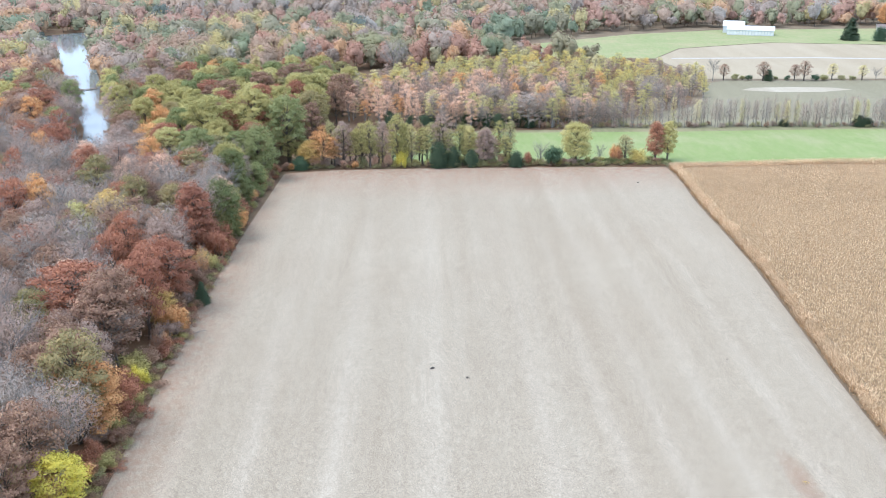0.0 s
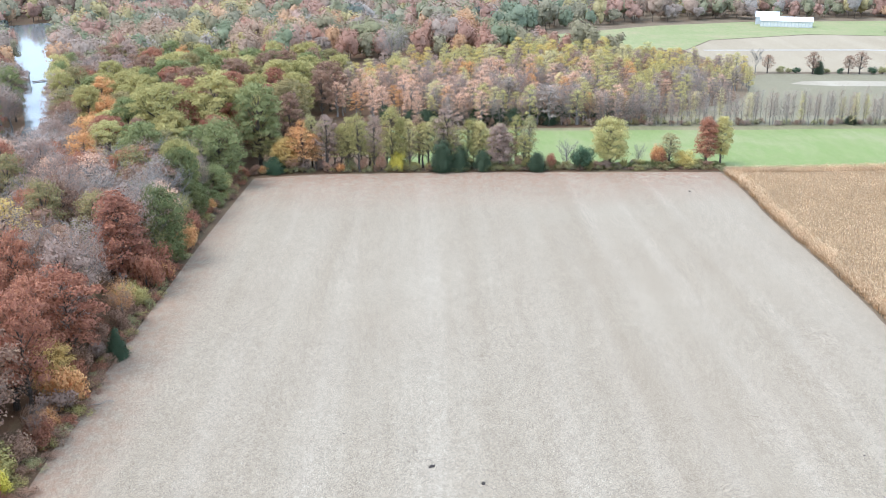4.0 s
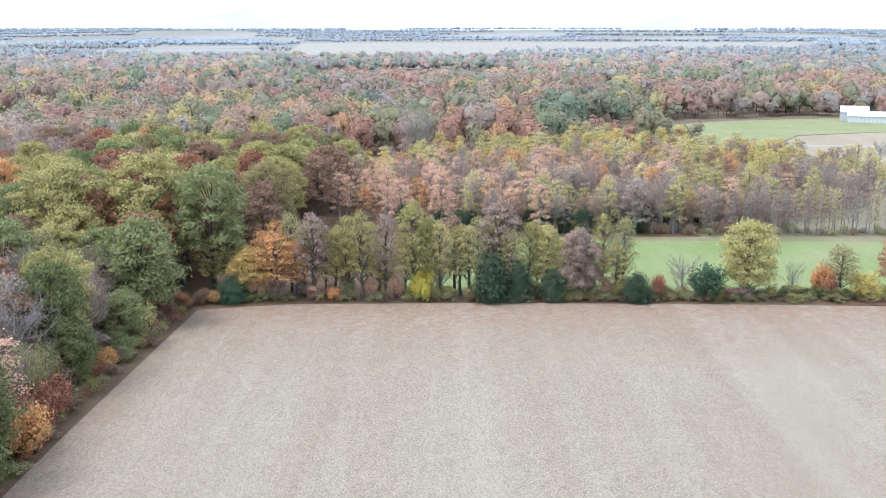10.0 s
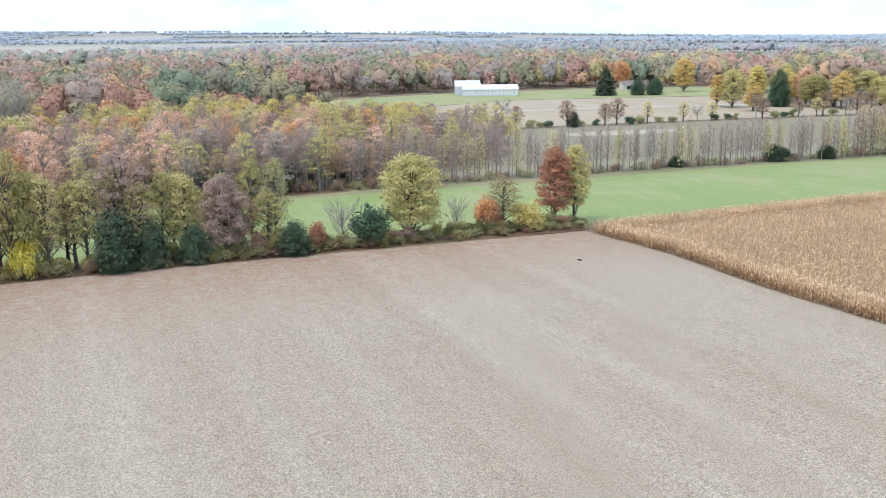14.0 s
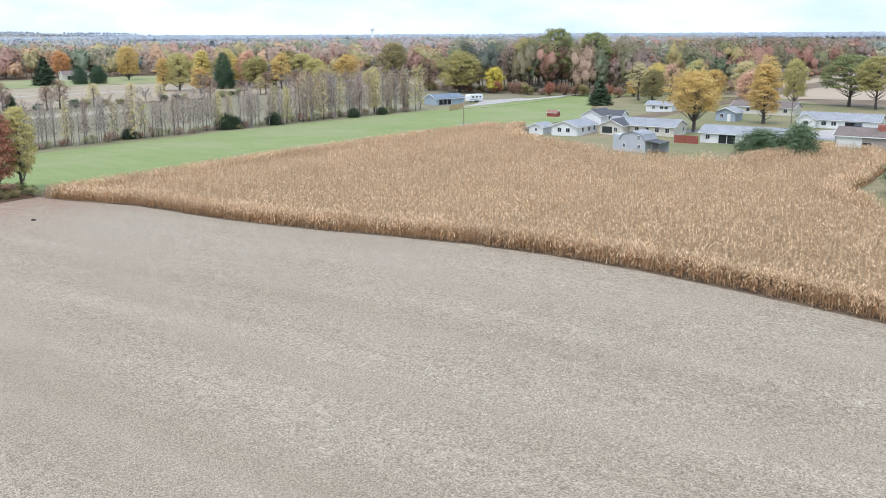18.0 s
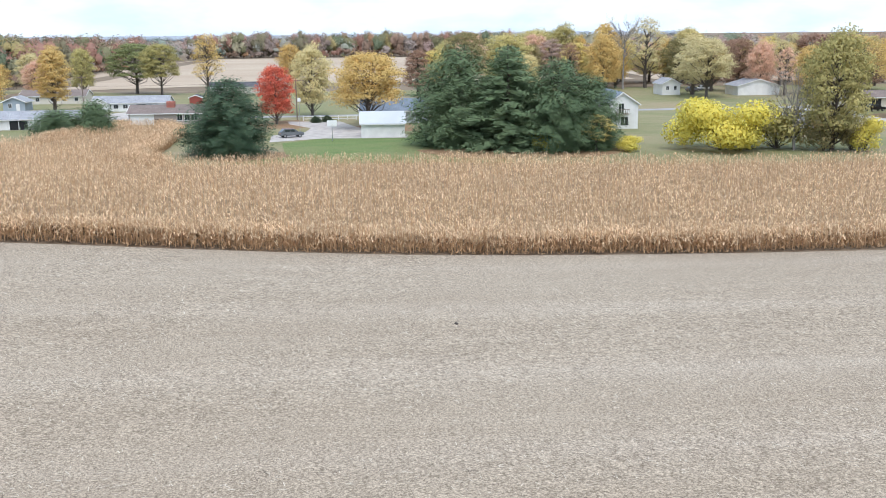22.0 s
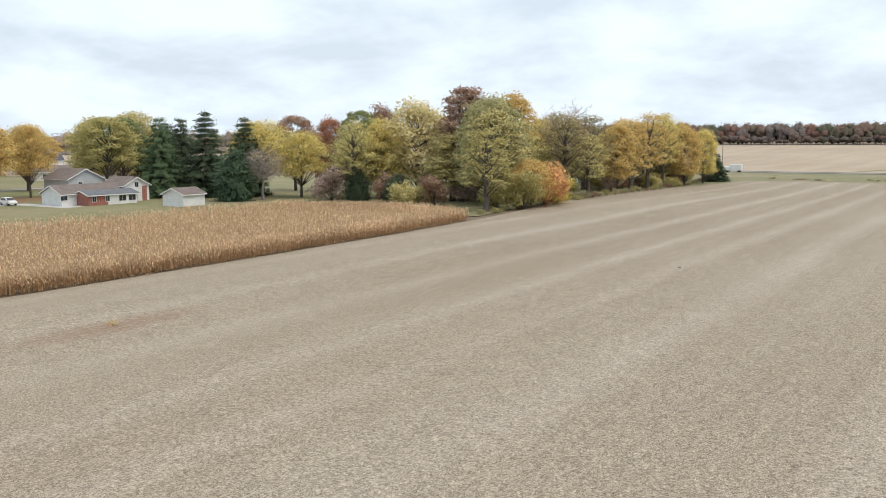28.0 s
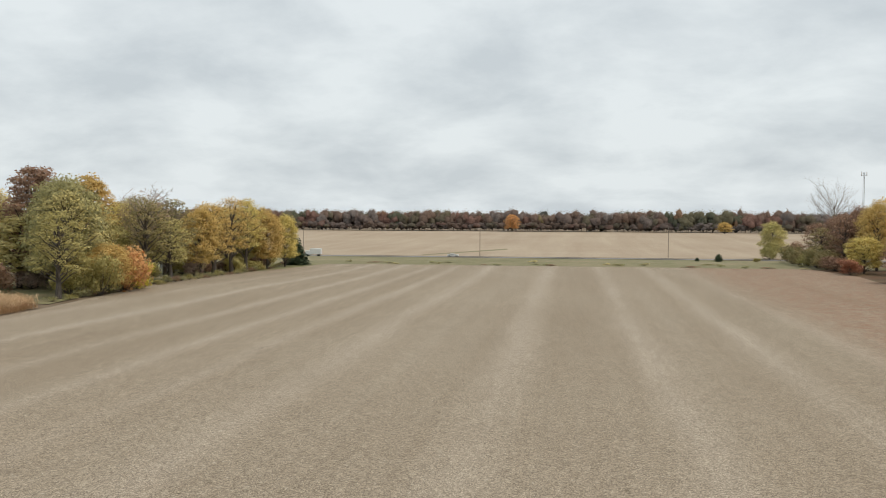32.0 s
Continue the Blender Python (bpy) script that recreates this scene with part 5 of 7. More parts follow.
plant("juniper", "spruce", -54, -204, 1.4, 1.6, "on the roadside verge")
plant("bush", "olive", -76, -201, 1.6, 3, "on the roadside verge")
for i in range(12):
    y = -100 + i * 17
    plant("wood", ["rust", "brown", "yellow", "dull_olive"][i % 4], -96 + (y + 100) * 0.13 + rng.uniform(-3, 3), y, rng.uniform(13, 19), rng.uniform(9, 12), SW)

# ---- far woods: joined trees, one mesh per region ----
FAR_COLOURS = ["brown", "rust", "mauve", "dull_olive", "grey", "orange", "olive", "yellow", "green", "pink", "spruce"]
FAR_BASE = {"brown": (0.27, 0.165, 0.10), "rust": (0.305, 0.14, 0.085), "mauve": (0.25, 0.18, 0.14), "dull_olive": (0.18, 0.155, 0.07), "grey": (0.27, 0.225, 0.19), "orange": (0.40, 0.215, 0.085),
            "olive": (0.17, 0.165, 0.06), "yellow": (0.33, 0.26, 0.07), "green": (0.11, 0.145, 0.06), "pink": (0.34, 0.2, 0.14), "spruce": (0.04, 0.065, 0.045)}


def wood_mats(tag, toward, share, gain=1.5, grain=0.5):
    """Autumn leaf colours blended toward one tone; for distant woods that tone paints in haze."""
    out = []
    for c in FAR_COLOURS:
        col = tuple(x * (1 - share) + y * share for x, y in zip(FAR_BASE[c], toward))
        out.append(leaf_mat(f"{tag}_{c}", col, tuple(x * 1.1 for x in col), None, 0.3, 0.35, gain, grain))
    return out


# Each tier further out has more distance haze mixed into its leaf colours.
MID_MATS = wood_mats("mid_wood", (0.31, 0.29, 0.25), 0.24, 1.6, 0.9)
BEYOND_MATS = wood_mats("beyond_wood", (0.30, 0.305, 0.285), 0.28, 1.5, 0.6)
FAR_HAZE_MATS = wood_mats("bare_wood", (0.30, 0.325, 0.34), 0.42, 1.45, 0.4)
DISTANT_HAZE_MATS = wood_mats("twig_wood", (0.32, 0.375, 0.425), 0.62, 1.3, 0.25)
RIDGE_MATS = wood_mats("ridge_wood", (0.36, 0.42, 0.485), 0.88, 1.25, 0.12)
ball = bmesh.new()
bmesh.ops.create_icosphere(ball, subdivisions=1, radius=1.0)
ball.verts.ensure_lookup_table()
CLUMP_V, CLUMP_F = np.array([v.co[:] for v in ball.verts]), np.array([[v.index for v in fc.verts] for fc in ball.faces])
ball.free()


def far_wood(name, spots, seed, label, cards=120, lumps=7, leaf=1.2, weights=(0.17, 0.15, 0.08, 0.17, 0.04, 0.08, 0.12, 0.09, 0.08, 0.01, 0.01), hrange=(9, 21.5), spread=1.0, mats=None, crown=0.46, calm=0.1, core=1.0):
    """Many trees in one mesh: each has a stem, ragged clumps of foliage and loose leaf sprays over them, in its own colour."""
    mats = mats or MID_MATS
    rng = np.random.default_rng(seed)
    n = len(spots)
    if n == 0:
        return
    xy = np.asarray(spots, float)
    h = rng.uniform(*hrange, n)
    w = h * rng.uniform(0.55, 1.05, n) * spread
    z = land(xy[:, 0], xy[:, 1])
    at = rng.normal(size=(n, lumps, 3))
    at /= np.linalg.norm(at, axis=2, keepdims=True)
    at[:, :, 2] = rng.uniform(-0.95, 0.85, (n, lumps))
    girth = np.stack([w / 2, w / 2, h * crown], 1)[:, None]
    mid = np.stack([xy[:, 0], xy[:, 1], z + h * (0.97 - crown)], 1)[:, None]
    hub = at * rng.uniform(0.42, 0.72, (n, lumps, 1)) * girth + mid
    rad = rng.uniform(0.36, 0.54, (n, lumps, 1)) * girth
    # the heart of the crown
    hub[:, 0] = mid[:, 0]
    rad[:, 0] = girth[:, 0] * rng.uniform(0.66, 0.8, (n, 1))
    # ragged clumps: every point of a ball pushed in or out
    bv, bf = CLUMP_V, CLUMP_F
    k = len(bv)
    push = rng.uniform(0.7, 1.14, (n, lumps, k, 1))
    cv = (hub[:, :, None] + bv[None, None] * push * rad[:, :, None] * core).reshape(-1, 3)
    cf = (bf[None] + (np.arange(n * lumps) * k)[:, None, None]).reshape(-1, 3)
    cw = (bv[None, None] * 0.9 + at[:, :, None] * 0.4 + [0, 0, 0.35]) * np.ones((n, lumps, k, 1))
    cw = cw.reshape(-1, 3)
    # loose sprays
    pick = np.arange(cards) % lumps
    d = rng.normal(size=(n, cards, 3))
    d /= np.linalg.norm(d, axis=2, keepdims=True)
    d[:, :, 2] = np.where(d[:, :, 2] < -0.3, -d[:, :, 2], d[:, :, 2])
    c = hub[:, pick] + d * rad[:, pick] * rng.uniform(0.85, 1.22, (n, cards, 1))
    v, q = leaf_cards(c.reshape(-1, 3), leaf, rng, 0.1, 1.2, d.reshape(-1, 3) + [0, 0, 0.15], 0.6)
    ways = np.repeat((d * 0.8 + at[:, pick] * 0.4 + [0, 0, 0.4]).reshape(-1, 3), 3, axis=0)
    wts = np.array(weights) / sum(weights)
    # neighbours often share a colour
    drift = np.array([mask_noise(x, y, 0.012, 7.7) + 0.5 * mask_noise(x, y, 0.035, 2.2) for x, y in xy])
    rank = np.argsort(np.argsort(drift + rng.normal(size=n) * 0.11)) / n
    order = rng.permutation(len(wts))
    tone = order[np.searchsorted(np.cumsum(wts[order])[:-1], rank)]
    seg = np.stack([xy[:, 0], xy[:, 1], z, h * 0.011, xy[:, 0], xy[:, 1], z + h * 0.7, h * 0.005], 1)
    tv, tq = tubes(seg, 3)
    idx = np.concatenate([np.repeat(tone, lumps * len(bf)), np.repeat(tone, cards), np.full(len(tq), len(mats))])
    turn = np.concatenate([cw, ways])
    turn /= np.linalg.norm(turn, axis=1, keepdims=True) + 1e-9
    turn = turn * (1 - calm) + np.array([0, 0, calm])
    turn /= np.linalg.norm(turn, axis=1, keepdims=True) + 1e-9
    me = raw_mesh(name, np.concatenate([cv, v, tv]), [np.concatenate([cf, q + len(cv)]), tq + len(cv) + len(v)], mats + [BARK], idx, True, np.concatenate([turn, np.zeros((len(tv), 3))]))
    tagged(new(name, me), label, "woods", kind="stuff")


FAR_PALE = [(-300, 1980), (130, 2080), (820, 2400), (1300, 3550), (320, 3700), (-480, 3400)]
M_PALE = tilled_mat("pale_stubble", (0.33, 0.30, 0.25), (0.40, 0.365, 0.31), 0.3)
sheet("field_pale", FAR_PALE, 0.0, M_PALE, 300, "pale stubble field far away", "field")
CLEAR = [[(-60, 60), (60, 60), (150, 300), (420, 300), (470, 660), (330, 705), (150, 690), (70, 640), (50, 575), (120, 520), (150, 480), (120, 424), (78, 388), (-34, 388), (-46, 330)],
         [(60, -240), (420, -240), (420, 380), (60, 380)],
         [(350, 300), (384, 200), (385, 60), (620, 40), (790, 90), (790, 300), (520, 330)],
         [(385, 52), (330, -60), (300, -200), (560, -420), (820, -200), (760, 20)],
         [(-430, -215), (570, -215), (610, -740), (-440, -740)],
         [(-86, -230), (100, -230), (100, 330), (-50, 330)],
         [(-48, 320), (-40, 470), (-150, 470), (-160, 330), (-95, 112), (-48, 112)],
         [(-200, 700), (-60, 720), (-50, 770), (-190, 760)],
         [(300, 370), (560, 380), (560, 470), (300, 480)],
         [(-115, -260), (-50, -260), (-50, 70), (-115, 70)], [(-60, 325), (152, 325), (152, 505), (120, 530), (-60, 530)], [(-240, 1560), (60, 1600), (140, 2090), (-310, 1990)], FAR_PALE]


def scatter(r0, r1, step, seed, gaps=0.0, a0=-40, a1=215):
    """Tree places on a ring round the fields, with clearings where there are fields."""
    rng = np.random.default_rng(seed)
    out = []
    r = r0
    while r < r1:
        k = max(1, int(r * radians(a1 - a0) / step))
        for i in range(k):
            a = radians(a0 + (a1 - a0) * (i + rng.random()) / k)
            rr = r + rng.uniform(0, step)
            x, y = math.sin(a) * rr, 200 + math.cos(a) * rr
            if gaps and mask_noise(x, y, 0.0021, 5.5) > gaps:
                continue
            out.append((x, y))
        r += step
    p = np.array(out)
    keep = np.ones(len(p), bool)
    for poly in CLEAR + [RIVER]:
        keep &= ~inside(poly, p[:, 0], p[:, 1])
    return p[keep]


def belts(r0, r1, step, apart, seed, gaps, a0, a1):
    """Wood belts between far fields: two staggered rows of trees on each arc, broken by gaps."""
    rng = np.random.default_rng(seed)
    out, r = [], r0
    while r < r1:
        for row in range(2):
            k = int(r * radians(a1 - a0) / apart)
            a = np.radians(a0 + (a1 - a0) * (np.arange(k) + rng.random(k)) / k)
            rr = r + row * 16 + 0.3 * step * np.sin(a * 9 + r) + rng.uniform(-10, 10, k)
            out += [(x, y) for x, y in zip(np.sin(a) * rr, 200 + np.cos(a) * rr) if mask_noise(x, y, 0.0021, 5.5) < gaps]
        r += step
    p = np.array(out)
    keep = np.ones(len(p), bool)
    for poly in CLEAR:
        keep &= ~inside(poly, p[:, 0], p[:, 1])
    return p[keep]


far_wood("woods_middle", scatter(180, 400, 9.4, 21), 31, "mixed autumn woods of brown, russet and bare trees", cards=620, lumps=9, leaf=0.8, spread=0.88, core=0.7)
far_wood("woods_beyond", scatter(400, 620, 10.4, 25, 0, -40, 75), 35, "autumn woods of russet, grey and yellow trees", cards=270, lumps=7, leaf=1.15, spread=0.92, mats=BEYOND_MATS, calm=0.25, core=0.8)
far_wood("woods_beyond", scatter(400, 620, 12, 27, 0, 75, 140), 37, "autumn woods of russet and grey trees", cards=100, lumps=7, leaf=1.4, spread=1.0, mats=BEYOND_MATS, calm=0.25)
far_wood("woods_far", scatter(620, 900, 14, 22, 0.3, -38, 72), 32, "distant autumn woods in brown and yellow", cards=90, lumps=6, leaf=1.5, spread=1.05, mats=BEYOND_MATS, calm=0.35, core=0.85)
far_wood("woods_far", scatter(900, 1350, 18, 28, 0.22, -38, 72), 38, "distant autumn woods in brown and grey", cards=60, lumps=5, leaf=2.0, spread=1.3, mats=FAR_HAZE_MATS, calm=0.35)
far_wood("woods_far", scatter(620, 960, 19, 29, 0.4, 72, 135), 39, "distant autumn woods in brown", cards=150, lumps=5, leaf=1.3, spread=1.1, mats=FAR_HAZE_MATS, calm=0.6, core=0.55)
far_wood("woods_distant", belts(1400, 2650, 160, 13, 23, 0.16, -36, 72), 33, "hazy distant woods", cards=8, lumps=3, leaf=2.2, spread=1.1, hrange=(10, 19), mats=DISTANT_HAZE_MATS, calm=0.65)
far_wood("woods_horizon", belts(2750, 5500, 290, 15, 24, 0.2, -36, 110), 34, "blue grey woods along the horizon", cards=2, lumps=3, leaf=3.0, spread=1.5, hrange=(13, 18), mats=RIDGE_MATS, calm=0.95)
rng = np.random.default_rng(41)
SOUTH_TREES = (0.26, 0.15, 0.22, 0.10, 0.08, 0.03, 0.04, 0.01, 0.07, 0.0, 0.04)
line = [(-420 + i * 4.8 + rng.uniform(-3, 3), -655 - k * 14 + rng.uniform(-6, 6) + 12 * math.sin(i * 0.05)) for i in range(206) for k in range(3)]
far_wood("woods_south", line, 42, "mixed brown and bare tree line across the far field", cards=300, lumps=8, leaf=0.7, core=0.85, hrange=(14, 22), crown=0.47, spread=1.0, mats=wood_mats("south_wood", (0.17, 0.14, 0.14), 0.42, 1.0, 0.6), weights=SOUTH_TREES)
brush = [(-420 + i * 2.2, -647 + rng.uniform(-4, 4) + 12 * math.sin(i * 0.024)) for i in range(450)]
far_wood("brush_south", brush, 45, "low brush along the far tree line", crown=0.42, mats=wood_mats("south_brush", (0.12, 0.10, 0.095), 0.65, 1.0, 0.8), cards=60, lumps=4, leaf=0.6, core=0.8, hrange=(5, 10.5), spread=1.5, weights=(0.3, 0.1, 0.3, 0.12, 0.1, 0.01, 0.02, 0.02, 0.02, 0.0, 0.01))
line = [(372 + rng.uniform(0, 380), 318 + rng.uniform(0, 120)) for i in range(520)] + [(795 + rng.uniform(0, 60), 20 + i * 1.2) for i in range(240)]
far_wood("woods_east", line, 43, "mixed trees behind the village", cards=300, lumps=7, leaf=0.85, spread=0.75, crown=0.44, hrange=(12, 24), core=0.72, mats=wood_mats("east_wood", (0.25, 0.24, 0.23), 0.2, 1.3, 0.8), weights=(0.22, 0.12, 0.18, 0.18, 0.06, 0.03, 0.08, 0.04, 0.08, 0.0, 0.01))
edge = [(798 + rng.uniform(-5, 6), 20 + i * 2.6) for i in range(112)] + [(372 + i * 4.2, 313 + rng.uniform(-4, 4) + i * 0.1) for i in range(90)]
far_wood("brush_east", edge, 46, "low brush before the eastern woods", crown=0.46, mats=wood_mats("east_brush", (0.25, 0.21, 0.18), 0.3, 1.2, 0.8), cards=90, lumps=4, leaf=0.7, core=0.7, hrange=(4, 9), spread=1.4, weights=(0.3, 0.16, 0.24, 0.12, 0.06, 0.02, 0.03, 0.03, 0.02, 0.0, 0.02))
line = [(560 + 270 * k + rng.uniform(-8, 26), -435 + 245 * k + rng.uniform(-22, 8)) for k in np.linspace(0, 1, 110)] + [(835 + rng.uniform(0, 45), -190 + k * 2.6) for k in range(84)]
far_wood("woods_southeast", line, 47, "mixed autumn trees beyond the far fields", cards=200, lumps=6, leaf=0.95, spread=0.85, hrange=(12, 22), core=0.72, mats=BEYOND_MATS)
line = [(358 + rng.uniform(0, 60), 358 + rng.uniform(0, 70)) for i in range(46)]
far_wood("woods_village", line, 44, "tall green trees at the village edge", cards=1300, lumps=12, leaf=0.5, core=0.55, spread=0.62, crown=0.43, hrange=(19, 26), weights=(0.06, 0.03, 0.16, 0.18, 0.09, 0.02, 0.12, 0.02, 0.26, 0.0, 0.06))

# ---- corn ----
m_corn = leaf_mat("dry_corn", (0.37, 0.264, 0.152), (0.395, 0.287, 0.172), (0.445, 0.345, 0.228), 0.32, 1.6, 1.82, 0.16)
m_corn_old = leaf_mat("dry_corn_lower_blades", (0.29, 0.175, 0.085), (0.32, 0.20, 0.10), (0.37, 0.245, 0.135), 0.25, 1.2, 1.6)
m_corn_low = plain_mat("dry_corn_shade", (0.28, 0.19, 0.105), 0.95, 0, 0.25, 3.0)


def corn_plants(spots, seed, leaves, tall=2.1, width=0.1, reach=0.5, low=0.3):
    """Dry stalks with hanging blades; returns vertices, quads and which quads are lower, browner blades."""
    rng = np.random.default_rng(seed)
    n = len(spots)
    xy = np.asarray(spots, float)
    z = land(xy[:, 0], xy[:, 1])
    h = tall * rng.uniform(0.82, 1.14, n)
    foot = np.stack([xy[:, 0], xy[:, 1], z], 1)
    lean = rng.normal(size=(n, 2)) * 0.1
    head = foot + np.stack([lean[:, 0], lean[:, 1], h], 1)
    V, old = [], []
    a = rng.uniform(0, np.pi, n)
    sd = np.stack([np.cos(a), np.sin(a), 0 * a], 1) * width * 0.36
    V.append(np.stack([foot - sd, foot + sd, head + sd * 0.5, head - sd * 0.5], 1).reshape(-1, 3))
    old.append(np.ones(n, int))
    for k in range(leaves):
        t = rng.uniform(low, 1.0, n)[:, None]
        at = foot + (head - foot) * t
        phi = rng.uniform(0, 2 * np.pi, n)
        rise = np.where(rng.random(n) < 0.4, rng.uniform(0.15, 0.8, n), rng.uniform(-1.0, -0.15, n))
        rise = np.maximum(rise, -(at[:, 2] - z) / reach)
        out = np.stack([np.cos(phi) * 0.8, np.sin(phi) * 0.8, rise], 1) * (reach * rng.uniform(0.6, 1.2, n))[:, None]
        sd = np.stack([-np.sin(phi), np.cos(phi), 0.2 * rng.normal(size=n)], 1) * width
        V.append(np.stack([at - sd * 0.5, at + sd * 0.5, at + out + sd * 0.6, at + out - sd * 0.4], 1).reshape(-1, 3))
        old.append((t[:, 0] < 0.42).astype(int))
    v = np.concatenate(V)
    return v, np.arange(len(v)).reshape(-1, 4), np.concatenate(old)


rng = np.random.default_rng(51)
cx, cy = np.meshgrid(np.arange(76.6, 224, 0.85), np.arange(26, 322, 0.5))
cx = (cx + rng.normal(size=cx.shape) * 0.07).ravel()
cy = (cy + rng.uniform(-0.2, 0.2, cy.shape)).ravel()
keep = inside(CORN, cx, cy)
cx, cy = cx[keep], cy[keep]
deep = inside(CORN, cx - 3.0, cy) & inside(CORN, cx, cy - 4) & inside(CORN, cx, cy + 4)
v1, q1, o1 = corn_plants(np.stack([cx[deep], cy[deep]], 1), 52, 5, 2.1, 0.075, 0.34)
edge = np.stack([cx[~deep], cy[~deep]], 1)
edge = np.concatenate([edge, edge + np.array([0.3, 0.27]), edge + np.array([-0.15, -0.3]), edge + np.array([0.45, -0.12])])
edge = edge[inside(CORN, edge[:, 0], edge[:, 1])]
v2, q2, o2 = corn_plants(edge, 53, 9, 2.15, 0.08, 0.40, 0.03)
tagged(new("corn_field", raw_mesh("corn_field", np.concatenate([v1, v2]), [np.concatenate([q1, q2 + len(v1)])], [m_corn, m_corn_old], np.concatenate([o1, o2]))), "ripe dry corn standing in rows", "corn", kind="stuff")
# Flat sheet set inside the corn; its tone stands for shade between stalks.
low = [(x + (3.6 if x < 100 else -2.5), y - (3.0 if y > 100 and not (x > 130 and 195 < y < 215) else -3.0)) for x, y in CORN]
sheet("corn_shade", low, 0.8, m_corn_low, 8, "flat brown sheet added for shaded gaps in the corn", "corn")

# ---- chopped straw and short stubs lying on the bean field ----
rng = np.random.default_rng(77)
n = 110000
sx, sy = rng.uniform(-40, 79, n), rng.uniform(0, 215, n)
keep = inside(SOY, sx, sy)
sx, sy = sx[keep], sy[keep]
n = len(sx)
ang, ln = rng.uniform(0, np.pi, n), rng.uniform(0.12, 0.42, n)
wd = rng.uniform(0.018, 0.035, n)
dx, dy = np.cos(ang) * ln * 0.5, np.sin(ang) * ln * 0.5
nx, ny = -np.sin(ang) * wd * 0.5, np.cos(ang) * wd * 0.5
tilt = rng.uniform(0.0, 0.10, n)
corners = []
for a, b in ((-1, -1), (1, -1), (1, 1), (-1, 1)):
    px_, py_ = sx + a * dx + b * nx, sy + a * dy + b * ny
    corners.append(np.stack([px_, py_, land(px_, py_) + 0.02 + tilt * (a > 0) * ln * 2], 1))
sv = np.stack(corners, 1).reshape(-1, 3)
m_straw = leaf_mat("chopped_straw", (0.36, 0.32, 0.255), (0.36, 0.32, 0.255), (0.40, 0.365, 0.30), 0.1, 1.0, 1.5)
m_stub = leaf_mat("dark_stubs", (0.15, 0.115, 0.085), (0.17, 0.13, 0.1), (0.12, 0.095, 0.075), 0.1, 1.0, 1.0)
tagged(new("straw", raw_mesh("straw", sv, [np.arange(4 * n).reshape(-1, 4)], [m_straw, m_stub], (rng.random(n) < 0.42).astype(int))), "chopped straw and dark stubs strewn over the stubble", "straw", kind="stuff")

# ---- building kit ----
def part(name, bm, material, parent, label=""):
    """Links a bmesh as one mesh object under a thing or a part."""
    me = bpy.data.meshes.new(name)
    bmesh.ops.recalc_face_normals(bm, faces=bm.faces)
    bm.to_mesh(me)
    bm.free()
    me.materials.append(material)
    ob = new(name, me)
    ob.parent = parent
    return tagged(ob, label)


def box_bm(x0, y0, z0, x1, y1, z1, bevel=0.0, bm=None):
    own = bm or bmesh.new()
    vs = [own.verts.new(p) for p in ((x0, y0, z0), (x1, y0, z0), (x1, y1, z0), (x0, y1, z0), (x0, y0, z1), (x1, y0, z1), (x1, y1, z1), (x0, y1, z1))]
    fs = [own.faces.new([vs[i] for i in q]) for q in ((0, 3, 2, 1), (4, 5, 6, 7), (0, 1, 5, 4), (1, 2, 6, 5), (2, 3, 7, 6), (3, 0, 4, 7))]
    if bevel:
        es = {e for fc in fs for e in fc.edges}
        bmesh.ops.bevel(own, geom=list(es), offset=bevel, segments=1, affect='EDGES')
    return own


def prism_bm(profile, a, b, axis='x'):
    """A closed profile (u, z) drawn out from a to b along the axis."""
    bm = bmesh.new()
    def at(u, z, s):
        return (s, u, z) if axis == 'x' else (u, s, z)
    r0 = [bm.verts.new(at(u, z, a)) for u, z in profile]
    r1 = [bm.verts.new(at(u, z, b)) for u, z in profile]
    bm.faces.new(r0)
    bm.faces.new(r1[::-1])
    n = len(profile)
    for i in range(n):
        bm.faces.new((r0[i], r1[i], r1[(i + 1) % n], r0[(i + 1) % n]))
    return bm


def tube_bm(p, q, r, sides=8, r2=None, bm=None):
    own = bm or bmesh.new()
    v, f = tubes([(*p, r, *q, r if r2 is None else r2)], sides)
    vs = [own.verts.new(c) for c in v]
    for k in f:
        own.faces.new([vs[i] for i in k])
    own.faces.new(vs[:sides][::-1])
    own.faces.new(vs[sides:])
    return own


def siding_mat(name, col, step=0.2):
    """Lapped boards: thin shadow lines come from relief."""
    m, nt, p = nodes_of(name)
    sp = nt.nodes.new("ShaderNodeSeparateXYZ")
    nt.links.new(mapped(nt), sp.inputs[0])
    saw = maths(nt, 'FRACT', maths(nt, 'DIVIDE', sp.outputs[2], step))
    st = tex_noise(nt, mapped(nt), 0.7, 5)
    nt.links.new(ramp_of(nt, st, (0.3, tuple(c * 0.86 for c in col)), (0.7, col)), p.inputs["Base Color"])
    p.inputs["Roughness"].default_value = 0.6
    bumped(nt, p, saw, 0.5, 0.02)
    return m


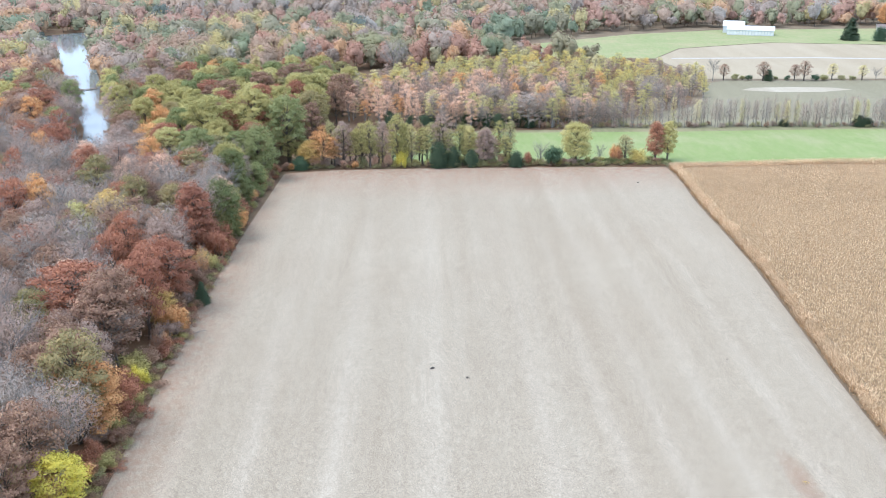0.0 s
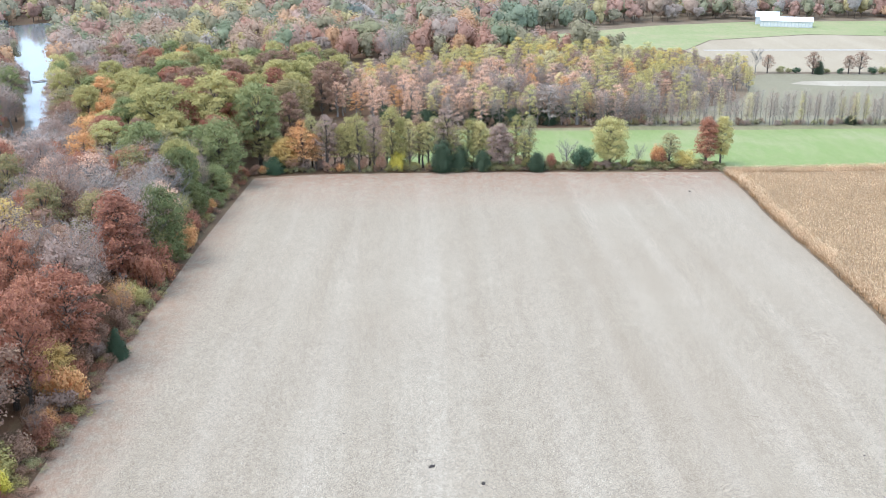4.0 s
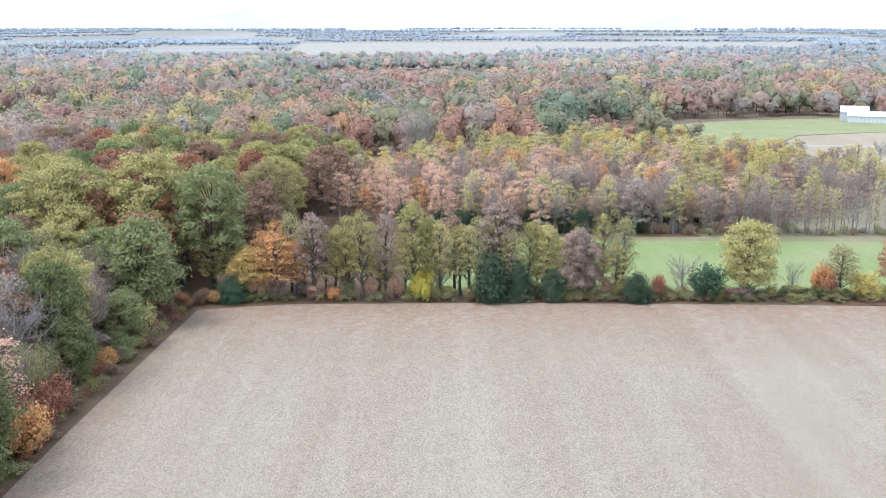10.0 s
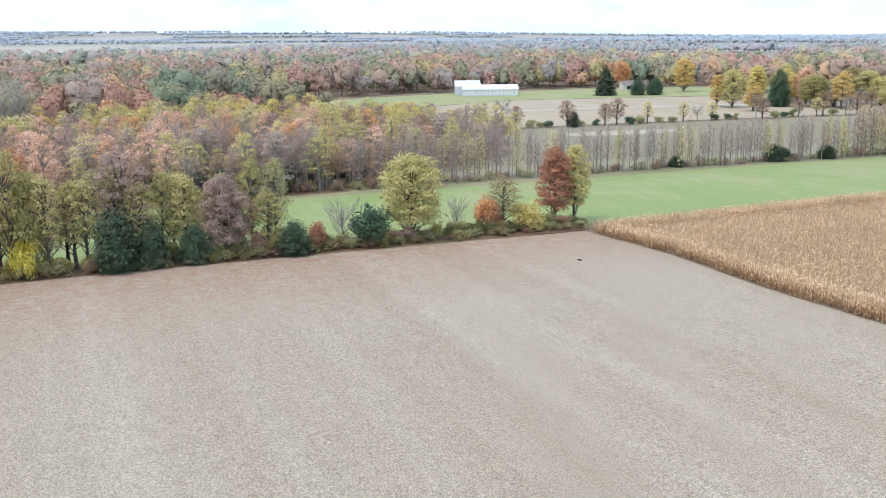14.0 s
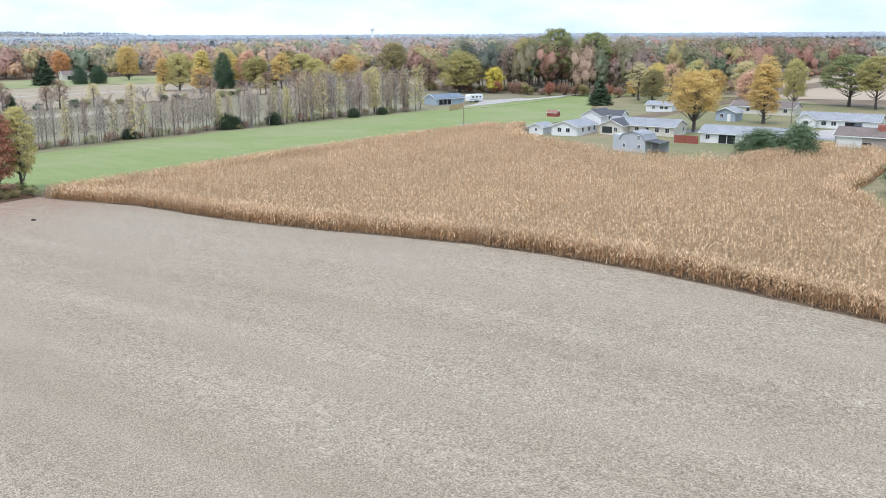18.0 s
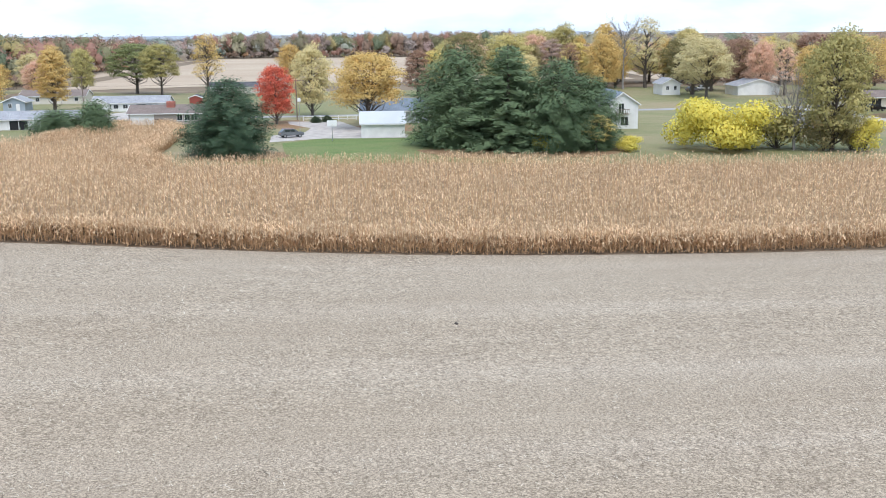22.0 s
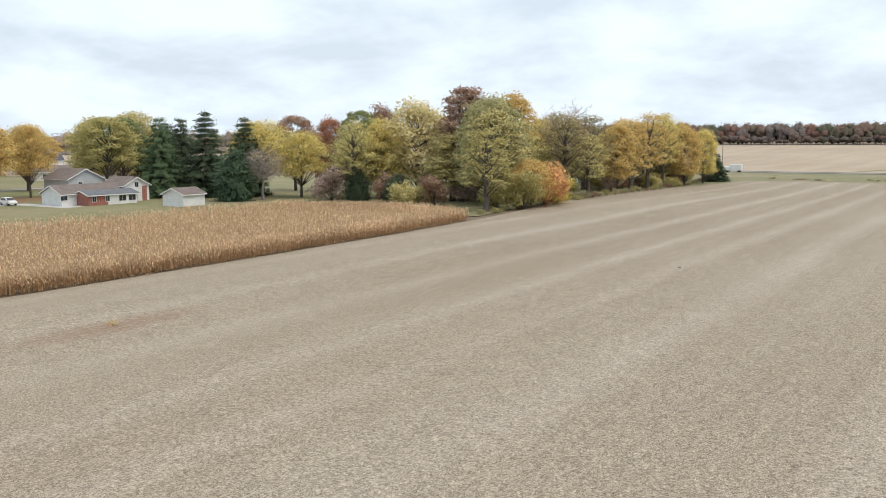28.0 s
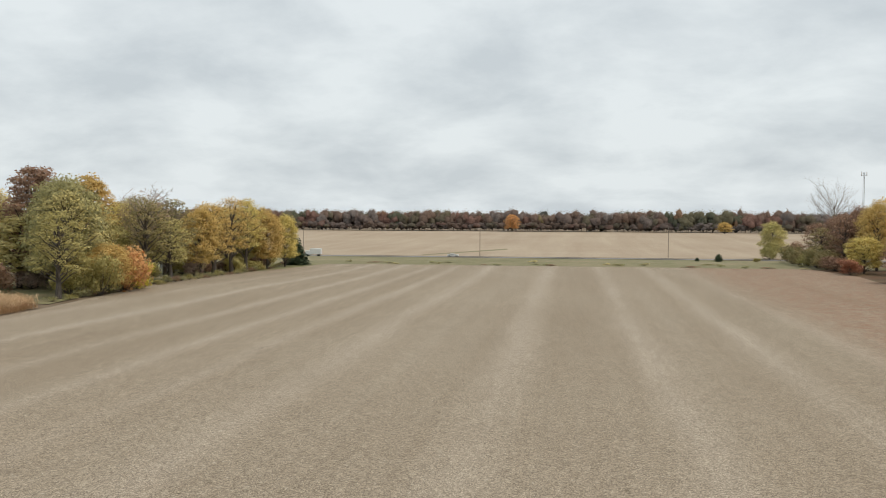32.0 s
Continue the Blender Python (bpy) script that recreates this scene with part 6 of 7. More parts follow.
def shingle_mat(name, col):
    m, nt, p = nodes_of(name)
    br = nt.nodes.new("ShaderNodeTexBrick")
    br.inputs["Scale"].default_value = 2.2
    br.inputs["Color1"].default_value = (*[c * 0.85 for c in col], 1)
    br.inputs["Color2"].default_value = (*[min(1, c * 1.15) for c in col], 1)
    br.inputs["Mortar"].default_value = (*[c * 0.6 for c in col], 1)
    nt.links.new(mapped(nt), br.inputs["Vector"])
    st = tex_noise(nt, mapped(nt), 0.5, 5)
    c = mixed(nt, 0.5, br.outputs["Color"], ramp_of(nt, st, (0.3, (0.7, 0.7, 0.7)), (0.7, (1.15, 1.15, 1.15))), 'MULTIPLY')
    nt.links.new(c, p.inputs["Base Color"])
    p.inputs["Roughness"].default_value = 0.85
    return m


def brick_mat():
    m, nt, p = nodes_of("red_brick")
    br = nt.nodes.new("ShaderNodeTexBrick")
    br.inputs["Scale"].default_value = 4.5
    br.inputs["Color1"].default_value, br.inputs["Color2"].default_value = (0.30, 0.10, 0.075, 1), (0.36, 0.14, 0.10, 1)
    br.inputs["Mortar"].default_value = (0.38, 0.33, 0.30, 1)
    br.inputs["Mortar Size"].default_value = 0.012
    mp = nt.nodes.new("ShaderNodeMapping")
    mp.inputs["Rotation"].default_value = (radians(90), 0, radians(90))
    nt.links.new(mapped(nt), mp.inputs["Vector"])
    nt.links.new(mp.outputs[0], br.inputs["Vector"])
    nt.links.new(br.outputs["Color"], p.inputs["Base Color"])
    p.inputs["Roughness"].default_value = 0.9
    return m


W_WHITE, W_CREAM = siding_mat("siding_white", (0.78, 0.78, 0.76)), siding_mat("siding_cream", (0.64, 0.60, 0.52))
W_GREY, W_BLUE = siding_mat("siding_grey", (0.50, 0.52, 0.54)), siding_mat("siding_blue_grey", (0.36, 0.42, 0.48))
W_BRICK = brick_mat()
W_RED = siding_mat("red_boards", (0.30, 0.08, 0.06))
W_WOOD = siding_mat("cedar_boards", (0.50, 0.36, 0.21), 0.15)
R_GREY, R_DARK = shingle_mat("shingle_grey", (0.33, 0.34, 0.36)), shingle_mat("shingle_dark", (0.11, 0.11, 0.12))
R_BROWN, R_BLUE = shingle_mat("shingle_brown", (0.21, 0.17, 0.15)), shingle_mat("shingle_blue_grey", (0.19, 0.23, 0.28))
R_METAL = plain_mat("white_metal_sheet", (0.60, 0.62, 0.64), 0.4, 0.0, 0.05, 0.5, 0.5)
R_SLATE = shingle_mat("shingle_slate", (0.16, 0.17, 0.18))
R_TIN = plain_mat("galvanised_sheet", (0.50, 0.53, 0.56), 0.4, 0.0, 0.06, 0.6, 0.5)
M_TRIM = plain_mat("white_trim", (0.80, 0.80, 0.79), 0.5, 0, 0.05)
M_BLACK = plain_mat("black_rubber", (0.02, 0.02, 0.02), 0.8)
M_STEEL = plain_mat("steel", (0.45, 0.46, 0.47), 0.35, 0.9, 0.05)
M_POLE = bark_mat("weathered_pole", (0.16, 0.125, 0.10), (0.27, 0.22, 0.18))
M_CONC = plain_mat("concrete", (0.46, 0.45, 0.43), 0.9, 0, 0.1, 1.0)
M_DOOR = plain_mat("painted_door", (0.62, 0.62, 0.60), 0.5)
# Near-black painted on flat wall panels for the shade inside porches and garages.
M_SHADE = plain_mat("painted_interior_shade", (0.03, 0.03, 0.032), 0.9)
m_glass, _, p_g = nodes_of("window_glass")
p_g.inputs["Base Color"].default_value = (0.03, 0.035, 0.04, 1)
p_g.inputs["Roughness"].default_value, p_g.inputs["Specular IOR Level"].default_value = 0.06, 0.8


def window(parent, x, y, z, w, h, face):
    """A framed window on a wall; face: -x, +x, -y or +y."""
    def bx(a0, z0, a1, z1, d0, d1):
        s = 1 if face[0] == '+' else -1
        if face[1] == 'x':
            lo, hi = sorted((x + s * d0, x + s * d1))
            return box_bm(lo, y + a0, z + z0, hi, y + a1, z + z1)
        lo, hi = sorted((y + s * d0, y + s * d1))
        return box_bm(x + a0, lo, z + z0, x + a1, hi, z + z1)
    fr = part("window", bx(-w / 2 - 0.09, -0.09, w / 2 + 0.09, h + 0.09, -0.05, 0.04), M_TRIM, parent)
    part("pane", bx(-w / 2, 0, -0.03, h, 0.0, 0.055), m_glass, fr, "dark window glass")
    part("pane", bx(0.03, 0, w / 2, h, 0.0, 0.055), m_glass, fr, "dark window glass")
    return fr


def panel(name, parent, x, y, z, w, h, face, mat, label="", d=0.05):
    s = 1 if face[0] == '+' else -1
    if face[1] == 'x':
        lo, hi = sorted((x - s * 0.02, x + s * d))
        return part(name, box_bm(lo, y - w / 2, z, hi, y + w / 2, z + h), mat, parent, label)
    lo, hi = sorted((y - s * 0.02, y + s * d))
    return part(name, box_bm(x - w / 2, lo, z, x + w / 2, hi, z + h), mat, parent, label)


def gable_body(parent, cx, cy, lx, ly, wall_h, rise, ridge, wall, roof, over=0.4, z0=0.0, gable=None):
    """Walls with gables, and two roof slabs with eaves, round (cx, cy). ridge: 'x' or 'y'."""
    half = (ly if ridge == 'x' else lx) / 2
    length = (lx if ridge == 'x' else ly) / 2
    mid, along = (cy, cx) if ridge == 'x' else (cx, cy)
    prof = [(mid - half, z0 - 0.3), (mid + half, z0 - 0.3), (mid + half, z0 + wall_h), (mid, z0 + wall_h + rise), (mid - half, z0 + wall_h)]
    part("wall", prism_bm(prof, along - length, along + length, ridge), wall, parent)
    k = rise / half
    for s in (-1, 1):
        e = half + over
        pr = [(mid, z0 + wall_h + rise + 0.03), (mid + s * e, z0 + wall_h - k * over + 0.03), (mid + s * e, z0 + wall_h - k * over + 0.2), (mid, z0 + wall_h + rise + 0.22)]
        slab = part("roof", prism_bm(pr, along - length - over, along + length + over, ridge), roof, parent)
        pr = [(mid + s * (e + 0.02), z0 + wall_h - k * over - 0.06), (mid + s * (e + 0.14), z0 + wall_h - k * over - 0.06), (mid + s * (e + 0.14), z0 + wall_h - k * over + 0.12), (mid + s * (e + 0.02), z0 + wall_h - k * over + 0.12)]
        part("gutter", prism_bm(pr, along - length - over, along + length + over, ridge), M_TRIM, slab)
    for s in (-1, 1):
        at = along + s * (length + over + 0.02)
        for t in (-1, 1):
            e = half + over
            pr = [(mid, z0 + wall_h + rise - 0.04), (mid + t * e, z0 + wall_h - k * over - 0.04), (mid + t * e, z0 + wall_h - k * over + 0.2), (mid, z0 + wall_h + rise + 0.2)]
            part("bargeboard", prism_bm(pr, at, at + s * 0.06, ridge), M_TRIM, parent)


def base_of(name, x, y, rot, label, category="house", group="", size=1.0):
    root = new(name)
    root.matrix_basis = pose(x, y, float(land(x, y)), 0, 0, rot) @ Matrix.Scale(size, 4)
    return tagged(root, label, category, group)


def row_windows(root, x, ys, z, w, h, face='-x'):
    for y in ys:
        window(root, x, y, z, w, h, face)


# ---- village houses ----
V = "village houses"
b = base_of("garage", 206, 292, 0, "small white gabled garage at the corn's edge", "garage", V, size=0.78)
gable_body(b, 0, 0, 7, 5, 2.3, 1.1, 'x', W_WHITE, R_GREY)
window(b, -3.5, 0, 1.1, 0.7, 0.8, '-x')
b = base_of("house", 208.3, 284, 0, "white ranch house with grey shingle roof", "house", V, size=0.82)
gable_body(b, 0, 0, 13, 8.5, 2.6, 1.5, 'x', W_WHITE, R_GREY)
window(b, -6.5, -1.2, 1.0, 1.2, 1.2, '-x')
window(b, -6.5, 1.6, 1.0, 1.2, 1.2, '-x')
for x in (-3, 1, 4.5):
    window(b, x, -4.25, 1.0, 1.0, 1.2, '-y')
panel("door", b, 6.0, -4.25, 0, 1.0, 2.0, '-y', M_DOOR)
b = base_of("house", 241.6, 294, 0, "white house with black roof and white eaves", "house", V, size=0.74)
gable_body(b, 0, 0, 12, 8, 2.9, 2.0, 'x', W_WHITE, R_DARK)
gable_body(b, 5, -5.5, 6, 6, 2.6, 1.6, 'y', W_WHITE, R_DARK)
window(b, 1, -4.0, 1.0, 1.0, 1.2, '-y')
b = base_of("house", 217.5, 270, 0, "long cream house with grey roof and front gable", "house", V, size=0.86)
gable_body(b, 0, -1, 9, 20, 2.7, 1.6, 'y', W_CREAM, R_GREY)
gable_body(b, -4.5, 6, 8, 7, 2.7, 1.5, 'x', W_CREAM, R_DARK)
row_windows(b, -4.5, (-9, -6, -3, 0), 1.0, 1.1, 1.2)
window(b, -8.5, 4.6, 1.0, 0.9, 1.1, '-x')
panel("sunroom_glass", b, -8.5, 7.2, 0.5, 3.0, 1.8, '-x', m_glass)
window(b, 2, -11, 1.0, 0.9, 1.3, '-y')
b = base_of("shed", 184, 256.5, -6, "grey gambrel garden shed with a porch", "shed")
prof = [(-3.0, -0.3), (3.0, -0.3), (3.0, 2.5), (2.3, 3.6), (0.8, 4.2), (-0.8, 4.2), (-2.3, 3.6), (-3.0, 2.5)]
part("wall", prism_bm(prof, -2.5, 2.5, 'x'), W_GREY, b)
for a, c in (((3.05, 2.45), (2.33, 3.63)), ((2.33, 3.63), (0.0, 4.3)), ((-3.05, 2.45), (-2.33, 3.63)), ((-2.33, 3.63), (0.0, 4.3))):
    part("roof", prism_bm([a, c, (c[0], c[1] + 0.12), (a[0] * 1.02, a[1] + 0.12)], -2.7, 2.7, 'x'), R_GREY, b)
panel("door", b, -2.5, 0.0, 0, 1.4, 2.0, '-x', W_GREY, "double plank door")
window(b, -2.5, 1.9, 0.9, 0.5, 0.8, '-x')
window(b, -2.5, -1.6, 0.9, 0.5, 0.8, '-x')
window(b, -2.5, -1.5, 2.7, 0.5, 0.8, '-x')
part("wall", box_bm(-1.8, 3.05, -0.3, 2.2, 5.0, 3.4), W_GREY, b)
part("porch_roof", prism_bm([(-3.05, 2.5), (-6.2, 2.1), (-6.2, 2.2), (-3.05, 2.62)], -2.3, 2.2, 'x'), R_DARK, b)
for x, y in ((-2.1, -6.0), (2.0, -6.0), (-2.1, -4.4)):
    part("post", box_bm(x - 0.07, y - 0.07, -0.3, x + 0.07, y + 0.07, 2.1), M_POLE, b)
part("back_wall", box_bm(1.9, -6.1, -0.3, 2.0, -3.05, 2.1), W_GREY, b)
b = base_of("house", 287, 294, 0, "white house with picture windows and pale roof", "house", V, size=0.72)
gable_body(b, 0, 0, 8, 12, 2.8, 1.3, 'y', W_WHITE, R_GREY)
row_windows(b, -4, (-3.4, -1.4), 1.0, 1.5, 1.2)
window(b, -4, 2.4, 1.0, 1.0, 1.2, '-x')
b = base_of("cottage", 262, 264, 0, "small blue grey cottage with a white porch", "house", V)
gable_body(b, 0, 0, 6, 5.6, 2.5, 1.2, 'x', W_BLUE, R_GREY)
window(b, -3, 1.0, 1.0, 0.8, 1.0, '-x')
panel("door", b, -3, -1.0, 0, 0.9, 2.0, '-x', M_TRIM)
b = base_of("house", 289, 262, 0, "long tan house with a brown roof", "house", V, size=0.84)
gable_body(b, 0, 0, 9, 22, 2.8, 1.7, 'y', W_CREAM, R_BROWN)
row_windows(b, -4.5, (-8, -4, 0, 5), 1.0, 1.2, 1.2)
b = base_of("house", 210.2, 241, 0, "long grey house with blue grey roof and open porch", "house", V, size=0.88)
gable_body(b, 0, 0, 8.5, 24, 2.6, 1.5, 'y', W_WHITE, R_GREY)
panel("porch_opening", b, -4.25, 5.0, 0.1, 4.6, 2.1, '-x', M_SHADE, "black panel for the shade in the open porch")
window(b, -4.25, 10, 1.0, 1.0, 1.1, '-x')
panel("door", b, -4.25, 1.4, 0, 1.0, 2.0, '-x', M_TRIM)
row_windows(b, -4.25, (-1.4, -5, -8), 1.0, 1.3, 1.2)
for y in (2.8, 5.0, 7.2):
    part("porch_post", box_bm(-4.42, y - 0.06, 0, -4.3, y + 0.06, 2.3), M_TRIM, b)
b = base_of("fence", 203, 253.5, 0, "low dark red board fence", "fence")
for i in range(14):
    part("board", box_bm(-0.02, -2.8 + i * 0.4, -0.1, 0.02, -2.44 + i * 0.4, 1.7), W_RED, b)
b = base_of("house", 257.2, 233, 0, "long white ranch house with grey roof and garage", "house", V, size=0.8)
gable_body(b, 0, 0, 9, 24, 2.8, 1.8, 'y', W_WHITE, R_GREY)
gable_body(b, -2, 9.5, 9, 6, 2.8, 1.7, 'x', W_WHITE, R_GREY)
row_windows(b, -4.5, (4.5, 1.5), 1.0, 1.4, 1.2)
window(b, -6.5, 9.5, 1.0, 1.4, 1.2, '-x')
panel("garage_opening", b, -4.5, -3.5, 0, 3.2, 2.2, '-x', M_SHADE, "black panel for the shade in the open garage")
panel("garage_door", b, -4.5, -7.6, 0, 3.2, 2.2, '-x', M_TRIM)
panel("door", b, -4.5, -0.5, 0, 1.0, 2.0, '-x', M_DOOR)
window(b, 0, -12, 1.0, 0.9, 1.2, '-y')
b = base_of("shed", 263, 217.5, 0, "dark red board outbuilding", "shed")
gable_body(b, 0, 0, 3, 3.2, 2.8, 0.6, 'x', W_RED, R_DARK, 0.15)
b = base_of("house", 218, 216, 0, "low brown-roofed brick house with white garage", "house", V)
gable_body(b, 0, 0, 8, 17, 2.5, 1.4, 'y', W_BRICK, R_BROWN)
panel("garage_wall", b, -4.0, 5.6, 0, 5.2, 2.3, '-x', W_WHITE)
panel("garage_opening", b, -4.05, 2.0, 0, 1.8, 1.2, '-x', M_SHADE)
part("chimney", box_bm(-1.6, -1.2, 3.0, -0.2, 0.6, 4.9, 0.04), W_BRICK, b)
row_windows(b, -4.0, (-2.6, -4.2, -5.8), 0.9, 1.1, 1.2)
b = base_of("shed", 181.5, 169.5, 0, "white shed with a grey metal roof on gravel", "shed")
gable_body(b, 0, 0, 5.5, 8.2, 2.7, 1.9, 'y', W_WHITE, R_TIN, 0.25)
for i in range(9):
    part("roof_rib", prism_bm([(-3.0, 2.62), (0.0, 4.8), (0.0, 4.86), (-3.0, 2.68)], -4.2 + i * 1.05, -4.15 + i * 1.05, 'y'), R_TIN, b)
b = base_of("house", 212, 166, 0, "grey house with a blue grey roof behind the yellow tree", "house", V)
gable_body(b, 0, 0, 8, 15, 2.8, 2.2, 'y', W_GREY, R_BLUE)
window(b, -4, -5.0, 0.9, 1.0, 1.4, '-x')
row_windows(b, -4, (-1, 3), 0.9, 1.2, 1.3)
panel("garage_opening", b, -4, 5.6, 0, 2.6, 2.1, '-x', M_SHADE)
b = base_of("house", 194, 121, 0, "white two storey house with a small balcony", "house", V)
gable_body(b, 0, 0, 14, 6.6, 5.0, 2.2, 'x', W_WHITE, R_BLUE, 0.35)
window(b, -7, 0.2, 3.2, 1.0, 1.9, '-x')
window(b, -7, -0.5, 0.7, 1.5, 1.7, '-x')
bal = part("balcony", box_bm(-7.95, -1.2, 3.0, -7.0, 1.6, 3.12), M_POLE, b)
for i in range(8):
    part("baluster", box_bm(-7.94, -1.2 + i * 0.385, 3.1, -7.88, -1.14 + i * 0.385, 3.95), M_POLE, bal)
part("rail", box_bm(-7.97, -1.22, 3.95, -7.86, 1.62, 4.05), M_POLE, bal)
b = base_of("house", 168.5, 97.5, 0, "small white house with a grey roof", "house", V)
gable_body(b, 0, 0, 6.5, 9, 2.3, 2.1, 'y', W_WHITE, R_GREY)
window(b, -3.25, 2.8, 0.7, 0.9, 1.3, '-x')
window(b, -3.25, 1.2, 0.7, 0.9, 1.3, '-x')
panel("porch_opening", b, -3.25, -1.9, 0, 3.4, 2.1, '-x', M_SHADE, "black panel for the shade in the cluttered porch")
b = base_of("house", 172.5, 40.3, -6, "red brick ranch house with white sunroom", "house", V)
gable_body(b, 2.5, 0, 8, 17, 2.5, 1.6, 'y', W_WHITE, R_BROWN)
gable_body(b, -3.2, -1, 5.5, 12, 2.2, 0.8, 'y', W_BRICK, R_SLATE, 0.35)
panel("sunroom_wall", b, -5.95, -3.3, 0, 7.2, 2.25, '-x', W_WHITE)
for y in (-3.2, -5.6):
    window(b, -6.0, y, 0.7, 1.7, 1.2, '-x')
window(b, -5.95, 3.6, 0.8, 0.9, 1.1, '-x')
window(b, -5.95, 0.4, 0.8, 0.9, 1.1, '-x')
gable_body(b, 3.5, -10.2, 9, 6.5, 3.6, 1.7, 'x', W_WHITE, R_BROWN)
window(b, -1.0, -10.2, 3.2, 0.9, 1.1, '-x')
panel("brick_pier", b, -1.0, -12.2, 0, 1.2, 3.4, '-x', W_BRICK)
window(b, -1.6, 8.0, 1.2, 1.5, 0.9, '-x')
b = base_of("house", 196, 28, -6, "white and grey house with brown gabled roof", "house", V)
gable_body(b, 0, 0, 11, 9, 4.6, 2.2, 'x', W_GREY, R_BROWN)
gable_body(b, 3, -7, 8, 5.5, 3.0, 1.4, 'x', W_GREY, R_BROWN)
window(b, -5.5, 1.5, 2.8, 0.9, 1.1, '-x')
b = base_of("carport", 178, 27, -6, "dark open carport beside the brick house", "carport")
part("roof", box_bm(-3, -3.5, 2.4, 3, 3.5, 2.55), R_METAL, b)
for x, y in ((-2.8, -3.3), (2.8, -3.3), (-2.8, 3.3), (2.8, 3.3), (-2.8, 0)):
    part("post", box_bm(x - 0.07, y - 0.07, -0.2, x + 0.07, y + 0.07, 2.4), M_POLE, b)
# Back wall takes the near-black that stands for shade under the roof.
part("back_wall", box_bm(2.6, -3.2, -0.1, 2.7, 3.2, 2.3), M_SHADE, b)
b = base_of("garage", 150, 35, 0, "small white garage with a brown roof by the corn", "garage")
gable_body(b, 0, 0, 6.2, 6.0, 2.5, 1.2, 'y', W_WHITE, R_BROWN, 0.3)
panel("garage_door", b, 0, 3.0, 0, 3.0, 2.1, '+y', M_TRIM)
for i in range(4):
    panel("door_rib", b, 0, 3.05, 0.5 + i * 0.5, 2.9, 0.03, '+y', M_DOOR)
b = base_of("house", 228, 46, 0, "brown house with a carport behind yellow maples", "house", V)
gable_body(b, 4, 0, 8, 16, 2.6, 1.3, 'y', W_CREAM, R_BROWN)
panel("carport_opening", b, 0, 0, 0, 6, 2.2, '-x', M_SHADE)
b = base_of("house", 284, 53, 0, "white gabled house with a grey roof", "house", V)
gable_body(b, 0, 0, 10, 13, 2.8, 1.9, 'x', W_WHITE, R_GREY)
b = base_of("house", 290, 78, 0, "small white gabled house", "house", V)
gable_body(b, 0, 0, 9, 5.6, 3.4, 1.5, 'x', W_WHITE, R_GREY)
window(b, -4.5, 1.2, 1.6, 0.8, 1.1, '-x')
window(b, -4.5, -1.2, 1.6, 0.8, 1.1, '-x')
b = base_of("house", 284, -29, -20, "tan house with a brown roof among trees", "house", V)
gable_body(b, 0, 0, 9, 16, 3.0, 1.9, 'y', W_CREAM, R_BROWN)
row_windows(b, -4.5, (-4, 0, 4), 1.0, 1.2, 1.2)
b = base_of("house", 420, -120, -20, "white farmhouse with dark roof by the far field", "house", V)
gable_body(b, 0, 0, 10, 18, 4.0, 3.0, 'y', W_WHITE, R_DARK)
b = base_of("house", 327, 215, 0, "long dark-roofed brown house", "house", V, size=0.8)
gable_body(b, 0, 0, 9, 20, 2.8, 1.7, 'y', W_CREAM, R_DARK)
b = base_of("shed", 264, 320.5, 0, "small dull red shed on the wheat's edge", "shed", size=0.75)
gable_body(b, 0, 0, 3.0, 4.6, 1.6, 0.9, 'y', W_RED, shingle_mat("shingle_rust", (0.36, 0.19, 0.15)), 0.15)
b = base_of("house", 289, 380, -18, "blue-roofed house with a dark porch", "house", size=0.85)
gable_body(b, 0, 0, 15, 9, 2.7, 1.6, 'x', W_BLUE, R_BLUE)
panel("porch_opening", b, -3, -4.5, 0.2, 7, 2.0, '-y', M_SHADE)
for x in (-6.4, -4.2, -2.0, 0.4):
    part("porch_post", box_bm(x - 0.07, -4.7, 0, x + 0.07, -4.56, 2.4), M_TRIM, b)
b = base_of("fence", 270, 361.5, 10, "cedar board privacy fence beside the wheat", "fence")
for i in range(30):
    part("board", box_bm(-6 + i * 0.4, -0.02, -0.1, -5.63 + i * 0.4, 0.02, 1.9), W_WOOD, b)
b = base_of("camper", 303, 376, -12, "white travel camper on the gravel drive", "camper")
part("body", prism_bm([(-3.6, 0.6), (3.4, 0.6), (3.6, 1.4), (3.3, 2.9), (-3.3, 2.95), (-3.6, 2.3)], -1.2, 1.2, 'y'), M_TRIM, b)
panel("stripe", b, 0, -1.2, 1.0, 6.6, 0.25, '-y', W_BLUE)
for x in (-1.8, 0.2, 2.0):
    panel("window", b, x, -1.2, 1.7, 0.9, 0.6, '-y', m_glass)
for x in (-0.7, 0.5):
    part("wheel", tube_bm((x, -1.25, 0.35), (x, -0.95, 0.35), 0.35, 12), M_BLACK, b)
part("wheel", tube_bm((-0.7, 0.95, 0.35), (-0.7, 1.25, 0.35), 0.35, 12), M_BLACK, b)

# ---- north farm ----
b = base_of("barn", 231, 664, -20, "long low white barn with metal roof", "barn")
gable_body(b, 0, 0, 31, 10, 3.6, 2.2, 'x', R_METAL, R_METAL, 0.3)
for i in range(15):
    panel("bay", b, -14.4 + i * 2.06, -5.0, 0.4, 1.7, 2.6, '-y', W_WHITE)
b = base_of("barn", 224, 679, -20, "taller white barn behind the long one", "barn")
gable_body(b, 0, 0, 14, 11, 4.8, 2.8, 'x', R_METAL, R_METAL, 0.3)
b = base_of("house", 331, 672, -20, "brown and white farmhouse with a porch", "house")
gable_body(b, 0, 0, 14, 9, 3.0, 2.0, 'x', W_CREAM, R_BROWN)
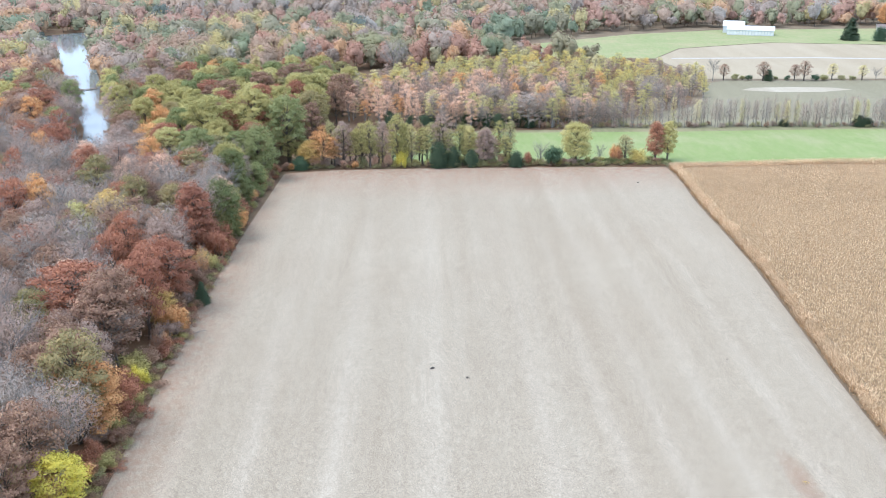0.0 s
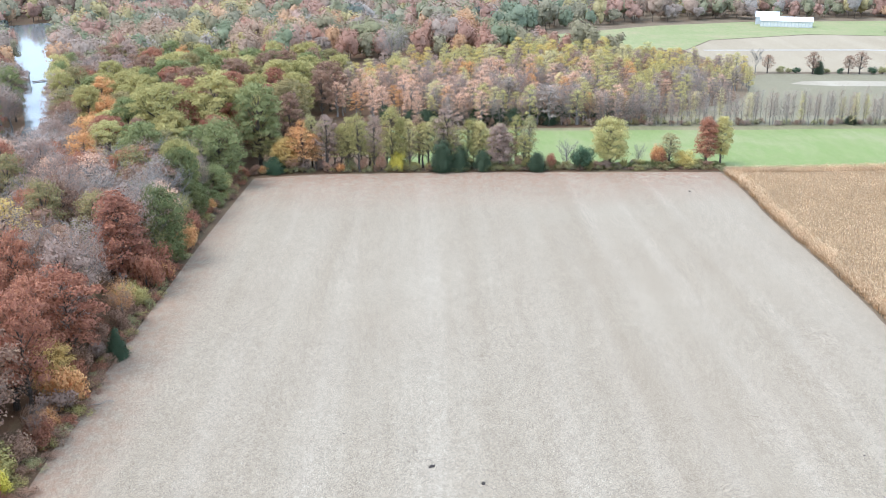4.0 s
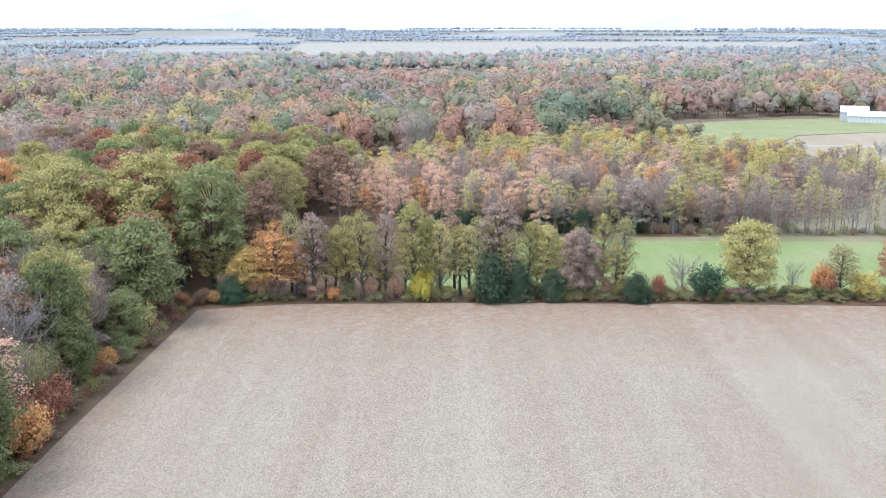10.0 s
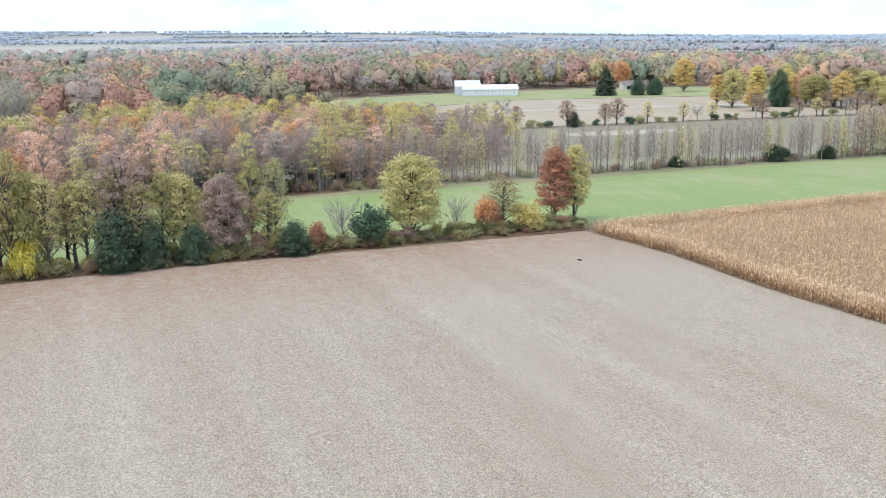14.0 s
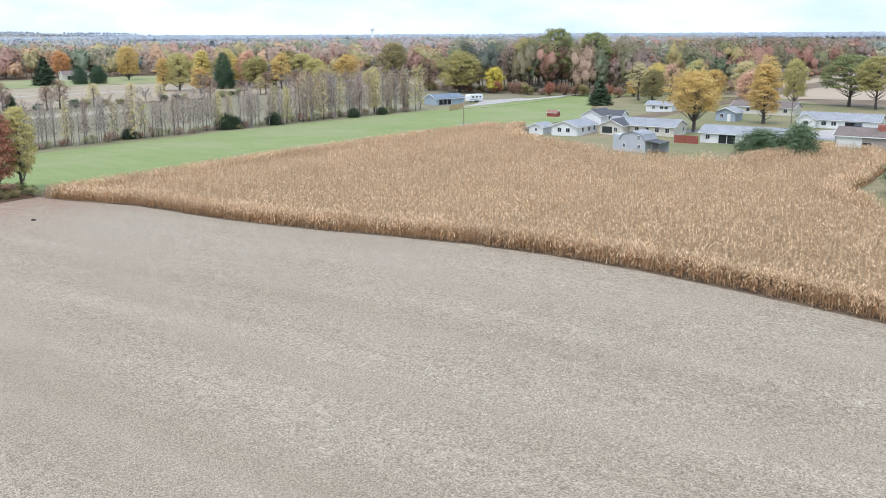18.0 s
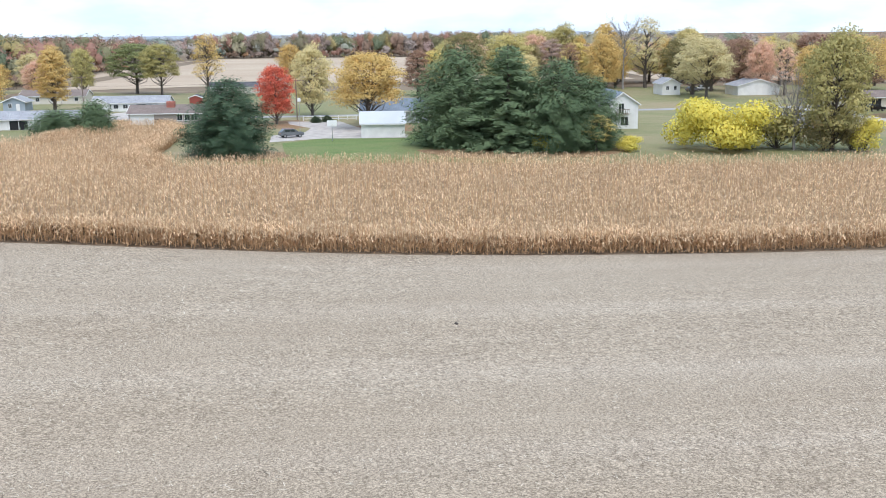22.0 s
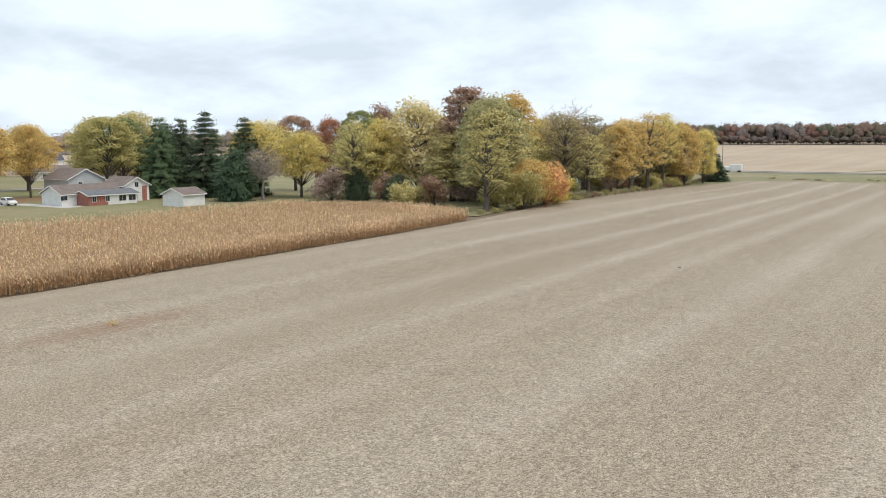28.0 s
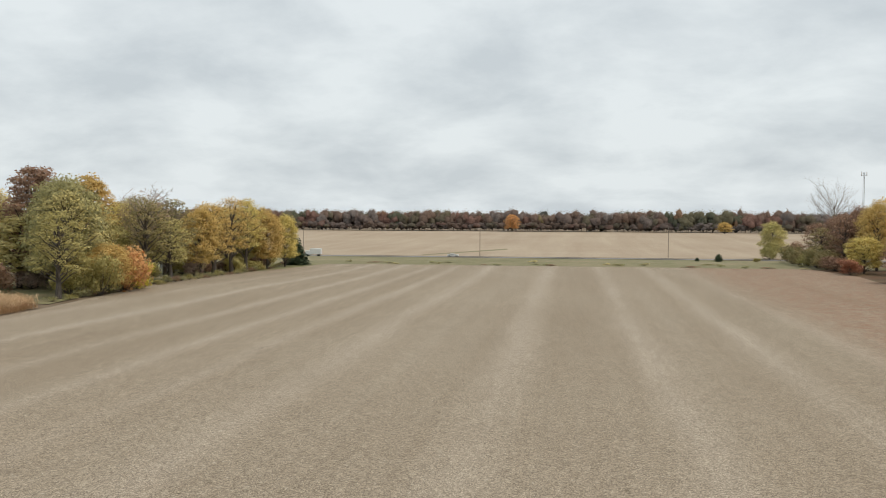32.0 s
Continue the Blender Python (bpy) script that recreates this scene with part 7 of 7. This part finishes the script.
panel("porch_opening", b, 0, -4.5, 0.3, 9, 2.0, '-y', M_SHADE)
b = base_of("house", 68, 557, -20, "white house with blue grey roof at the wood's edge", "house")
gable_body(b, 0, 0, 13, 9, 2.8, 2.2, 'x', W_WHITE, R_BLUE)
gable_body(b, -5, -4, 6, 7, 2.8, 1.8, 'y', W_WHITE, R_BLUE)
for x in (1.5, 4.5):
    window(b, x, -4.5, 1.0, 1.2, 1.2, '-y')
b = base_of("boathouse", -176, 476, 15, "brown-roofed house on the river bank", "house")
gable_body(b, 0, 0, 12, 9, 3.0, 2.0, 'x', W_CREAM, R_BROWN)
for x in (-3, 0, 3):
    window(b, x, -4.5, 1.0, 1.2, 1.2, '-y')
b = base_of("jetty", -165, 480, 40, "grey timber jetty on the river", "jetty")
for i in range(18):
    part("plank", box_bm(-4.5 + i * 0.5, -1.1, 0.35, -4.06 + i * 0.5, 1.1, 0.42), M_POLE, b)
for x, y in ((-4, -1), (-4, 1), (0, -1), (0, 1), (4, -1), (4, 1)):
    part("post", tube_bm((x, y, -0.4), (x, y, 0.8), 0.09), M_POLE, b)


# ---- vehicles ----
def car(x, y, rot, paint, label, kind="suv", lift=0.0):
    """Body shell, glasshouse, four wheels, lamps."""
    root = base_of("car", x, y, rot, label, "car")
    root.location.z += lift
    top = 1.72 if kind == "suv" else 1.45
    prof = [(-2.35, 0.42), (2.30, 0.42), (2.38, 0.75), (2.25, 1.0), (1.2, 1.12), (-2.2, 1.12), (-2.38, 0.8)]
    bm = prism_bm(prof, -0.92, 0.92, 'y')
    bmesh.ops.bevel(bm, geom=bm.edges[:], offset=0.07, segments=2, affect='EDGES')
    part("body", bm, paint, root)
    prof = [(1.15, 1.1), (0.45, top - 0.05), (-1.5 if kind == "suv" else -1.0, top), (-2.1 if kind == "suv" else -1.7, 1.1)]
    bm = prism_bm(prof, -0.82, 0.82, 'y')
    bmesh.ops.bevel(bm, geom=bm.edges[:], offset=0.06, segments=2, affect='EDGES')
    cab = part("cabin", bm, paint, root)
    for s in (-1, 1):
        for a, c in ((0.62, -0.35), (-0.45, -1.5)):
            lo, hi = sorted((s * 0.80, s * 0.835))
            part("side_window", prism_bm([(a, 1.16), (a - 0.28 if a > 0 else a, top - 0.14), (c, top - 0.14), (c, 1.16)], lo, hi, 'y'), m_glass, cab)
    part("windscreen", prism_bm([(1.14, 1.14), (0.52, top - 0.12), (0.56, top - 0.1), (1.19, 1.15)], -0.72, 0.72, 'y'), m_glass, cab)
    part("rear_window", prism_bm([(-2.08, 1.16), (-1.62, top - 0.16), (-1.66, top - 0.12), (-2.13, 1.17)], -0.68, 0.68, 'y'), m_glass, cab)
    for wx in (-1.45, 1.45):
        for s in (-1, 1):
            lo, hi = sorted((s * 0.72, s * 0.95))
            tyre = part("wheel", tube_bm((wx, lo, 0.35), (wx, hi, 0.35), 0.35, 14), M_BLACK, root)
            part("rim", tube_bm((wx, s * 0.94, 0.35), (wx, s * 0.965, 0.35), 0.21, 10), M_STEEL, tyre)
    for s in (-1, 1):
        lo, hi = sorted((s * 0.5, s * 0.85))
        part("headlight", box_bm(2.24, lo, 0.78, 2.37, hi, 0.92), M_TRIM, root, "clear headlight")
        part("tail_light", box_bm(-2.40, lo, 0.80, -2.30, hi, 0.98), W_RED, root, "red tail light")
    return root


P_GREY = plain_mat("paint_dark_grey", (0.2, 0.21, 0.23), 0.25, 0.4, 0.03, 1, 0.6)
P_WHITE = plain_mat("paint_white", (0.75, 0.75, 0.74), 0.3, 0.0, 0.03, 1, 0.6)
P_BLACK = plain_mat("paint_black", (0.02, 0.02, 0.022), 0.2, 0.2, 0.03, 1, 0.6)
car(182.3, 187, -70, P_GREY, "dark grey sport utility car on the gravel drive")
car(184.5, 53, 172, P_WHITE, "white car parked on the lawn drive")
car(218, 50, -80, P_BLACK, "black car under the carport")
car(252, 228, 185, P_BLACK, "black car in front of the garage")
car(44, -217.6, 180.7, P_WHITE, "white car on the country road", "sedan", 0.04)
car(300, 66, -80, P_GREY, "dark pickup beside the white house")
car(306, 60, -80, P_WHITE, "white car beside the white house")
b = base_of("truck", 103, -213, 1, "white delivery truck on the road", "truck")
part("cab", box_bm(1.2, -1.1, 0.5, 3.2, 1.1, 2.4, 0.12), P_WHITE, b)
part("box", box_bm(-3.5, -1.2, 0.8, 1.1, 1.2, 3.2, 0.04), P_WHITE, b)
part("windscreen", box_bm(3.15, -0.9, 1.5, 3.24, 0.9, 2.2), m_glass, b)
for x in (-2.4, 2.2):
    for s in (-1, 1):
        part("wheel", tube_bm((x, s * 0.85, 0.45), (x, s * 1.12, 0.45), 0.45, 12), M_BLACK, b)
b = base_of("trailer", 107, -78, 70, "pale blue white camper trailer among trees", "trailer")
part("body", prism_bm([(-3.2, 0.6), (3.0, 0.6), (3.2, 1.3), (2.8, 2.7), (-3.0, 2.75), (-3.2, 2.0)], -1.15, 1.15, 'y'), W_GREY, b)
for s in (-1, 1):
    part("wheel", tube_bm((0, s * 0.9, 0.35), (0, s * 1.2, 0.35), 0.35, 12), M_BLACK, b)
    panel("window", b, -1.2, s * 1.15, 1.6, 1.2, 0.6, '+y' if s > 0 else '-y', m_glass)

# ---- drives, lanes ----
sheet("drive", [(174, 190.5), (179, 181), (178, 172.5), (178, 165), (184.5, 164.5), (185.5, 173), (196, 173), (206, 176), (214, 178), (216, 190), (209, 189), (200, 184), (190, 185), (186, 191)], 0.03, M_GRAVEL, 20, "pale gravel drive beside the shed", "drive")
sheet("lane_village", [(224, 330), (227, 190), (232, 60), (238, -60), (243, -60), (237, 60), (232, 190), (230, 330)], 0.03, M_ASPHALT, 20, "grey village lane", "lane")
sheet("drive_brick_house", [(166, 52), (172, 52), (182, 52), (190, 62), (231, 66), (231, 62), (193, 57), (186, 48), (168, 46)], 0.025, M_CONC, 20, "pale concrete drive", "drive")
sheet("drive_ranch", [(231, 226), (252, 222), (252, 233), (240, 240), (231, 240)], 0.025, M_GRAVEL, 20, "gravel drive before the garage", "drive")
sheet("drive_camper", [(279, 366.5), (298, 371), (310, 378), (330, 372), (330, 366), (304, 364)], 0.025, M_GRAVEL, 20, "gravel drive with a camper", "drive")
sheet("lane_north", [(318, 368), (420, 360), (420, 356), (318, 364)], 0.03, M_CONC, 20, "pale lane along the wheat", "lane")
sheet("track_hay", [(150, 560), (235, 556), (420, 520), (420, 525), (235, 560), (150, 563)], 0.03, M_GRAVEL, 40, "pale farm track across the hay field", "track")
m_ring = tilled_mat("dried_pond", (0.33, 0.28, 0.21), (0.42, 0.37, 0.29))
sheet("dried_pond", [(158, 459), (175, 453), (195, 452), (212, 457), (205, 463), (185, 466), (165, 465)], 0.02, m_ring, 30, "pale dried pond bed in the wet field", "pond")


# ---- poles, wires and small things ----
def pole(x, y, h, label, arms=1):
    root = base_of("utility_pole", x, y, 0, label, "utility pole", "utility poles")
    part("shaft", tube_bm((0, 0, -0.5), (0, 0, h), 0.15, 8, 0.10), M_POLE, root)
    for k in range(arms):
        arm = part("crossarm", box_bm(-0.06, -1.2, h - 0.6 - k, 0.06, 1.2, h - 0.46 - k), M_POLE, root)
        for y0 in (-1.05, -0.45, 0.45, 1.05):
            part("insulator", tube_bm((0, y0, h - 0.46 - k), (0, y0, h - 0.28 - k), 0.05, 6), M_CONC, arm)
    return root


def wire(name, a, b, sag, label):
    a, b = Vector(a), Vector(b)
    side = (b - a).cross(Vector((0, 0, 1))).normalized()
    v = []
    for i in range(15):
        p = a.lerp(b, i / 14)
        p.z -= sag * 4 * i / 14 * (1 - i / 14)
        v += [p + side * 0.02, p + Vector((0, 0, 0.02)), p - side * 0.02, p - Vector((0, 0, 0.02))]
    q = np.array([(4 * i + k, 4 * i + (k + 1) % 4, 4 * i + 4 + (k + 1) % 4, 4 * i + 4 + k) for i in range(14) for k in range(4)])
    tagged(new(name, raw_mesh(name, v, [q], M_BLACK)), label, "cable")


pole(34, -231, 12.4, "wooden utility pole beside the road")
pole(-46, -236, 12.8, "wooden utility pole beside the road")
pole(112, -229, 12.4, "wooden utility pole beside the road")
pole(-126, -238, 12.6, "wooden utility pole beside the road")
for dy in (-1.05, 0.45, 1.05):
    wire("power_line", (34, -231 + dy, 12.2), (-46, -236 + dy, 12.6), 0.8, "black power line along the road")
    wire("power_line", (34, -231 + dy, 12.2), (112, -229 + dy, 12.2), 0.8, "black power line along the road")
    wire("power_line", (-46, -236 + dy, 12.6), (-126, -238 + dy, 12.4), 0.8, "black power line along the road")
pole(147, 87, 11, "wooden utility pole at the corn's edge", 0)
pole(213, 320, 6.0, "wooden utility pole at the corn's north edge", 0)
pole(219.5, 188, 9.5, "wooden utility pole by the lane")
pole(231, 262, 9, "wooden utility pole among the houses")
pole(262, 247, 9, "wooden utility pole among the houses")
wire("power_line", (213, 320, 5.8), (264, 312, 7), 0.6, "thin cable over the wheat")
wire("power_line", (219.5, 188, 10.6), (231, 262, 10.1), 0.8, "thin cable along the lane")
wire("power_line", (231, 262, 10.1), (262, 247, 10.1), 0.8, "thin cable between houses")
b = base_of("basketball_hoop", 175, 179, 0, "basketball hoop on a steel post", "hoop")
part("post", tube_bm((0, 0, -0.3), (0, 0, 3.2), 0.06), M_STEEL, b)
part("backboard", box_bm(-0.35, -0.9, 2.7, -0.3, 0.9, 3.8), M_TRIM, b)
part("rim", tube_bm((-0.36, 0, 3.0), (-0.8, 0, 3.0), 0.03), W_RED, b)
b = base_of("rail_fence", 217.5, 180.5, 0, "white rail fence by the drive", "fence")
for i in range(7):
    part("post", box_bm(-0.08, -6 + i * 2 - 0.08, -0.2, 0.08, -6 + i * 2 + 0.08, 1.15), M_TRIM, b)
for i in range(6):
    for z in (0.35, 0.85):
        part("rail", box_bm(-0.03, -5.92 + i * 2, z, 0.03, -4.08 + i * 2, z + 0.16), M_TRIM, b)
b = base_of("flagpole", 195, 186, 0, "thin pole with a white birdhouse", "pole")
part("post", tube_bm((0, 0, -0.3), (0, 0, 6.5), 0.05), M_STEEL, b)
part("birdhouse", box_bm(-0.3, -0.3, 5.9, 0.3, 0.3, 6.6, 0.05), M_TRIM, b)
for dx, dy in ((198.5, 184), (200, 181.5)):
    plant("juniper", "spruce", dx + 14, dy - 0.5, 1.5, 2.4, "by the rail fence")
b = base_of("radio_mast", -183, -438, 0, "slender steel radio mast", "mast")
for s, t in ((-1, -0.6), (1, -0.6), (0, 1.1)):
    part("leg", tube_bm((s * 0.5, t * 0.5, 0), (s * 0.4, t * 0.4, 44), 0.09, 6), M_STEEL, b)
for i in range(22):
    part("brace", tube_bm((-0.5, -0.3, i * 2), (0.5, -0.3, i * 2 + 2), 0.05, 4), M_STEEL, b)
for s in (-1, 1):
    part("antenna", box_bm(s * 1.6 - 0.2, -0.2, 42, s * 1.6 + 0.2, 0.2, 44.5), M_TRIM, b)
part("platform", box_bm(-1.8, -0.6, 42.2, 1.8, 0.6, 42.5), M_STEEL, b)
b = base_of("water_tower", 1927, 1760, 0, "white water tower on the horizon", "water tower")
part("stem", tube_bm((0, 0, 0), (0, 0, 30), 3.0, 12, 2.2), M_TRIM, b)
tank = bmesh.new()
bmesh.ops.create_uvsphere(tank, u_segments=16, v_segments=10, radius=6.5, matrix=Matrix.Translation((0, 0, 33)) @ Matrix.Diagonal((1, 1, 0.75, 1)))
part("tank", tank, M_TRIM, b)
b = base_of("field_marker", 59.6, 125.6, 0, "small clump of golden weeds on the bare patch", "weed")
mv, mq = leaf_cards(np.random.default_rng(9).normal(size=(40, 3)) * [0.2, 0.2, 0.12] + [0, 0, 0.25], 0.12, np.random.default_rng(10))
wd = new("leaves", raw_mesh("leaves", mv, [mq], LEAF["gold"]))
wd.parent = b
part("stem", tube_bm((0, 0, -0.05), (0, 0, 0.35), 0.04, 5), M_POLE, b)


# ---- loose things on the stubble ----
def clod(x, y, size, seed):
    rng = np.random.default_rng(seed)
    bm = bmesh.new()
    bmesh.ops.create_icosphere(bm, subdivisions=2, radius=size)
    for v in bm.verts:
        v.co = v.co * float(rng.uniform(0.75, 1.2))
        v.co.x, v.co.z = v.co.x * 1.7, max(-0.05, v.co.z * 0.55)
    me = bpy.data.meshes.new("earth_clod")
    bm.to_mesh(me)
    bm.free()
    me.materials.append(M_CLOD)
    ob = new("earth_clod", me)
    ob.matrix_basis = pose(x, y, float(land(x, y)) + 0.03, 0, 0, seed * 40)
    tagged(ob, "dark clod of earth lying on the stubble", "clod", "clods on the stubble")


M_CLOD = plain_mat("dark_earth", (0.06, 0.05, 0.045), 0.95, 0, 0.2, 4.0)
for k, (x, y, r) in enumerate(((2.1, 169.2, 0.30), (8.8, 164.9, 0.26), (71.0, 295.5, 0.26), (-10.5, 178.0, 0.12), (60.5, 168.0, 0.12), (33.0, 63.0, 0.14))):
    clod(x, y, r, k + 1)
rng = np.random.default_rng(66)
segs = limb((0, 0, 0.12), (3.6, 0.5, 0.35), 0.07, 0.03, rng, 4, 0.03)
for k in range(7):
    t = 0.25 + 0.1 * k
    segs += limb((3.6 * t, 0.5 * t, 0.15 + 0.2 * t), (3.6 * t + 0.9, 0.5 * t + rng.uniform(-0.9, 0.9), rng.uniform(0.2, 0.9)), 0.03, 0.01, rng, 2)
v, q = tubes(segs, 5)
ob = new("fallen_branch", raw_mesh("fallen_branch", v, [q], BARK_PALE))
ob.matrix_basis = pose(-50.0, 187.4, float(land(-50, 187.4)), 0, 0, 8)
tagged(ob, "pale fallen branch at the field's edge", "branch")
